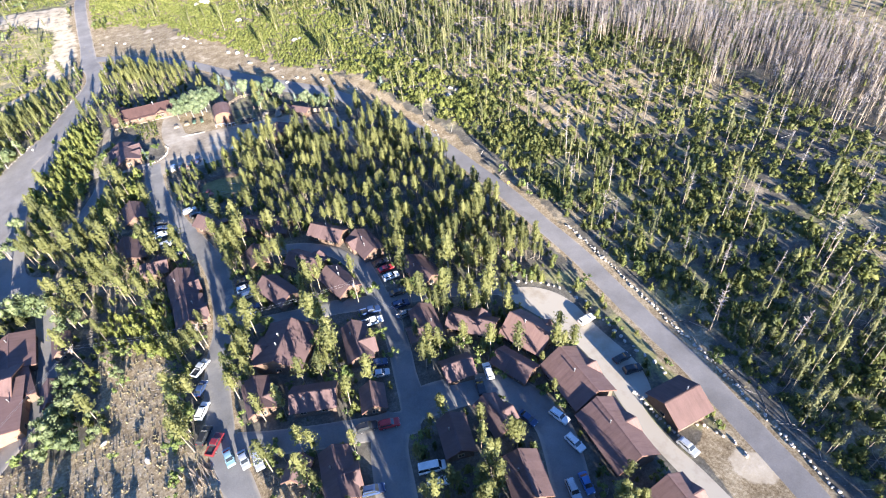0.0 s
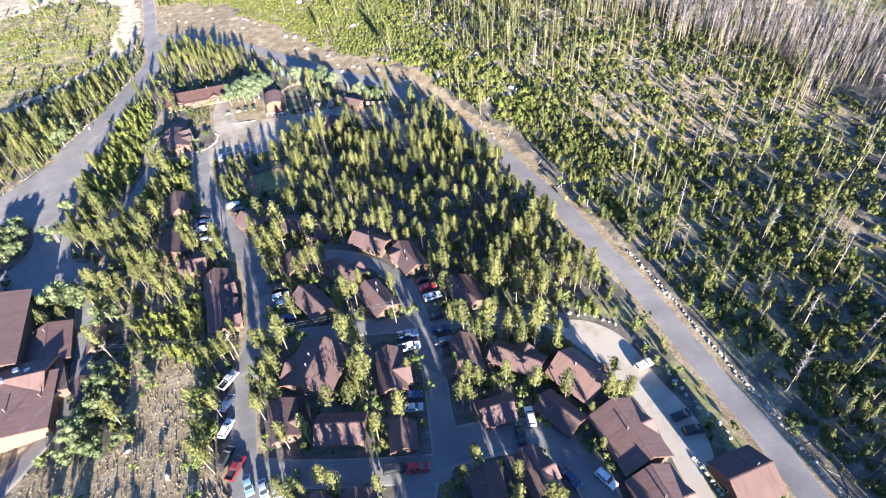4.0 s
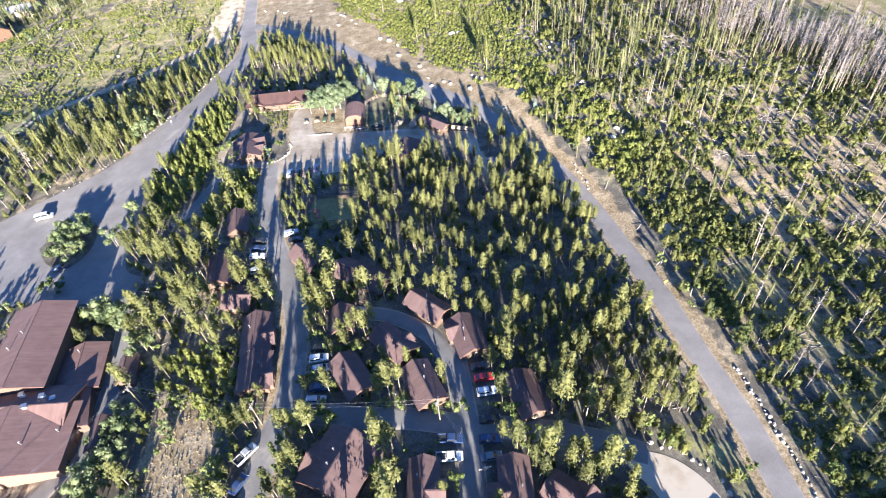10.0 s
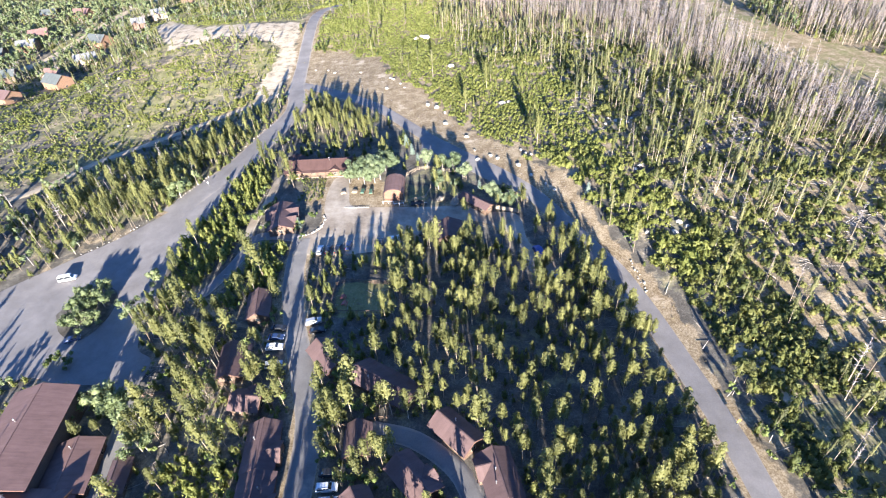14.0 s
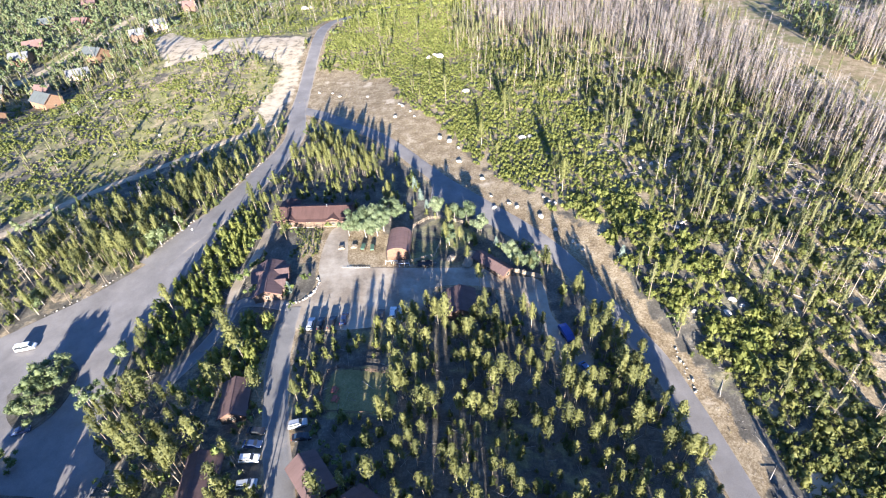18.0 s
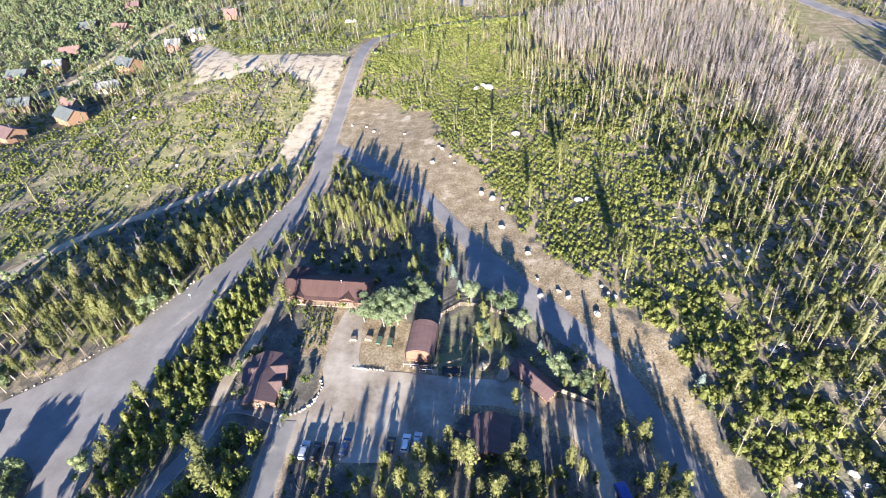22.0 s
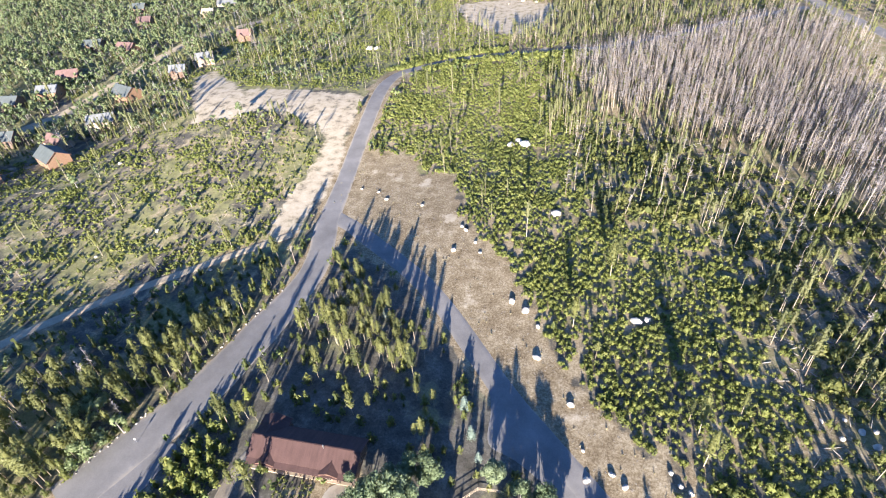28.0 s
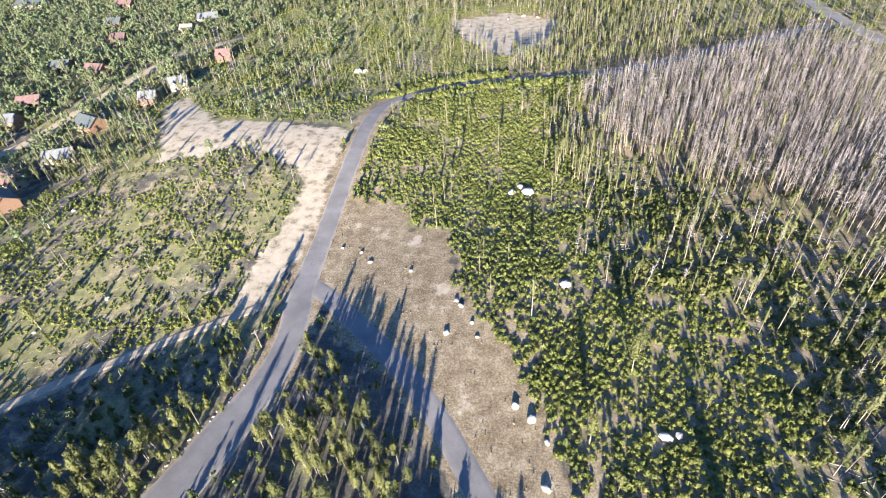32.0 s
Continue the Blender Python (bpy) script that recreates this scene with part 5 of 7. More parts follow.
LR = random.Random(11)
e = thing("log_pile", -32.6, 68.6, 0, "loose heap of long pale peeled poles", "log pile")
for i in range(22):
    a, sx, r = radians(LR.gauss(100, 14)), LR.uniform(-2.6, 2.6), LR.uniform(.06, .11)
    hl = LR.uniform(1.8, 3.4)
    zz = .12 + .42 * max(0, 1 - abs(sx) / 2.6) * LR.uniform(.3, 1)
    d = Vector((math.cos(a) * hl, math.sin(a) * hl, LR.uniform(-.05, .05)))
    part("pole", tube(Vector((sx, 0, zz)) - d, Vector((sx, 0, zz)) + d, r, r * .8, 6), M_PALEWOOD, e)
CLEAR_SPOTS += [(-32.6, 68.6), (-32.6, 65.5), (-32.6, 71.5)]


def picnic_table(x, y, ang, material=M_LOG, label="brown wooden picnic table among trees"):
    e = thing("picnic_table", x, y, ang, label, "picnic table")
    for i in range(5):
        part("plank", boxed(-.9, -.38 + i * .155, .72, .9, -.24 + i * .155, .76), material, e)
    for s in (-1, 1):
        part("bench", boxed(-.9, s * .72 - .13, .42, .9, s * .72 + .13, .46), material, e)
        part("leg", tube((s * .6, -.7, 0), (s * .6, .2, .72), .05), material, e)
        part("leg", tube((s * .6, .7, 0), (s * .6, -.2, .72), .05), material, e)
        part("brace", boxed(s * .6 - .03, -.75, .36, s * .6 + .03, .75, .42), material, e)


M_REDWOOD = plain("red_painted_wood", (.36, .11, .08), .6)
picnic_table(-23.2, 175, 75, M_REDWOOD, "red-painted wooden picnic table beside the pen")
picnic_table(-22.5, 172.4, 75, M_REDWOOD, "red-painted wooden picnic table beside the pen")
for tx, ty, ta in ((1.9, 172.7, 20), (-4, 160.1, 70), (10, 165, 0)):
    picnic_table(tx, ty, ta)


def sign(x, y, ang, label, board, w, h, z):
    e = thing("road_sign", x, y, ang, label, "sign")
    part("post", tube((0, 0, -.4), (0, 0, z + h), .05), M_METAL, e)
    part("board", boxed(-w / 2, -.05, z, w / 2, -.01, z + h, bev=.005), board, e)


sign(71.8, 132.8, 20, "yellow warning sign on a post beside the road", M_YELLOW, .9, .9, 1.2)
sign(-88.3, 244.6, 20, "small pale sign post beside the west road", M_WHITE, .5, .6, 1.4)


def roof_box(x, y, z, ang, L, Wd, h):
    """Ventilation unit on the lodge's roof."""
    e = new("roof_vent")
    e.matrix_basis = pose(x, y, z, 0, 0, ang)
    tagged(e, "pale metal kitchen vent on the lodge roof", "vent")
    part("housing", boxed(-L / 2, -Wd / 2, -.6, L / 2, Wd / 2, h, bev=.05), M_WHITE, e)
    part("hood", boxed(-L / 2 - .12, -Wd / 2 - .12, h + .004, L / 2 + .12, Wd / 2 + .12, h + .12), M_METAL, e)


for bx, by, bz in ((-86.6, 117.1, 6.3), (-81.3, 116, 6.3), (-78.6, 115.2, 5.9), (-83.6, 113.2, 7.0)):
    roof_box(bx, by, float(land(bx, by)) + bz, 12, 1.0, 0.9, 0.7)
part_board = thing("timber_gate", -82.5, 146.3, 8, "orange timber gate frame beside the lodge", "gate")
for k in (-2.2, 2.2):
    part("post", boxed(k - .15, -.15, -.3, k + .15, .15, 2.9), M_LOG_ORANGE, part_board)
part("beam", boxed(-2.6, -.18, 2.9, 2.6, .18, 3.2), M_LOG_ORANGE, part_board)


# ---- woods ----
RNG = np.random.default_rng(7)


def tris_cloud(centres, size, rng, out, loose=0.55):
    """One loose triangle of needles round each centre, facing roughly outwards."""
    n = len(centres)
    nn = out / (np.linalg.norm(out, axis=1, keepdims=True) + 1e-6) + rng.normal(0, loose, (n, 3))
    a = np.cross(nn, rng.normal(size=(n, 3)))
    a /= np.linalg.norm(a, axis=1, keepdims=True)
    b = np.cross(nn, a)
    b /= np.linalg.norm(b, axis=1, keepdims=True)
    s = size * rng.uniform(0.65, 1.35, (n, 1))
    v = np.stack([centres + a * s * 1.25, centres - a * s * 0.6 + b * s * 0.58, centres - a * s * 0.6 - b * s * 0.58], 1)
    return v.reshape(-1, 3), np.arange(n * 3).reshape(-1, 3)


def trunk_np(h, r0, r1, lean, sides=4, z0=-0.3):
    a = np.arange(sides) * 2 * math.pi / sides
    V = []
    for z, r in ((z0, r0), (h * 0.5, (r0 + r1) * 0.55), (h, r1)):
        V += [(r * math.cos(k) + lean[0] * z, r * math.sin(k) + lean[1] * z, z) for k in a]
    F = []
    for lv in range(2):
        for i in range(sides):
            p, q = lv * sides + i, lv * sides + (i + 1) % sides
            F += [(p, q, q + sides), (p, q + sides, p + sides)]
    return np.array(V), np.array(F)


def body_np(rng, zs, rs, lean, sides=7, rough=0.18):
    """The closed inner mass of a crown: rings of uneven width, pointed at both ends."""
    V, F, k = [(lean[0] * zs[0], lean[1] * zs[0], zs[0])], [], sides
    for z, r in zip(zs[1:-1], rs[1:-1]):
        a = np.arange(k) * 2 * math.pi / k + rng.uniform(0, 1)
        q = r * rng.uniform(1 - rough, 1 + rough, k)
        V += [(q[i] * math.cos(a[i]) + lean[0] * z, q[i] * math.sin(a[i]) + lean[1] * z, z + rng.normal(0, 0.05) * r) for i in range(k)]
    V.append((lean[0] * zs[-1], lean[1] * zs[-1], zs[-1]))
    n = len(zs) - 2
    F += [(0, 1 + (i + 1) % k, 1 + i) for i in range(k)]
    for lv in range(n - 1):
        b = 1 + lv * k
        for i in range(k):
            F += [(b + i, b + (i + 1) % k, b + k + (i + 1) % k), (b + i, b + k + (i + 1) % k, b + k + i)]
    b = 1 + (n - 1) * k
    F += [(b + i, b + (i + 1) % k, len(V) - 1) for i in range(k)]
    return np.array(V), np.array(F)


def joined(*pairs):
    V, F, base = [], [], 0
    for v, f in pairs:
        V.append(v)
        F.append(f + base)
        base += len(v)
    return np.concatenate(V), np.concatenate(F)


PINE_Z, PINE_R = (0, 0.12, 0.36, 0.66, 0.88, 1), (0.3, 0.82, 1.0, 0.8, 0.46, 0.05)


def pine_np(rng, h, tufts, size, crown_from, rad, sides=7, stem=0.012):
    """Lodgepole pine: a thin bare stem under a dense rounded crown of tufted boughs. Returns (stem, crown)."""
    lean = rng.normal(0, 0.025, 2)
    st = trunk_np(h * 0.97, stem * h, 0.02, lean)
    span = 1 - crown_from
    lobes = rng.uniform(0, 2 * math.pi, 3)
    u = rng.uniform(0, 1, tufts) ** 0.9
    zz = crown_from + span * u
    an = rng.uniform(0, 2 * math.pi, tufts)
    whorl = 1 + 0.16 * np.sin(2 * an + lobes[0] + 5 * u) + 0.16 * np.sin(3 * an + lobes[1] - 9 * u) + 0.14 * np.sin(26 * u + lobes[2])
    rr = rad * np.interp(u, PINE_Z, PINE_R) * whorl * np.sqrt(rng.uniform(0.15, 1.15, tufts))
    c = np.stack([rr * np.cos(an) + lean[0] * zz * h, rr * np.sin(an) + lean[1] * zz * h, zz * h], 1)
    out = np.stack([np.cos(an), np.sin(an), 0.15 + 0.9 * u], 1)
    levels = (0, 1, 2, 3, 4, 5) if sides > 5 else (0, 1, 2, 4, 5)
    mass = body_np(rng, [h * (crown_from + span * (0.05 + 0.9 * PINE_Z[i])) for i in levels], [rad * 0.4 * PINE_R[i] for i in levels], lean, sides, 0.3)
    return st, joined(mass, tris_cloud(c, size, rng, out, 0.42))


def cone_np(rng, h, tufts, size, rad, base=0.05, sides=6, power=0.6, mass=0.45):
    """Young conifer, green to the ground."""
    zz = base + (1 - base) * (1 - rng.uniform(0, 1, tufts) ** 0.62)
    rr = rad * np.clip(1.03 - zz, 0, 1) ** power * np.sqrt(rng.uniform(0.25, 1.1, tufts)) * (0.8 + 0.3 * rng.uniform(size=tufts))
    an = rng.uniform(0, 2 * math.pi, tufts)
    c = np.stack([rr * np.cos(an), rr * np.sin(an), zz * h], 1)
    out = np.stack([np.cos(an), np.sin(an), 0.35 + 0.8 * zz], 1)
    levels = [(0.03, 0), (0.1, 1), (0.5, 0.55 ** power), (0.95, 0)] if tufts > 14 else [(0.03, 0), (0.28, 0.95), (0.95, 0)]
    inner = body_np(rng, [h * z for z, _ in levels], [rad * mass * r for _, r in levels], (0, 0), sides, 0.25)
    return trunk_np(h * 0.9, 0.02 * h, 0.01, (0, 0), 3), joined(inner, tris_cloud(c, size, rng, out, 0.42))


def dead_np(rng, h, twigs):
    """Grey standing dead pine, a plume of fine bare twigs on a pale stem."""
    lean = rng.normal(0, 0.03, 2)
    st = trunk_np(h, 0.011 * h, 0.015, lean, 3)
    low = rng.uniform(0.28, 0.5)
    u = rng.uniform(0, 1, twigs)
    z = h * (low + (0.99 - low) * u)
    an = rng.uniform(0, 2 * math.pi, twigs)
    ln = np.interp(u, (0, 0.25, 0.6, 1), (0.7, 1.15, 0.9, 0.25)) * rng.uniform(0.45, 1.25, twigs)
    a = np.stack([lean[0] * z, lean[1] * z, z], 1)
    d = np.stack([np.cos(an), np.sin(an), rng.uniform(-0.1, 0.9, twigs)], 1)
    up = np.stack([-np.sin(an), np.cos(an), rng.uniform(-1, 1, twigs)], 1) * 0.085
    V = np.stack([a - up, a + up, a + d * ln[:, None]], 1).reshape(-1, 3)
    return st, (V, np.arange(twigs * 3).reshape(-1, 3))


def round_np(rng, h, tufts, size, rad, lobes=9):
    """Broadleaf crown of several lobes on a short stem."""
    st = trunk_np(h * 0.7, 0.022 * h, 0.05, rng.normal(0, 0.03, 2), 5)
    lc = np.stack([rng.normal(0, rad * 0.5, lobes), rng.normal(0, rad * 0.5, lobes), h * rng.uniform(0.35, 0.85, lobes)], 1)
    lr = rad * rng.uniform(0.3, 0.52, lobes)
    k = rng.integers(0, lobes, tufts)
    d = rng.normal(size=(tufts, 3))
    d /= np.linalg.norm(d, axis=1, keepdims=True)
    masses = []
    for q, r in zip(lc, lr):
        v, f = body_np(rng, (-r * 0.75, 0, r * 0.75), (0, r * 0.75, 0), (0, 0), 5, 0.3)
        masses.append((v + q, f))
    return st, joined(*masses, tris_cloud(lc[k] + d * (lr[k] * rng.uniform(0.6, 1.05, tufts))[:, None], size, rng, d))


def spread(templates, xs, ys, zs, hs, rng):
    """Many copies of templates as one set of arrays, each turned and sized on its own."""
    V, F, T, base = [], [], [], 0
    pick = rng.integers(0, len(templates), len(xs))
    for k, (tv, tf) in enumerate(templates):
        m = pick == k
        n = int(m.sum())
        if not n:
            continue
        a = rng.uniform(0, 2 * math.pi, n)
        c, s = np.cos(a)[:, None], np.sin(a)[:, None]
        sc = hs[m][:, None]
        wid = sc * rng.uniform(0.85, 1.15, (n, 1))
        x = (tv[None, :, 0] * c - tv[None, :, 1] * s) * wid + xs[m][:, None]
        y = (tv[None, :, 0] * s + tv[None, :, 1] * c) * wid + ys[m][:, None]
        z = tv[None, :, 2] * sc + zs[m][:, None]
        V.append(np.stack([x, y, z], -1).reshape(-1, 3))
        F.append((tf[None] + (np.arange(n) * len(tv))[:, None, None] + base).reshape(-1, 3))
        T.append(np.repeat(rng.uniform(0, 1, n), len(tv)))
        base += n * len(tv)
    return np.concatenate(V), np.concatenate(F), np.concatenate(T)


GROVE = [(-37.5, 196.2), (-14.9, 193.7), (10, 194.9), (26.2, 197.5), (40.6, 182.8), (56, 163.6), (63.3, 135.4), (68.4, 101.5), (61.1, 95.3), (40.3, 97.6), (30.1, 108.4), (24, 116.3), (15, 134.3), (-12, 149.9), (-26.9, 165.7), (-35.7, 179.4)]
CLUMP_WEST = [(-84.3, 205.3), (-74.4, 244), (-65.4, 261.6), (-59.2, 223.8), (-55.4, 205.2), (-45.5, 199.2), (-43.7, 181.4), (-42.4, 147.9), (-41.6, 138.2), (-37.9, 113.4), (-59.2, 114.4), (-68.3, 128.6), (-74.5, 151.6), (-79.1, 166.2), (-80.5, 185.7)]
CLUMP_NORTH = [(-70.1, 322.1), (-58, 325.9), (-35.9, 307.7), (-14, 285.1), (5, 264.2), (-15.9, 258.4), (-39.4, 256.3), (-61.4, 259.6), (-63.6, 279.6), (-63.8, 299.7)]
REGEN = [(-31.1, 371.3), (-71.7, 389.4), (-80.4, 426), (-69.4, 471.8), (-22.7, 484.9), (14.9, 496.4), (15, 386.6), (16, 346), (42.3, 344), (60.6, 341.3), (66, 289.9), (73.4, 236.6), (86.8, 188.7), (77.9, 179.9), (65.5, 204.1), (54.5, 238.3), (39.9, 251.6), (20.1, 274.4), (6, 292.6), (-6, 322.9), (-17.9, 327.6), (-25.9, 343.6)]
DEAD = [(16.9, 480.5), (55.2, 536), (115, 566), (140, 578), (156, 545), (155, 505), (143, 455), (142, 410), (149, 360), (159, 320), (171, 285), (186, 250), (215, 200), (262, 120), (262, 40), (195.4, 59.8), (185.7, 169.8), (145.7, 261.9), (112.5, 340.6), (98.4, 372.7), (61.4, 411.4), (22.1, 431.2)]
SCRUB_WEST = [(-243.8, 379.9), (-168, 402.9), (-137.2, 417), (-94, 392.1), (-92.6, 330.7), (-105.2, 312.1), (-147.7, 283.3), (-172.8, 248.3), (-260.1, 300)]
ASPEN_FAR = [(-560, 480), (-560, 760), (-270, 760), (-225, 599.9), (-236.2, 450.1), (-240.8, 396.5), (-302, 360.9)]

cell = 1.9
X, Y = np.meshgrid(np.arange(-600, 420, cell), np.arange(-70, 710, cell))
X = (X + RNG.uniform(-.5, .5, X.shape) * cell * 1.1).ravel()
Y = (Y + RNG.uniform(-.5, .5, Y.shape) * cell * 1.1).ravel()
# only where the walk can see or where a shadow can fall into view
seen = (X > -142 - np.clip(Y - 160, 0, 91) * 0.4 - np.clip(Y - 251, 0, 900) * 0.87) & (X < np.minimum(102 + 1.3 * np.clip(Y, 0, 900), 325 - 0.14 * np.clip(Y - 175, 0, 900))) & (Y < 705)
X, Y = X[seen], Y[seen]
patch = np.array([noise.noise((a * 0.06, b * 0.06, 0.0)) for a, b in zip(X, Y)])
fleck = np.array([noise.noise((a * 0.2, b * 0.2, 9.0)) for a, b in zip(X, Y)])
keep = np.ones(len(X), bool)
for _, line, width, _, _ in ROADS:
    keep &= from_line(X, Y, line) > width / 2 + (3.0 if line is SPUR_WEST else 2.2 if line is TRACK_WEST else 1.0)
for _, poly, *_ in AREAS:
    keep &= depth_in(X, Y, poly) < -0.8
for poly, gap in ((SAND_WEST, -1.0), (STRIP, -0.5), (CLEAR_TOP, 2.0), (MEADOW_EAST, 3.0), (LAWN, -0.5), (PEN, -0.5), (SANDPIT, -0.3), (YARD, -0.5), (YARD_GRASS, 0.0), (SLASH, 0.5)):
    keep &= (depth_in(X, Y, poly) < gap) | ((fleck > 0.18) & (patch > -0.1) if poly is SLASH else False)
for fx, fy, fa, fl, fw in FOOT:
    c, s = math.cos(radians(fa)), math.sin(radians(fa))
    u, v = (X - fx) * c + (Y - fy) * s, -(X - fx) * s + (Y - fy) * c
    keep &= ~((np.abs(u) < fl + 0.7) & (np.abs(v) < fw + 0.7))
keep &= ~((Y < 32) & (X < -12))
keep &= ~((Y < 118) & (X > 74) & (from_line(X, Y, ROAD_EAST) < 8.2))
for fx, fy in CLEAR_SPOTS:
    keep &= np.hypot(X - fx, Y - fy) > 2.7
for dx, dy in ((-1.5, 4), (-2.5, 8), (-4, 12), (1.5, 5), (3.5, 9)):   # no tall trees close before the roads on the valley side
    past = (Y > 222) & ((from_line(X + dx, Y + dy, ROAD_EAST) < 4.2) | (from_line(X + dx, Y + dy, ROAD_WEST) < 6.5))
    past |= (depth_in(X + dx * 1.2, Y + dy * 0.7, LOT_WEST) > 1.5) | (from_line(X + dx, Y + dy, TRACK_WEST) < 2.5)
    low_only = past if dy == 4 else low_only | past
for d in range(16, 42, 5):
    low_only |= (depth_in(X - 0.06 * d, Y + d, LOT_WEST) > 3) & (fleck > -0.12) & (X < -90)
for d in range(6, 40, 4):      # the track lies in the sun
    low_only |= from_line(X - 0.06 * d, Y + d, TRACK_WEST) < 2.6
X, Y, patch, fleck, low_only = X[keep], Y[keep], patch[keep], fleck[keep], low_only[keep]
patch, fleck = np.asarray(patch), np.asarray(fleck)

village = (Y < 200) & (X < 66) & (X > -72)
inG, inW, inN = (inside(X, Y, p) for p in (GROVE, CLUMP_WEST, CLUMP_NORTH))
wob = 16 * patch + 8 * fleck
fringe = depth_in(X, Y, DEAD) + wob * 1.4
inR, inD, inS, inA = (depth_in(X, Y, p) + wob * k > 0 for p, k in ((REGEN, 0.8), (DEAD, 1.4), (SCRUB_WEST, 1.0), (ASPEN_FAR, 2.0)))
inD = fringe > 2
inF = (fringe > -26) & ~inD & (Y > 150)
inR &= ~inF
east = (X > 78) & ~inF & ~inR & ~inD
stand_far, green_far = inside(X, Y, FAR_STAND), inside(X, Y, FAR_GREEN)
mixed = ((X > 55) | inF) & (Y > 195) & ~inR & ~inD & (X < 190) & (Y < 520)      # thinned tall pines between regrowth and dead wood
west = ~village & ~inG & ~inW & ~inN & ~inR & ~inD & ~inF & ~inS & ~inA & ~east & (X < -70)
north = ~village & ~inG & ~inW & ~inN & ~inR & ~inD & ~inF & ~inS & ~inA & ~east & ~west
a2 = cell * cell
u = RNG.uniform(size=len(X))
pine_d = np.select([inF, inD, inG, inW, inN, inR, village, inS, inA, east, west, north],
                   [0.05 + 0.03 * patch, 0.014 + 0 * X, np.where((X > -12) & (Y > 155), 0.075, np.where(Y > 160 + 25 * patch, 0.05, 0.105)) + 0.04 * patch, np.where(Y > 200, 0.022, 0.046 + 0.06 * fleck), 0.078 + 0 * X, 0.003 + 0 * X, np.where(Y > 32, 0.105 + 0.03 * patch, np.where((X < 42) & (X > 4), 0.10, 0.006)), 0.002 + 0 * X, 0.008 + 0 * X, np.clip(0.006 + 0.07 * fleck, 0.001, 1), np.where((X > -150) & (Y > 225), 0.058 + 0.12 * fleck, 0.028) + 0.05 * patch, np.where(Y > 500, 0.05, 0.012) + 0.04 * patch])
young_d = np.select([inF, inD, inG, inW, inN, inR, village, inS, inA, east, west, north],
                    [0.07 + 0.15 * fleck, 0.03 + 0 * X, np.where(Y > 150, 0.05, 0.05), np.where((Y > 198) | (Y < 128), 0.16, 0.05), 0.03 + 0 * X, 0.008 + 0 * X, 0.09 + 0.15 * fleck, 0.006 + 0 * X, 0.03 + 0 * X, np.clip(0.05 + 0.22 * (fleck + 0.5 * patch), 0.01, 1), np.clip(0.085 + 0.15 * fleck, 0, 1), np.where(Y > 360, 0.10, 0.02) + 0.1 * fleck])
dead_d = np.select([inF, inD, inG, inW, east, west, north], [np.clip(0.02 + fringe / 500, 0, 1), 0.10 + 0.04 * patch, 0 * X, 0 * X, 0.004 + 0 * X, 0.003 + 0 * X, np.where(Y > 300, 0.004, 0)], 0.0)
aspen_d = np.select([inA, west, inS], [0.045 + 0.06 * patch, np.where(X > -135, 0.0015, 0.008 + 0.03 * patch), 0.001 + 0 * X], 0.0)
pine_d = np.where(mixed, np.clip(0.017 + 0.13 * fleck + 0.04 * patch, 0.002, 1), pine_d)
young_d = np.where(mixed, np.clip(0.022 + 0.10 * (patch - fleck), 0.004, 1), young_d)
dead_d = np.where(mixed, np.clip(0.010 + fringe / 900, 0.004, 0.05), dead_d)
dead_d = np.where(stand_far, 0.09, np.where(inD, 0.14 + 0.10 * fleck + 0.06 * patch, dead_d))
aspen_d = np.where(green_far, 0.035, aspen_d)
far_east = (X > 108) & (Y < 230) & ~inD
young_d, pine_d = np.where(far_east, young_d * 0.5, young_d), np.where(far_east, pine_d * 0.6, pine_d)
pine_d = np.where(inG | (village & ~inW), pine_d * np.clip(1 + 1.7 * fleck, 0.15, 2), pine_d)
pine_d = np.where(inN, np.where(Y + 0.3 * X > 264, 0.115 + 0.1 * fleck, 0.016), pine_d)
young_d = np.where(inN & (Y + 0.3 * X < 272), 0.07, young_d)
road_wood = west & (X > -150) & (Y > 225) & (Y < 335) & ~low_only
pine_d, young_d = np.where(road_wood, pine_d * 1.35, pine_d), np.where(road_wood, young_d * 1.5, young_d)
stand = inG & (X > 22) & (Y < 128) & (Y < 150 - 0.35 * X)
pine_d = np.where(inG & (Y > 118), pine_d * 0.82, pine_d)
pine_d = np.where(stand, pine_d * 1.9 + 0.03, pine_d)
lush = inW & (Y > 176 + 10 * fleck)
pine_d, young_d = np.where(lush, 0.010, pine_d), np.where(lush, 0.18, young_d)
verge = ((Y < 96) & (X > 52) & (X < 76)) | low_only | ((Y < 210) & (from_line(X, Y, ROAD_EAST) < 8) & (X > 60))
pine_d, dead_d = np.where(verge, 0, pine_d), np.where(verge, 0, dead_d)
trailer_wood = inside(X, Y, [(38, 208), (45, 207), (52, 192), (58, 176), (54, 168), (46, 176), (42.5, 190)])
pine_d = np.where(trailer_wood, 0.10, np.where(inG & (X > 20) & (Y > 172), pine_d * 0.85, pine_d))
by_court = ~inW & (Y > 150) & (Y < 200) & (X < -12) & (X > -38)
pine_d, young_d = np.where(by_court, 0.005, pine_d), np.where(by_court, 0.13, young_d)
near_east = east & (Y < 132) & (X < 135)
dark_edge = east & (Y < 50) & (X > 84) & (X < 118)
pine_d, young_d = np.where(near_east, np.clip(0.008 + 0.09 * fleck, 0.002, 1), pine_d), np.where(near_east, np.clip(0.10 + 0.28 * fleck, 0.015, 1), young_d)
pine_d = np.where(dark_edge, 0.05 + 0.06 * fleck, pine_d)
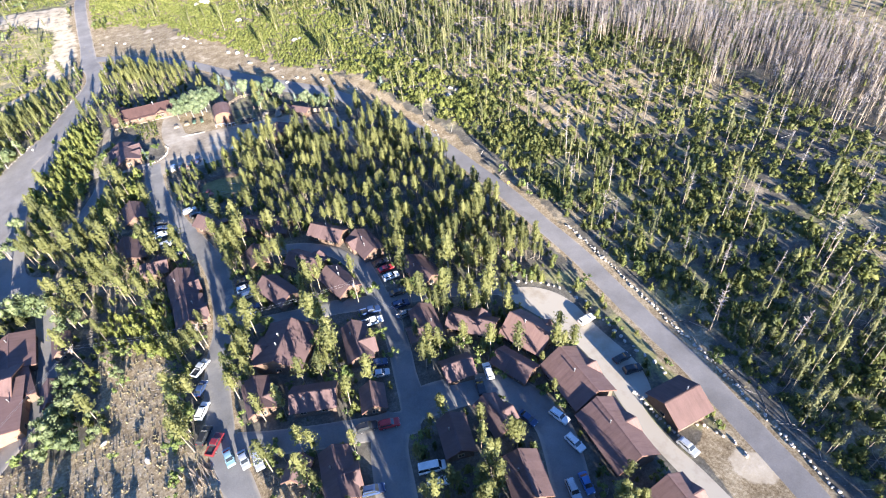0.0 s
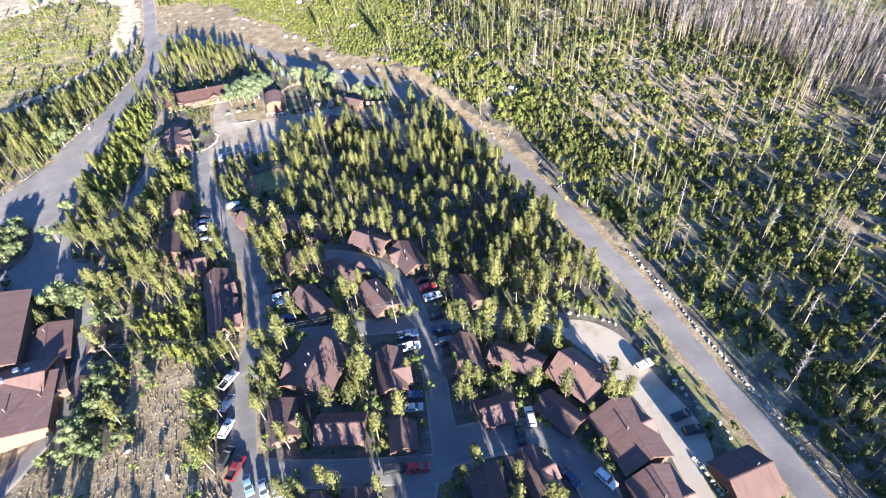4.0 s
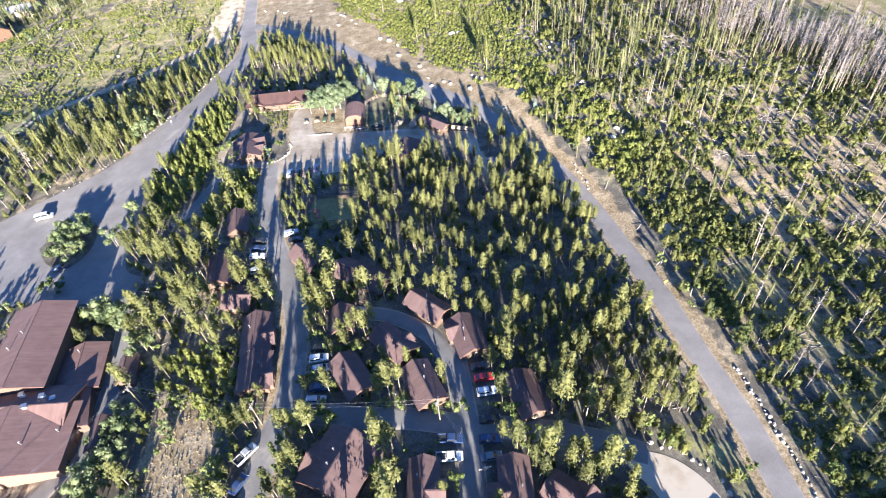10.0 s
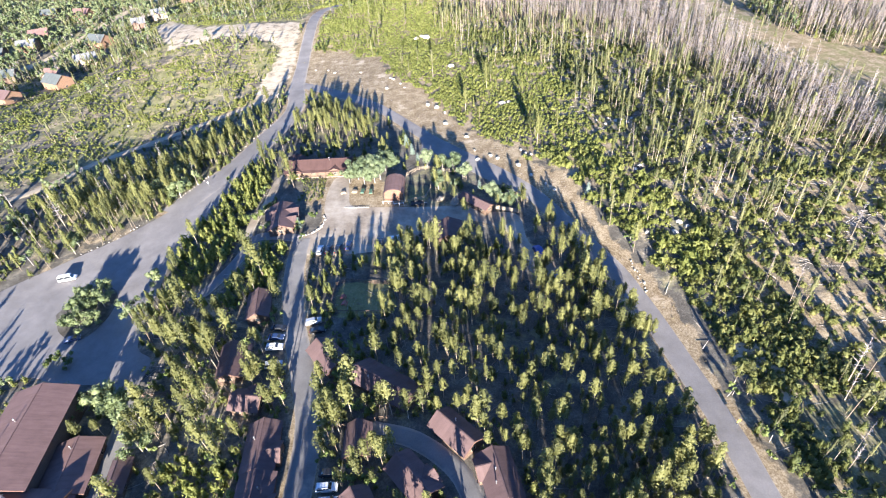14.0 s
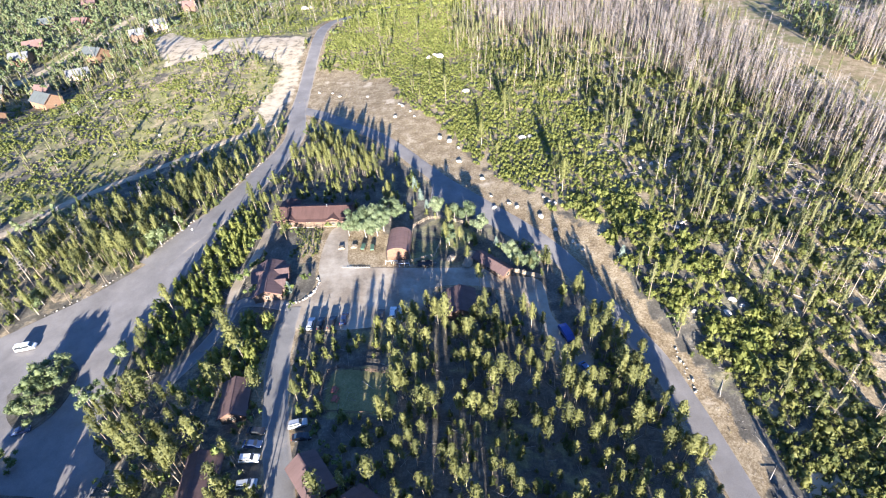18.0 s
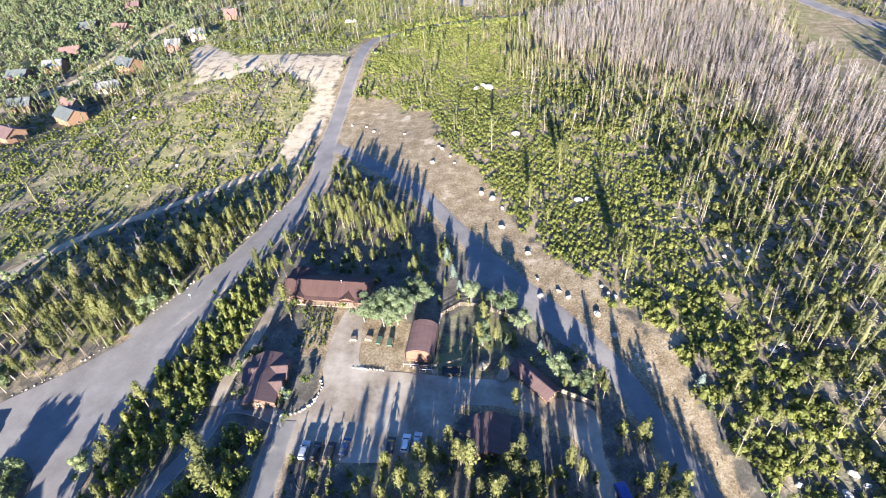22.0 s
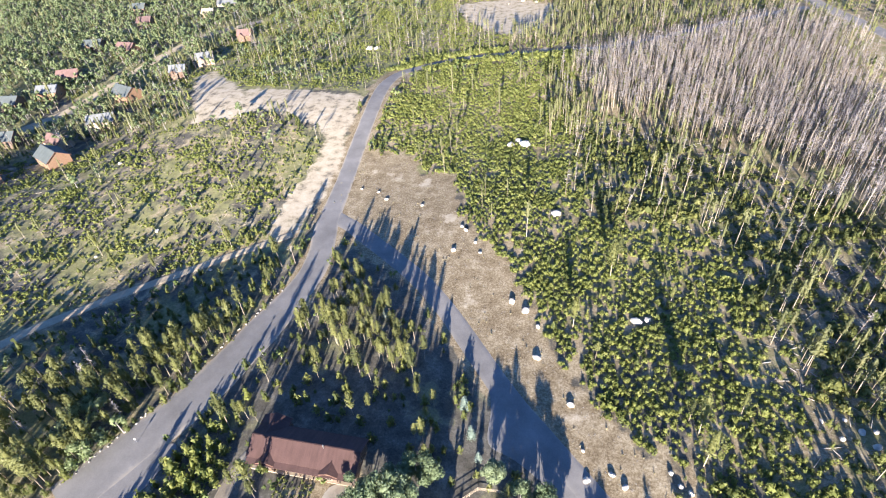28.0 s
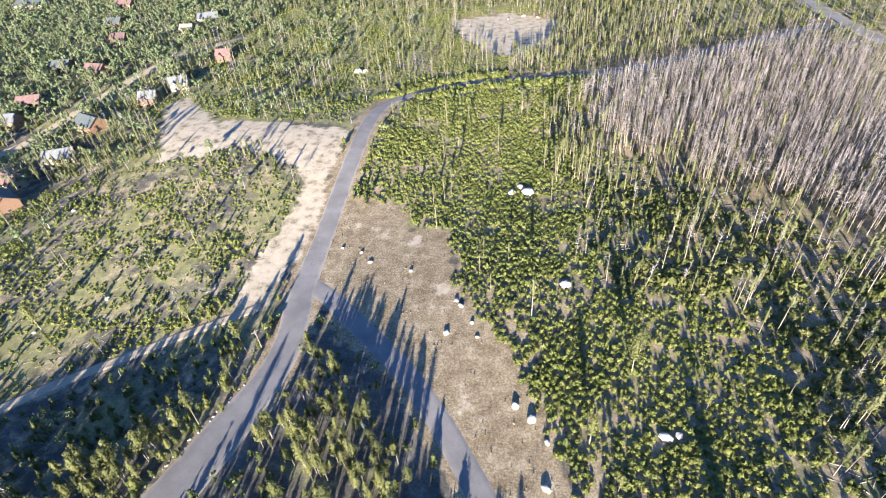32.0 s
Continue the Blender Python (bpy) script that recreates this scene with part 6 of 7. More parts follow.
thicket = inside(X, Y, [(-57, 116), (-50, 112), (-41, 104), (-34.5, 101), (-36.5, 121), (-56, 129)])
slope = (Y > 436) & (Y < 640) & (X > -215) & (X < -25) & ~inR & ~inD
pine_d, young_d = np.where(slope, 0.008, pine_d), np.where(slope, 0.006, young_d)
south = (Y < 128) & (X < -36)
pine_d, young_d = np.where(south, 0.004, pine_d), np.where(south & (X < -58), 0.02, young_d)
pine_d, young_d = np.where(thicket, 0.004, pine_d), np.where(thicket, 0.40, young_d)
in_slash = depth_in(X, Y, SLASH) > 0.5
pine_d, dead_d, young_d = np.where(in_slash, 0, pine_d), np.where(in_slash, 0, dead_d), np.where(in_slash, 0.05, young_d)
hedge = ~in_slash & (np.minimum.reduce([from_line(X, Y, q) for q in (LANE_MAIN, LANE_B, LANE_CROSS_N, LANE_CROSS_S, LANE_CURVE)]) < 6.5) & ~inG
bush_d = np.select([south & ~in_slash & (X < -50), low_only, verge, hedge, village & ~inG & ~inW, inW], [0.03 + 0 * X, 0.012 + 0 * X, 0.03 + 0 * X, 0.34 + 0.2 * fleck, 0.22 + 0.2 * fleck, 0.03 + 0 * X], 0.0)
p1, p2, p3 = np.clip(pine_d, 0, 1) * a2, np.clip(young_d, 0, 1) * a2, np.clip(dead_d, 0, 1) * a2
p4 = np.clip(aspen_d, 0, 1) * a2
is_pine, is_young, is_dead = u < p1, (u >= p1) & (u < p1 + p2), (u >= p1 + p2) & (u < p1 + p2 + p3)
is_bush = (u > 1 - np.clip(bush_d, 0, 1) * a2) & (u >= p1 + p2 + p3 + p4)
is_aspen = (u >= p1 + p2 + p3) & (u < p1 + p2 + p3 + p4)
Z = land(X, Y)
tall_thin = mixed | inD
slash_low = depth_in(X, Y, SLASH) > 0.5
court_edge = inG & (X > -12) & (Y > 165)
hp = np.where(tall_thin | court_edge, RNG.normal(np.where(court_edge, 10.2, 11.6), 1.9), np.where(inG | inW | village, np.where(inG, np.where(RNG.uniform(size=len(X)) < 0.25 + 0.35 * np.clip((X + 152 - Y) / 55, 0, 1), RNG.normal(5.6, 1.1, len(X)), RNG.normal(9.4, 1.7, len(X))), RNG.normal(9.8, 2.6, len(X)) + np.where(inW, 1.6, 0) + np.where(village & (Y < 34), 3.0, 0)), np.where(inN, RNG.normal(8.6, 1.5, len(X)), RNG.normal(9.5, 2.2, len(X))))).clip(3.6, 16)
hy = np.where(inR | slope | inS, RNG.normal(2.4, 0.5, len(X)), np.where(east | mixed, RNG.gamma(5.0, 0.52, len(X)), RNG.normal(2.8, 0.9, len(X)))).clip(0.9, 8.5)
hy = np.where(lush, RNG.normal(4.0, 1.0, len(X)).clip(2, 6.5), hy)
hy = np.where(thicket, RNG.normal(3.1, 0.7, len(X)).clip(1.6, 5), hy)
hy = np.where(slash_low, RNG.uniform(0.6, 1.6, len(X)), hy)
hd = RNG.normal(13.5, 2.0, len(X)).clip(6, 18)

# templates one metre high, sized when they are set out
def unit(pair, h):
    return [(v / h, f) for v, f in pair]


PINES = [unit(pine_np(RNG, 11, 260, 0.27, RNG.uniform(0.34, 0.56), RNG.uniform(1.2, 1.65)), 11) for _ in range(12)]
PINES_FAR = [unit(pine_np(RNG, 12, 30, 0.40, RNG.uniform(0.42, 0.68), RNG.uniform(0.7, 1.05), 5, 0.010), 12) for _ in range(10)]
PINES_THIN = [unit(pine_np(RNG, 12, 92, 0.28, RNG.uniform(0.32, 0.62), RNG.uniform(0.75, 1.1), 5, 0.0085), 12) for _ in range(10)]
YOUNGS = [unit(cone_np(RNG, 3.6, 50, 0.32, RNG.uniform(1.1, 1.5), power=0.75), 3.6) for _ in range(8)]
YOUNGS_FAR = [unit(cone_np(RNG, 3.6, 12, 0.56, RNG.uniform(1.0, 1.4), sides=3, power=0.75, mass=0.55), 3.6) for _ in range(8)]
STUB = (np.array([(0.02, 0, -0.05), (-0.01, 0.017, -0.05), (-0.01, -0.017, -0.05), (0, 0, 0.9)]), np.array([(0, 1, 3), (1, 2, 3), (2, 0, 3)]))
YOUNGS_FAR = [[STUB, cr] for _, cr in YOUNGS_FAR]
DEADS = [unit(dead_np(RNG, 12.5, 52), 12.5) for _ in range(8)]
ASPENS = [unit(round_np(RNG, 7, 40, 0.56, 2.4, 4), 7) for _ in range(5)]

# the pines that the camera passes nearest stand as single things
near = is_pine & (X > -70) & (X < 68) & (Y > 45) & (Y < 215)
order = np.flatnonzero(near)
single = order[np.argsort(np.abs(Y[order] - 120) + 0.4 * np.abs(X[order]))][:300]
solo = np.zeros(len(X), bool)
solo[single] = True
pine_kinds = []
for k, (st, cr) in enumerate(PINES):
    pine_kinds.append((mesh_np("trunk", st[0] * 11, st[1], M_TRUNK), mesh_np("crown", cr[0] * 11, cr[1], M_NEEDLE)))
for i in single:
    st, cr = pine_kinds[int(RNG.integers(0, len(pine_kinds)))]
    e = new("pine_tree")
    sc = hp[i] / 11
    e.matrix_basis = pose(X[i], Y[i], float(Z[i]), 0, 0, RNG.uniform(0, 360)) @ Matrix.Diagonal((sc, sc, sc, 1))
    tall = "tall" if hp[i] > 12 else "slender" if hp[i] > 10 else "small"
    tagged(e, tall + " lodgepole pine with a thin bare trunk and yellow-green crown", "pine tree", "lodgepole pines")
    for nm, me in (("trunk", st), ("crown", cr)):
        new(nm, me).parent = e


def forest(name, sel, kinds, hs, mats, label, category):
    """Two meshes of one wood under an empty: stems and crowns."""
    e = tagged(new(name), label, category, kind="stuff")
    state = int(RNG.integers(1 << 30))
    for j, nm in enumerate(("trunks", "crowns")):
        v, f, t = spread([k[j] for k in kinds], X[sel], Y[sel], Z[sel], hs[sel], np.random.default_rng(state))
        ob = new(nm, mesh_np(nm, v, f, mats[j], {"tint": t}))
        ob.parent = e


far = (Y > 330) | (X > 110) | (X < -160) | mixed
thin = (east | mixed) & ~solo & ~((Y > 330) | (X > 150))
forest("thinned_pine_wood", is_pine & thin, PINES_THIN, hp, (M_TRUNK, M_PALE), "thinned tall pines with long bare trunks on the slope", "forest")
forest("pine_wood", is_pine & ~solo & ~far & ~thin, PINES, hp, (M_TRUNK, M_NEEDLE), "dense sunlit lodgepole pine wood", "forest")
forest("distant_pine_wood", is_pine & ~solo & far & ~thin, PINES_FAR, hp, (M_TRUNK, M_PALE), "scattered pines on the far hillside", "forest")
far_y = (Y > 345) | (X > 140) | (X < -115)
forest("distant_young_pines", is_young & far_y, YOUNGS_FAR, hy, (M_TRUNK, M_UNDER), "patchy young pines on distant open ground", "young pines")
forest("sapling_thicket", is_young & (thicket | lush), YOUNGS, hy, (M_TRUNK, M_YOUNG), "thicket of bright green young pines behind cabins", "young pines")
forest("understorey_pines", is_young & ~far_y & ~thicket & ~lush, YOUNGS, hy, (M_TRUNK, M_UNDER), "dark green young conifers between taller trees", "young pines")
order = np.flatnonzero(is_dead & (X < 190))
lone = order[np.argsort(0.55 * X[order] + np.abs(Y[order] - 260) * 0.35)][:170]
lone_dead = np.zeros(len(X), bool)
lone_dead[lone] = True
dead_kinds = [(mesh_np("trunk", st[0] * 12.5, st[1], M_TRUNK), mesh_np("crown", tw[0] * 12.5, tw[1], M_DEADTWIG)) for st, tw in DEADS]
for i in lone:
    st, tw = dead_kinds[int(RNG.integers(0, len(dead_kinds)))]
    e = new("dead_pine")
    sc = hd[i] / 12.5
    e.matrix_basis = pose(X[i], Y[i], float(Z[i]), RNG.normal(0, 3), RNG.normal(0, 3), RNG.uniform(0, 360)) @ Matrix.Diagonal((sc, sc, sc, 1))
    tagged(e, "grey standing dead pine with bare twigs on the slope", "dead tree", "standing dead pines")
    for nm, me in (("trunk", st), ("crown", tw)):
        new(nm, me).parent = e
forest("dead_wood", is_dead & ~lone_dead, DEADS, hd, (M_TRUNK, M_DEADTWIG), "grey standing dead pines killed by beetles", "dead trees")
forest("aspen_wood", is_aspen, ASPENS, RNG.normal(6.5, 1.2, len(X)).clip(3, 9), (M_GREYWOOD, M_ASPEN_FAR), "pale green aspens among distant houses", "aspens")
UNDER = [unit(round_np(RNG, 2.4, 50, 0.28, 1.25, 4), 2.4) for _ in range(5)]
forest("undergrowth", is_bush, UNDER, RNG.normal(2.3, 0.8, len(X)).clip(0.8, 4.4), (M_GREYWOOD, M_BUSH), "leafy green undergrowth between cabins and lanes", "undergrowth")
# the carpet of regrowth: low young pines standing shoulder to shoulder, with bare gaps
rng = np.random.default_rng(41)
step = 1.42
THINNED = [(62, 205), (86, 188), (190, 188), (172, 280), (145, 330), (112, 345), (98, 372), (60, 412), (20, 432), (14, 346), (58, 341), (62, 290), (68, 236)]
SLOPE_EAST = [(84, 12), (84, 110), (78, 150), (72, 188), (190, 188), (190, 90), (150, 12)]
BROW = [(-215, 436), (-170, 445), (-95, 442), (-88, 470), (-60, 492), (-25, 500), (-25, 640), (-215, 640)]
cx, cy = np.meshgrid(np.arange(-262, 192, step), np.arange(12, 642, step))
cx = (cx + rng.uniform(-.5, .5, cx.shape) * step * 1.15).ravel()
cy = (cy + rng.uniform(-.5, .5, cy.shape) * step * 1.15).ravel()
ok = inside(cx, cy, REGEN) | inside(cx, cy, SCRUB_WEST) | inside(cx, cy, BROW)
ok |= (depth_in(cx, cy, REGEN) > -9) | inside(cx, cy, THINNED) | inside(cx, cy, SLOPE_EAST)
cx, cy = cx[ok], cy[ok]
n1 = np.array([noise.noise((a * 0.055, b * 0.055, 4.0)) for a, b in zip(cx, cy)])
n2 = np.array([noise.noise((a * 0.21, b * 0.21, 2.0)) for a, b in zip(cx, cy)])
rim = depth_in(cx, cy, REGEN) + 14 * n2
inC = rim > 0
inS2, inB = ~inC & inside(cx, cy, SCRUB_WEST), ~inC & inside(cx, cy, BROW)
inT, inE = ~inC & inside(cx, cy, THINNED), ~inC & inside(cx, cy, SLOPE_EAST)
chance = np.select([inC, inS2, inB, inT, inE], [0.95 + 0.9 * n2 + 0.5 * n1, 0.56 + 1.3 * n2 + 0.7 * n1, 0.62 + 0.9 * n2 + 0.7 * n1, 0.46 + 1.1 * n2 + 0.5 * n1, 0.36 + 1.5 * n2 + 0.6 * n1], 0.0)
off_road = from_line(cx, cy, ROAD_EAST)
belt = (inC | inT | inE) & (cy > 140) & (cy < 255) & (off_road < 36) & (off_road > np.interp(cy, (150, 175, 195, 215), (6.0, 6.5, 7.5, 11.0)))
chance = np.where(belt, 0.72 + 0.9 * n2, chance)
crest = (cy > 474) & (cy < 530) & (cx < 60) & (from_line(cx, cy, ROAD_WEST) < 11)
chance = np.where(crest, 0.85, chance)
ok = rng.uniform(size=len(cx)) < chance
for _, line, width, _, _ in ROADS:
    ok &= from_line(cx, cy, line) > np.where((cy > 474) & (width > 8), 3.9, width / 2 + 1.2)
for poly in (SAND_WEST, STRIP, CLEAR_TOP, LOT_WEST):
    ok &= depth_in(cx, cy, poly) < -0.3 + 0.9 * n2
for bx, by in BOULDER_SPOTS:
    ok &= np.hypot(cx - bx, cy - by) > 2.4
for fx, fy, fa, fl, fw in FOOT:
    ok &= np.hypot(cx - fx, cy - fy) > fl + 1.5
cx, cy, n1, inC, inT, belt, crest = cx[ok], cy[ok], n1[ok], inC[ok], (inT | inE)[ok], belt[ok], crest[ok]
ch = np.where(inC, rng.normal(1.28, 0.28, len(cx)), np.where(inT, rng.gamma(6.0, 0.23, len(cx)), rng.normal(0.9, 0.25, len(cx)))) * (1 + 0.5 * n1)
ch = np.where(belt, rng.gamma(7.0, 0.25, len(cx)), np.where(crest, rng.normal(2.5, 0.5, len(cx)), ch))
low_east = inT & (cy < 140)
near_c = (cy < 352) & (cx > -80) & (cx < 115)
TUFTY = [unit(cone_np(RNG, 1.2, 34, RNG.uniform(0.28, 0.36), RNG.uniform(1.05, 1.7), power=RNG.uniform(0.45, 0.8), mass=0.5, sides=5), 1.6) for _ in range(14)]
TUFTY_FAR = [unit(cone_np(RNG, 1.05, 13, 0.50, RNG.uniform(1.15, 1.75), power=RNG.uniform(0.45, 0.75), mass=0.6, sides=4), 1.6) for _ in range(14)]
# low_east scrub gets darker M_UNDER leaves: part of the slope's shade as colour
for nm, m, kinds, leaf, lab in (("regrowth", near_c & ~inT, TUFTY, M_YOUNG, "dense carpet of low yellow-green young pines"), ("distant_regrowth", ~near_c & ~inT, TUFTY_FAR, M_YOUNG, "far carpet of low young pines with bare gaps"), ("distant_scrub", ~near_c & inT, TUFTY_FAR, M_SCRUB, "low green scrub under far thinned pines"), ("shaded_scrub", near_c & low_east, TUFTY, M_UNDER, "dark green roadside seedlings and scrub, shade put into their colour"), ("scrub", near_c & inT & ~low_east, TUFTY, M_SCRUB, "low green scrub and seedlings under thinned pines")):
    e = tagged(new(nm), lab, "young pines", kind="stuff")
    v, f, t = spread([k[1] for k in kinds], cx[m], cy[m], land(cx[m], cy[m]), ch[m].clip(0.6, 3.6), np.random.default_rng(5))
    new("crowns", mesh_np("crowns", v, f, leaf, {"tint": t})).parent = e
# dry grass and low shrubs on the open ground
TUFT = [unit(cone_np(RNG, 0.9, 9, 0.25, 0.5, sides=4), 0.9) for _ in range(5)]
rng = np.random.default_rng(23)
gx_, gy_ = rng.uniform(-95, -10, 5200), rng.uniform(10, 120, 5200)
ok = (depth_in(gx_, gy_, SLASH) > 0) & (from_line(gx_, gy_, LANE_MAIN) > 4.5)
ex, ey = rng.uniform(80, 130, 900), rng.uniform(20, 250, 900)
sx, sy = rng.uniform(-80, 80, 9000), rng.uniform(145, 390, 9000)
wx, wy = rng.uniform(-49, -38, 260), rng.uniform(225, 242, 260)
ok3 = inside(wx, wy, WEEDS)
ok2 = (depth_in(sx, sy, STRIP) > 0.5) & (from_line(sx, sy, ROAD_EAST) > 5) & (rng.uniform(size=9000) < 0.35)
tx, ty = np.concatenate([gx_[ok], ex, sx[ok2]]), np.concatenate([gy_[ok], ey, sy[ok2]])
weeds = tagged(new("weeds"), "low dark green weeds, the yard's shade partly in their colour", "weeds", kind="stuff")
v, f, tt = spread([k[1] for k in TUFT], wx[ok3], wy[ok3], land(wx[ok3], wy[ok3]), rng.uniform(0.4, 0.9, int(ok3.sum())), rng)
# darker M_UNDER leaves carry some of the yard's shade in their colour
new("leaves", mesh_np("leaves", v, f, M_UNDER, {"tint": tt})).parent = weeds
shrubs = tagged(new("dry_shrubs"), "low dry grass tufts and shrubs on open ground", "shrubs", kind="stuff")
v, f, tt = spread([k[1] for k in TUFT], tx, ty, land(tx, ty), rng.uniform(0.15, 0.55, len(tx)), rng)
new("tufts", mesh_np("tufts", v, f, M_DRY, {"tint": tt})).parent = shrubs


# ---- single broadleaf trees, spruces and bushes ----
def leafy(name, rows, kinds, foliage, stem, label, category, group):
    for k, (x, y, h) in enumerate(rows):
        st, cr, h0 = kinds[k % len(kinds)]
        e = new(name)
        sc = h / h0
        e.matrix_basis = pose(x, y, float(land(x, y)), 0, 0, RNG.uniform(0, 360)) @ Matrix.Diagonal((sc, sc, sc, 1))
        tagged(e, label, category, group)
        new("trunk", st).parent = e
        new("crown", cr).parent = e


def kinds_of(maker, n, h0, foliage, stem):
    out = []
    for _ in range(n):
        st, cr = maker()
        out.append((mesh_np("trunk", *st, stem), mesh_np("crown", *cr, foliage), h0))
    return out


BIG = kinds_of(lambda: round_np(RNG, 9, 2600, 0.27, 3.2, 15), 4, 9, M_ASPEN, M_GREYWOOD)
BUSHY = kinds_of(lambda: round_np(RNG, 3.4, 420, 0.22, 1.7, 8), 4, 3.4, M_BUSH, M_GREYWOOD)
BUSHA = kinds_of(lambda: round_np(RNG, 5, 700, 0.26, 2.4, 10), 3, 5, M_ASPEN_FAR, M_GREYWOOD)
SPR = kinds_of(lambda: cone_np(RNG, 6, 420, 0.25, 1.5), 2, 6, M_SPRUCE, M_TRUNK)
leafy("aspen_tree", [(-27, 239, 9.5), (-22.2, 241.8, 10.5), (-18.7, 238.9, 9.5), (-24.1, 235.2, 8), (-30, 236.4, 7.5), (-17.3, 245, 9), (-1.2, 247.8, 8.2), (5, 245.8, 7.6), (9, 243.8, 8.2), (12.6, 238.8, 7.6), (-20.5, 236.5, 9), (-14.5, 246.5, 8), (3.4, 232.2, 7.5), (9.8, 233, 4), (22.7, 224.6, 8), (29.1, 220.6, 6.5), (25.7, 221.9, 6)], BIG, M_ASPEN, M_GREYWOOD, "broad pale green aspen beside the ranch yard", "aspen tree", "aspens round the yard")
leafy("aspen_tree", [(-105.6, 177.6, 7), (-101.8, 185.4, 6.5), (-103.1, 172.6, 6), (-108, 183.5, 6.5), (-106.5, 173.5, 5.5), (-99.5, 180.5, 6), (-104, 181, 7), (-99, 173.5, 5), (-86.8, 174.2, 6.5), (-86.2, 188.9, 5.5), (-98.3, 239.6, 8), (-103.1, 250.1, 8), (-106.2, 244.2, 7), (-125.3, 212.5, 7), (-88.6, 143.1, 6.5), (-78.5, 143.6, 8), (-74.5, 141.4, 8), (-69.9, 138.8, 8), (-64, 94.5, 6.5), (-62.5, 101.2, 6), (-62.9, 106.3, 6), (-60.2, 89.6, 6), (-64, 130.5, 7), (-62.4, 109.6, 5.5), (-63.2, 92.2, 5.5), (-64.6, 97.2, 6), (-61.6, 98, 4.5), (-57.4, 95.6, 3.2), (-55.3, 90.9, 3.4), (-51.4, 105.2, 3.2), (-66.5, 90.5, 4.5)], BUSHA, M_ASPEN, M_GREYWOOD, "leafy pale green aspen clump beside the paving", "aspen tree", "aspens by the lodge")
leafy("bush", [(-19, 102.7, 4.2), (-16.1, 103.1, 4), (-13.9, 101.2, 4.2), (-24.3, 97.1, 3.6), (27.3, 93.4, 3.2), (24.4, 99.2, 3.6), (84.7, 80.8, 3.6), (82.4, 48.8, 3.4), (33.6, 63.6, 3.2), (32.5, 72.5, 3), (26, 75.3, 3), (28.9, 75.8, 2.8), (-17.8, 66.2, 3), (-5.8, 60.2, 2.2), (-35.7, 82.7, 4.5), (-36.4, 87.9, 4.5), (-36.7, 78.1, 4.2), (-37.3, 93, 4), (-54.9, 210, 4.2), (-56.2, 222.3, 4), (-59.8, 217, 4.5), (-43.9, 210.8, 3.4), (-39.5, 215.2, 3), (-1.4, 102.7, 3), (14, 100.7, 3.4), (-41.4, 204.9, 2), (-51.9, 200.2, 3.4), (2, 103.3, 3), (-48.2, 238.2, 2.4), (-37.3, 241.6, 2.2), (-52.1, 241.2, 2.4), (-102.9, 159.6, 4), (-98.9, 158.7, 3.2), (-20.1, 112.4, 2.5), (-19.7, 124.3, 3), (36.5, 73, 2.6), (38.8, 59.7, 2.6), (39.8, 55.7, 2.6), (41.3, 51.7, 2.4), (29.7, 57.4, 2.2), (12, 78.6, 2.6), (11.4, 85.6, 2.8), (9, 100.1, 3)], BUSHY, M_BUSH, M_GREYWOOD, "rounded green bush beside the lane", "bush", "bushes among the cabins")
leafy("blue_spruce", [(29.3, 97.8, 4.6), (-43.6, 210.4, 4.4), (56.1, 222.8, 5), (-7.5, 257.9, 5), (-10.2, 265, 5.5), (-5, 252.4, 4), (18.6, 232.2, 4), (42.9, 212.5, 4.5), (-37.8, 291.7, 4.4)], SPR, M_SPRUCE, M_TRUNK, "silvery blue spruce standing alone", "spruce tree", "blue spruces")


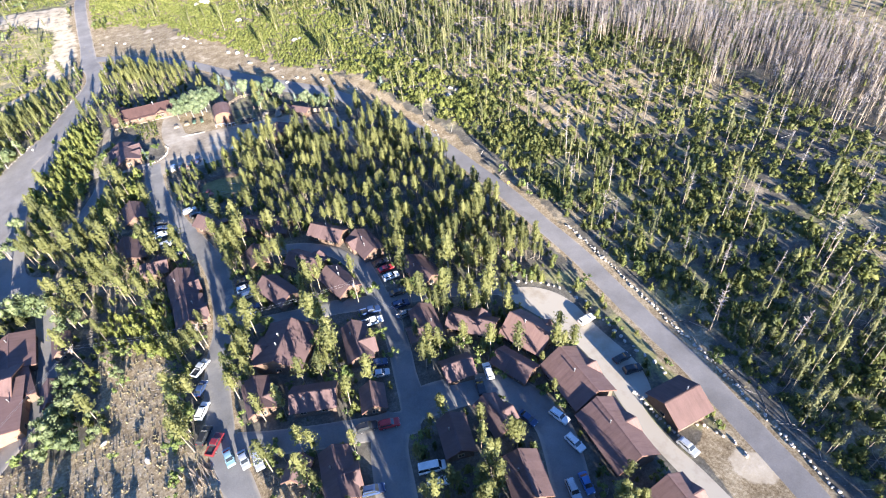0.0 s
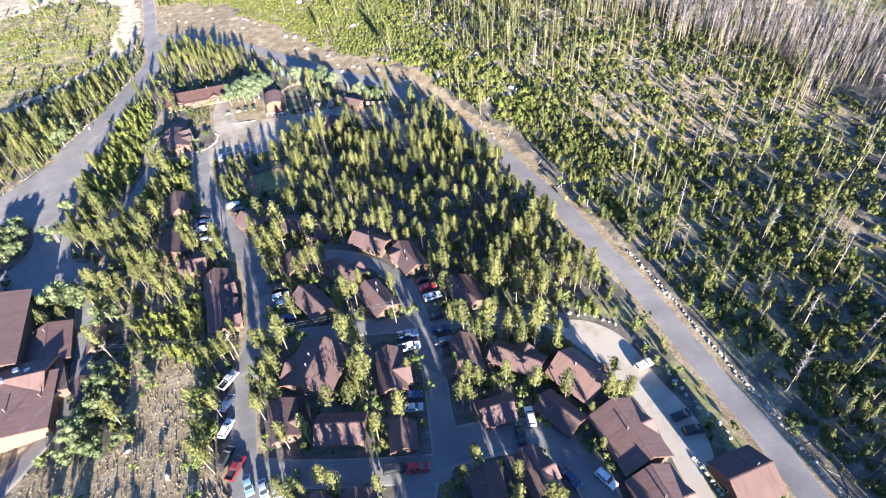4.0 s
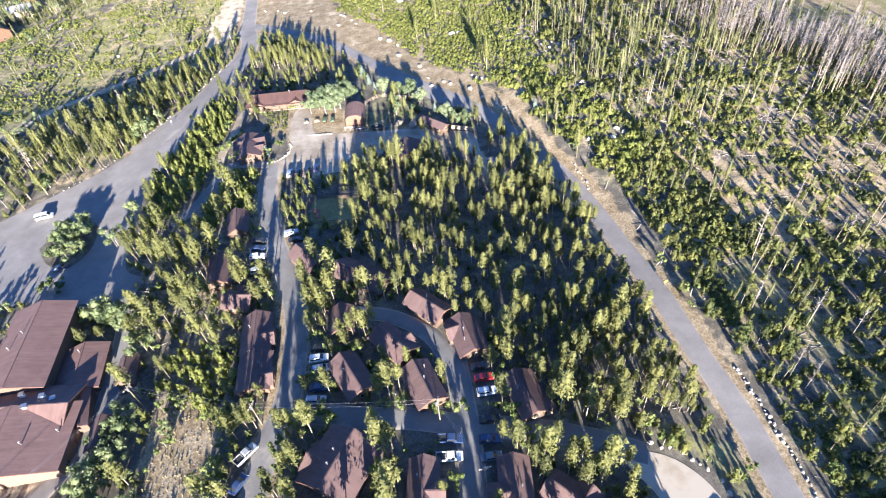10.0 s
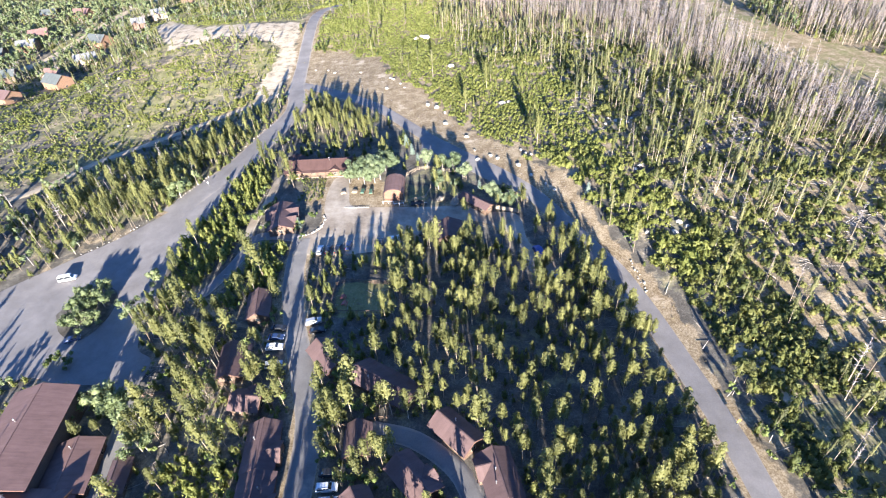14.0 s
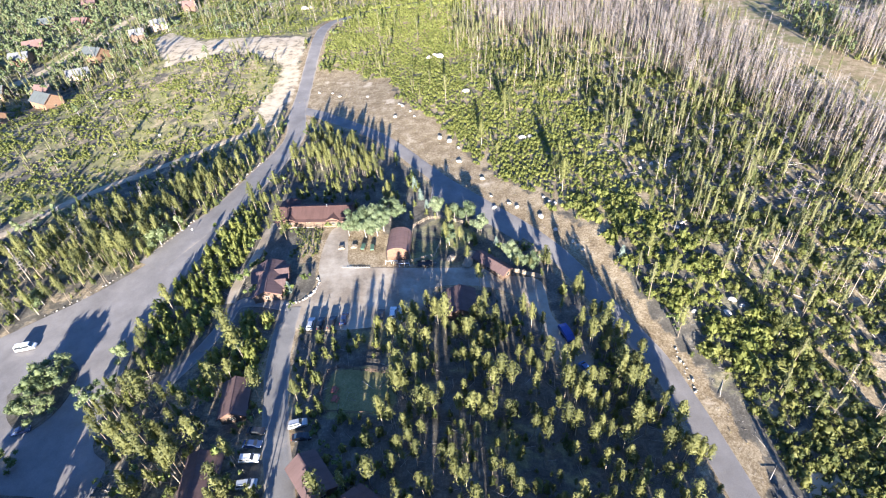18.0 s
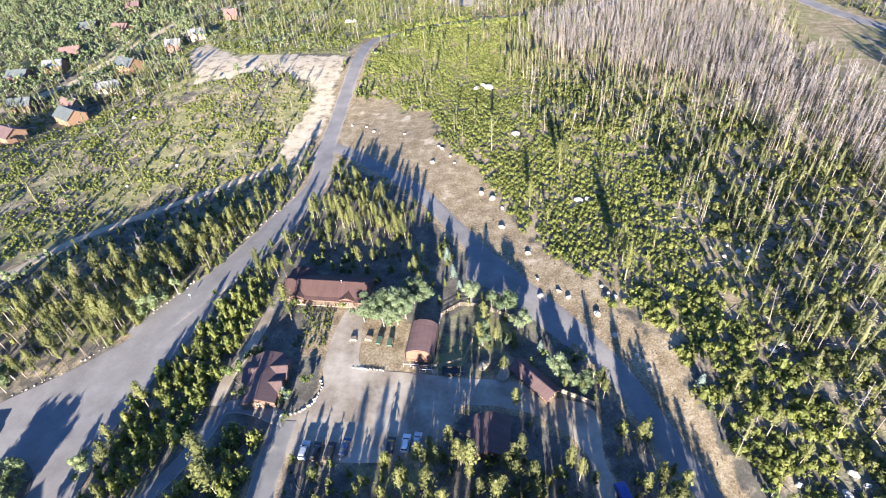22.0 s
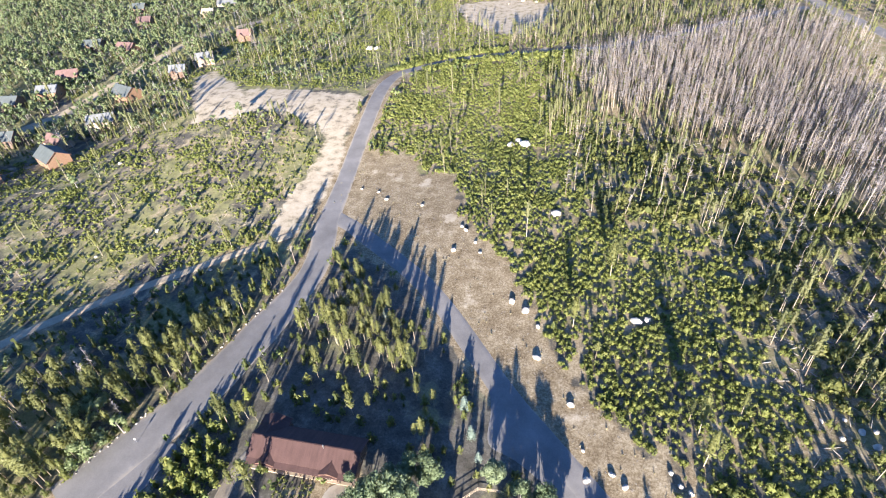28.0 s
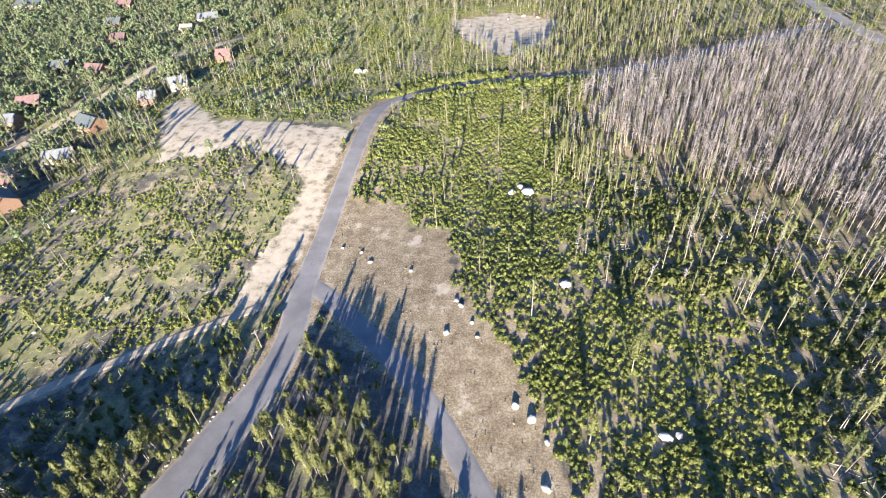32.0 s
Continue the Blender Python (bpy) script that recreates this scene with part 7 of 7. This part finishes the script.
# ---- fallen stems and slash on open ground ----
def sticks(name, n, where, lo, hi, rad, material, label):
    xs, ys = where(n)
    a = RNG.uniform(0, math.pi, len(xs))
    ln = RNG.uniform(lo, hi, len(xs)) / 2
    r = rad * RNG.uniform(0.5, 1.2, len(xs))
    d = np.stack([np.cos(a), np.sin(a), RNG.normal(0, 0.05, len(xs))], 1)
    side = np.stack([-np.sin(a), np.cos(a), 0 * a], 1)
    c = np.stack([xs, ys, land(xs, ys) + r * 0.6], 1)
    up = np.array([0, 0, 1.0])
    V = []
    for e in (-1, 1):
        for s, t in ((1, -0.6), (-1, -0.6), (0, 1.1)):
            V.append(c + d * (e * ln)[:, None] + (side * s + up * t) * r[:, None])
    V = np.stack(V, 1).reshape(-1, 3)
    T = np.array([(0, 3, 4), (0, 4, 1), (1, 4, 5), (1, 5, 2), (2, 5, 3), (2, 3, 0), (0, 1, 2), (3, 5, 4)])
    F = (T[None] + (np.arange(len(xs)) * 6)[:, None, None]).reshape(-1, 3)
    me = mesh_np(name, V, F, material, {"tint": np.repeat(RNG.uniform(0, 1, len(xs)), 6)})
    tagged(new(name, me), label, "fallen wood", kind="stuff")


def inside_of(*polys):
    def pick(n):
        out = []
        for p in polys:
            xs, ys = [q[0] for q in p], [q[1] for q in p]
            x, y = RNG.uniform(min(xs), max(xs), n), RNG.uniform(min(ys), max(ys), n)
            k = inside(x, y, p)
            for _, line, width, _, _ in ROADS:
                k &= from_line(x, y, line) > width / 2 + .8
            out.append((x[k], y[k]))
        return np.concatenate([o[0] for o in out]), np.concatenate([o[1] for o in out])
    return pick


EAST = [(80, -40), (81.6, 111.7), (66.1, 190.1), (73.4, 236.6), (66, 289.9), (60.6, 341.3), (106.2, 372.3), (160, 262), (214.6, 59.9), (180, -40)]
sticks("fallen_logs", 2200, inside_of(EAST), 2.5, 9.0, 0.065, M_GREYWOOD, "pale fallen dead pine stems on the hillside")
sticks("slash_litter", 13000, inside_of(SLASH, STRIP), 0.15, 0.8, 0.03, M_GREYWOOD, "pale slash and broken branches on cleared ground")
sticks("fallen_logs", 1500, inside_of(SCRUB_WEST), 1.5, 6.0, 0.06, M_TRUNK, "grey logging slash between young pines")
sticks("fallen_logs", 2600, inside_of(THINNED), 2.0, 8.0, 0.085, M_GREYWOOD, "pale fallen trunks between thinned pines")
sticks("fallen_logs", 450, inside_of(GROVE, CLUMP_WEST), 2.0, 6.0, 0.06, M_GREYWOOD, "pale fallen stems between trees")

sticks("forest_litter", 11000, inside_of(EAST), 0.5, 2.2, 0.028, M_GREYWOOD, "broken twigs and bark on the hillside")
sticks("forest_litter", 6000, inside_of(GROVE, CLUMP_WEST), 0.4, 1.8, 0.025, M_TRUNK, "broken twigs on the forest floor")
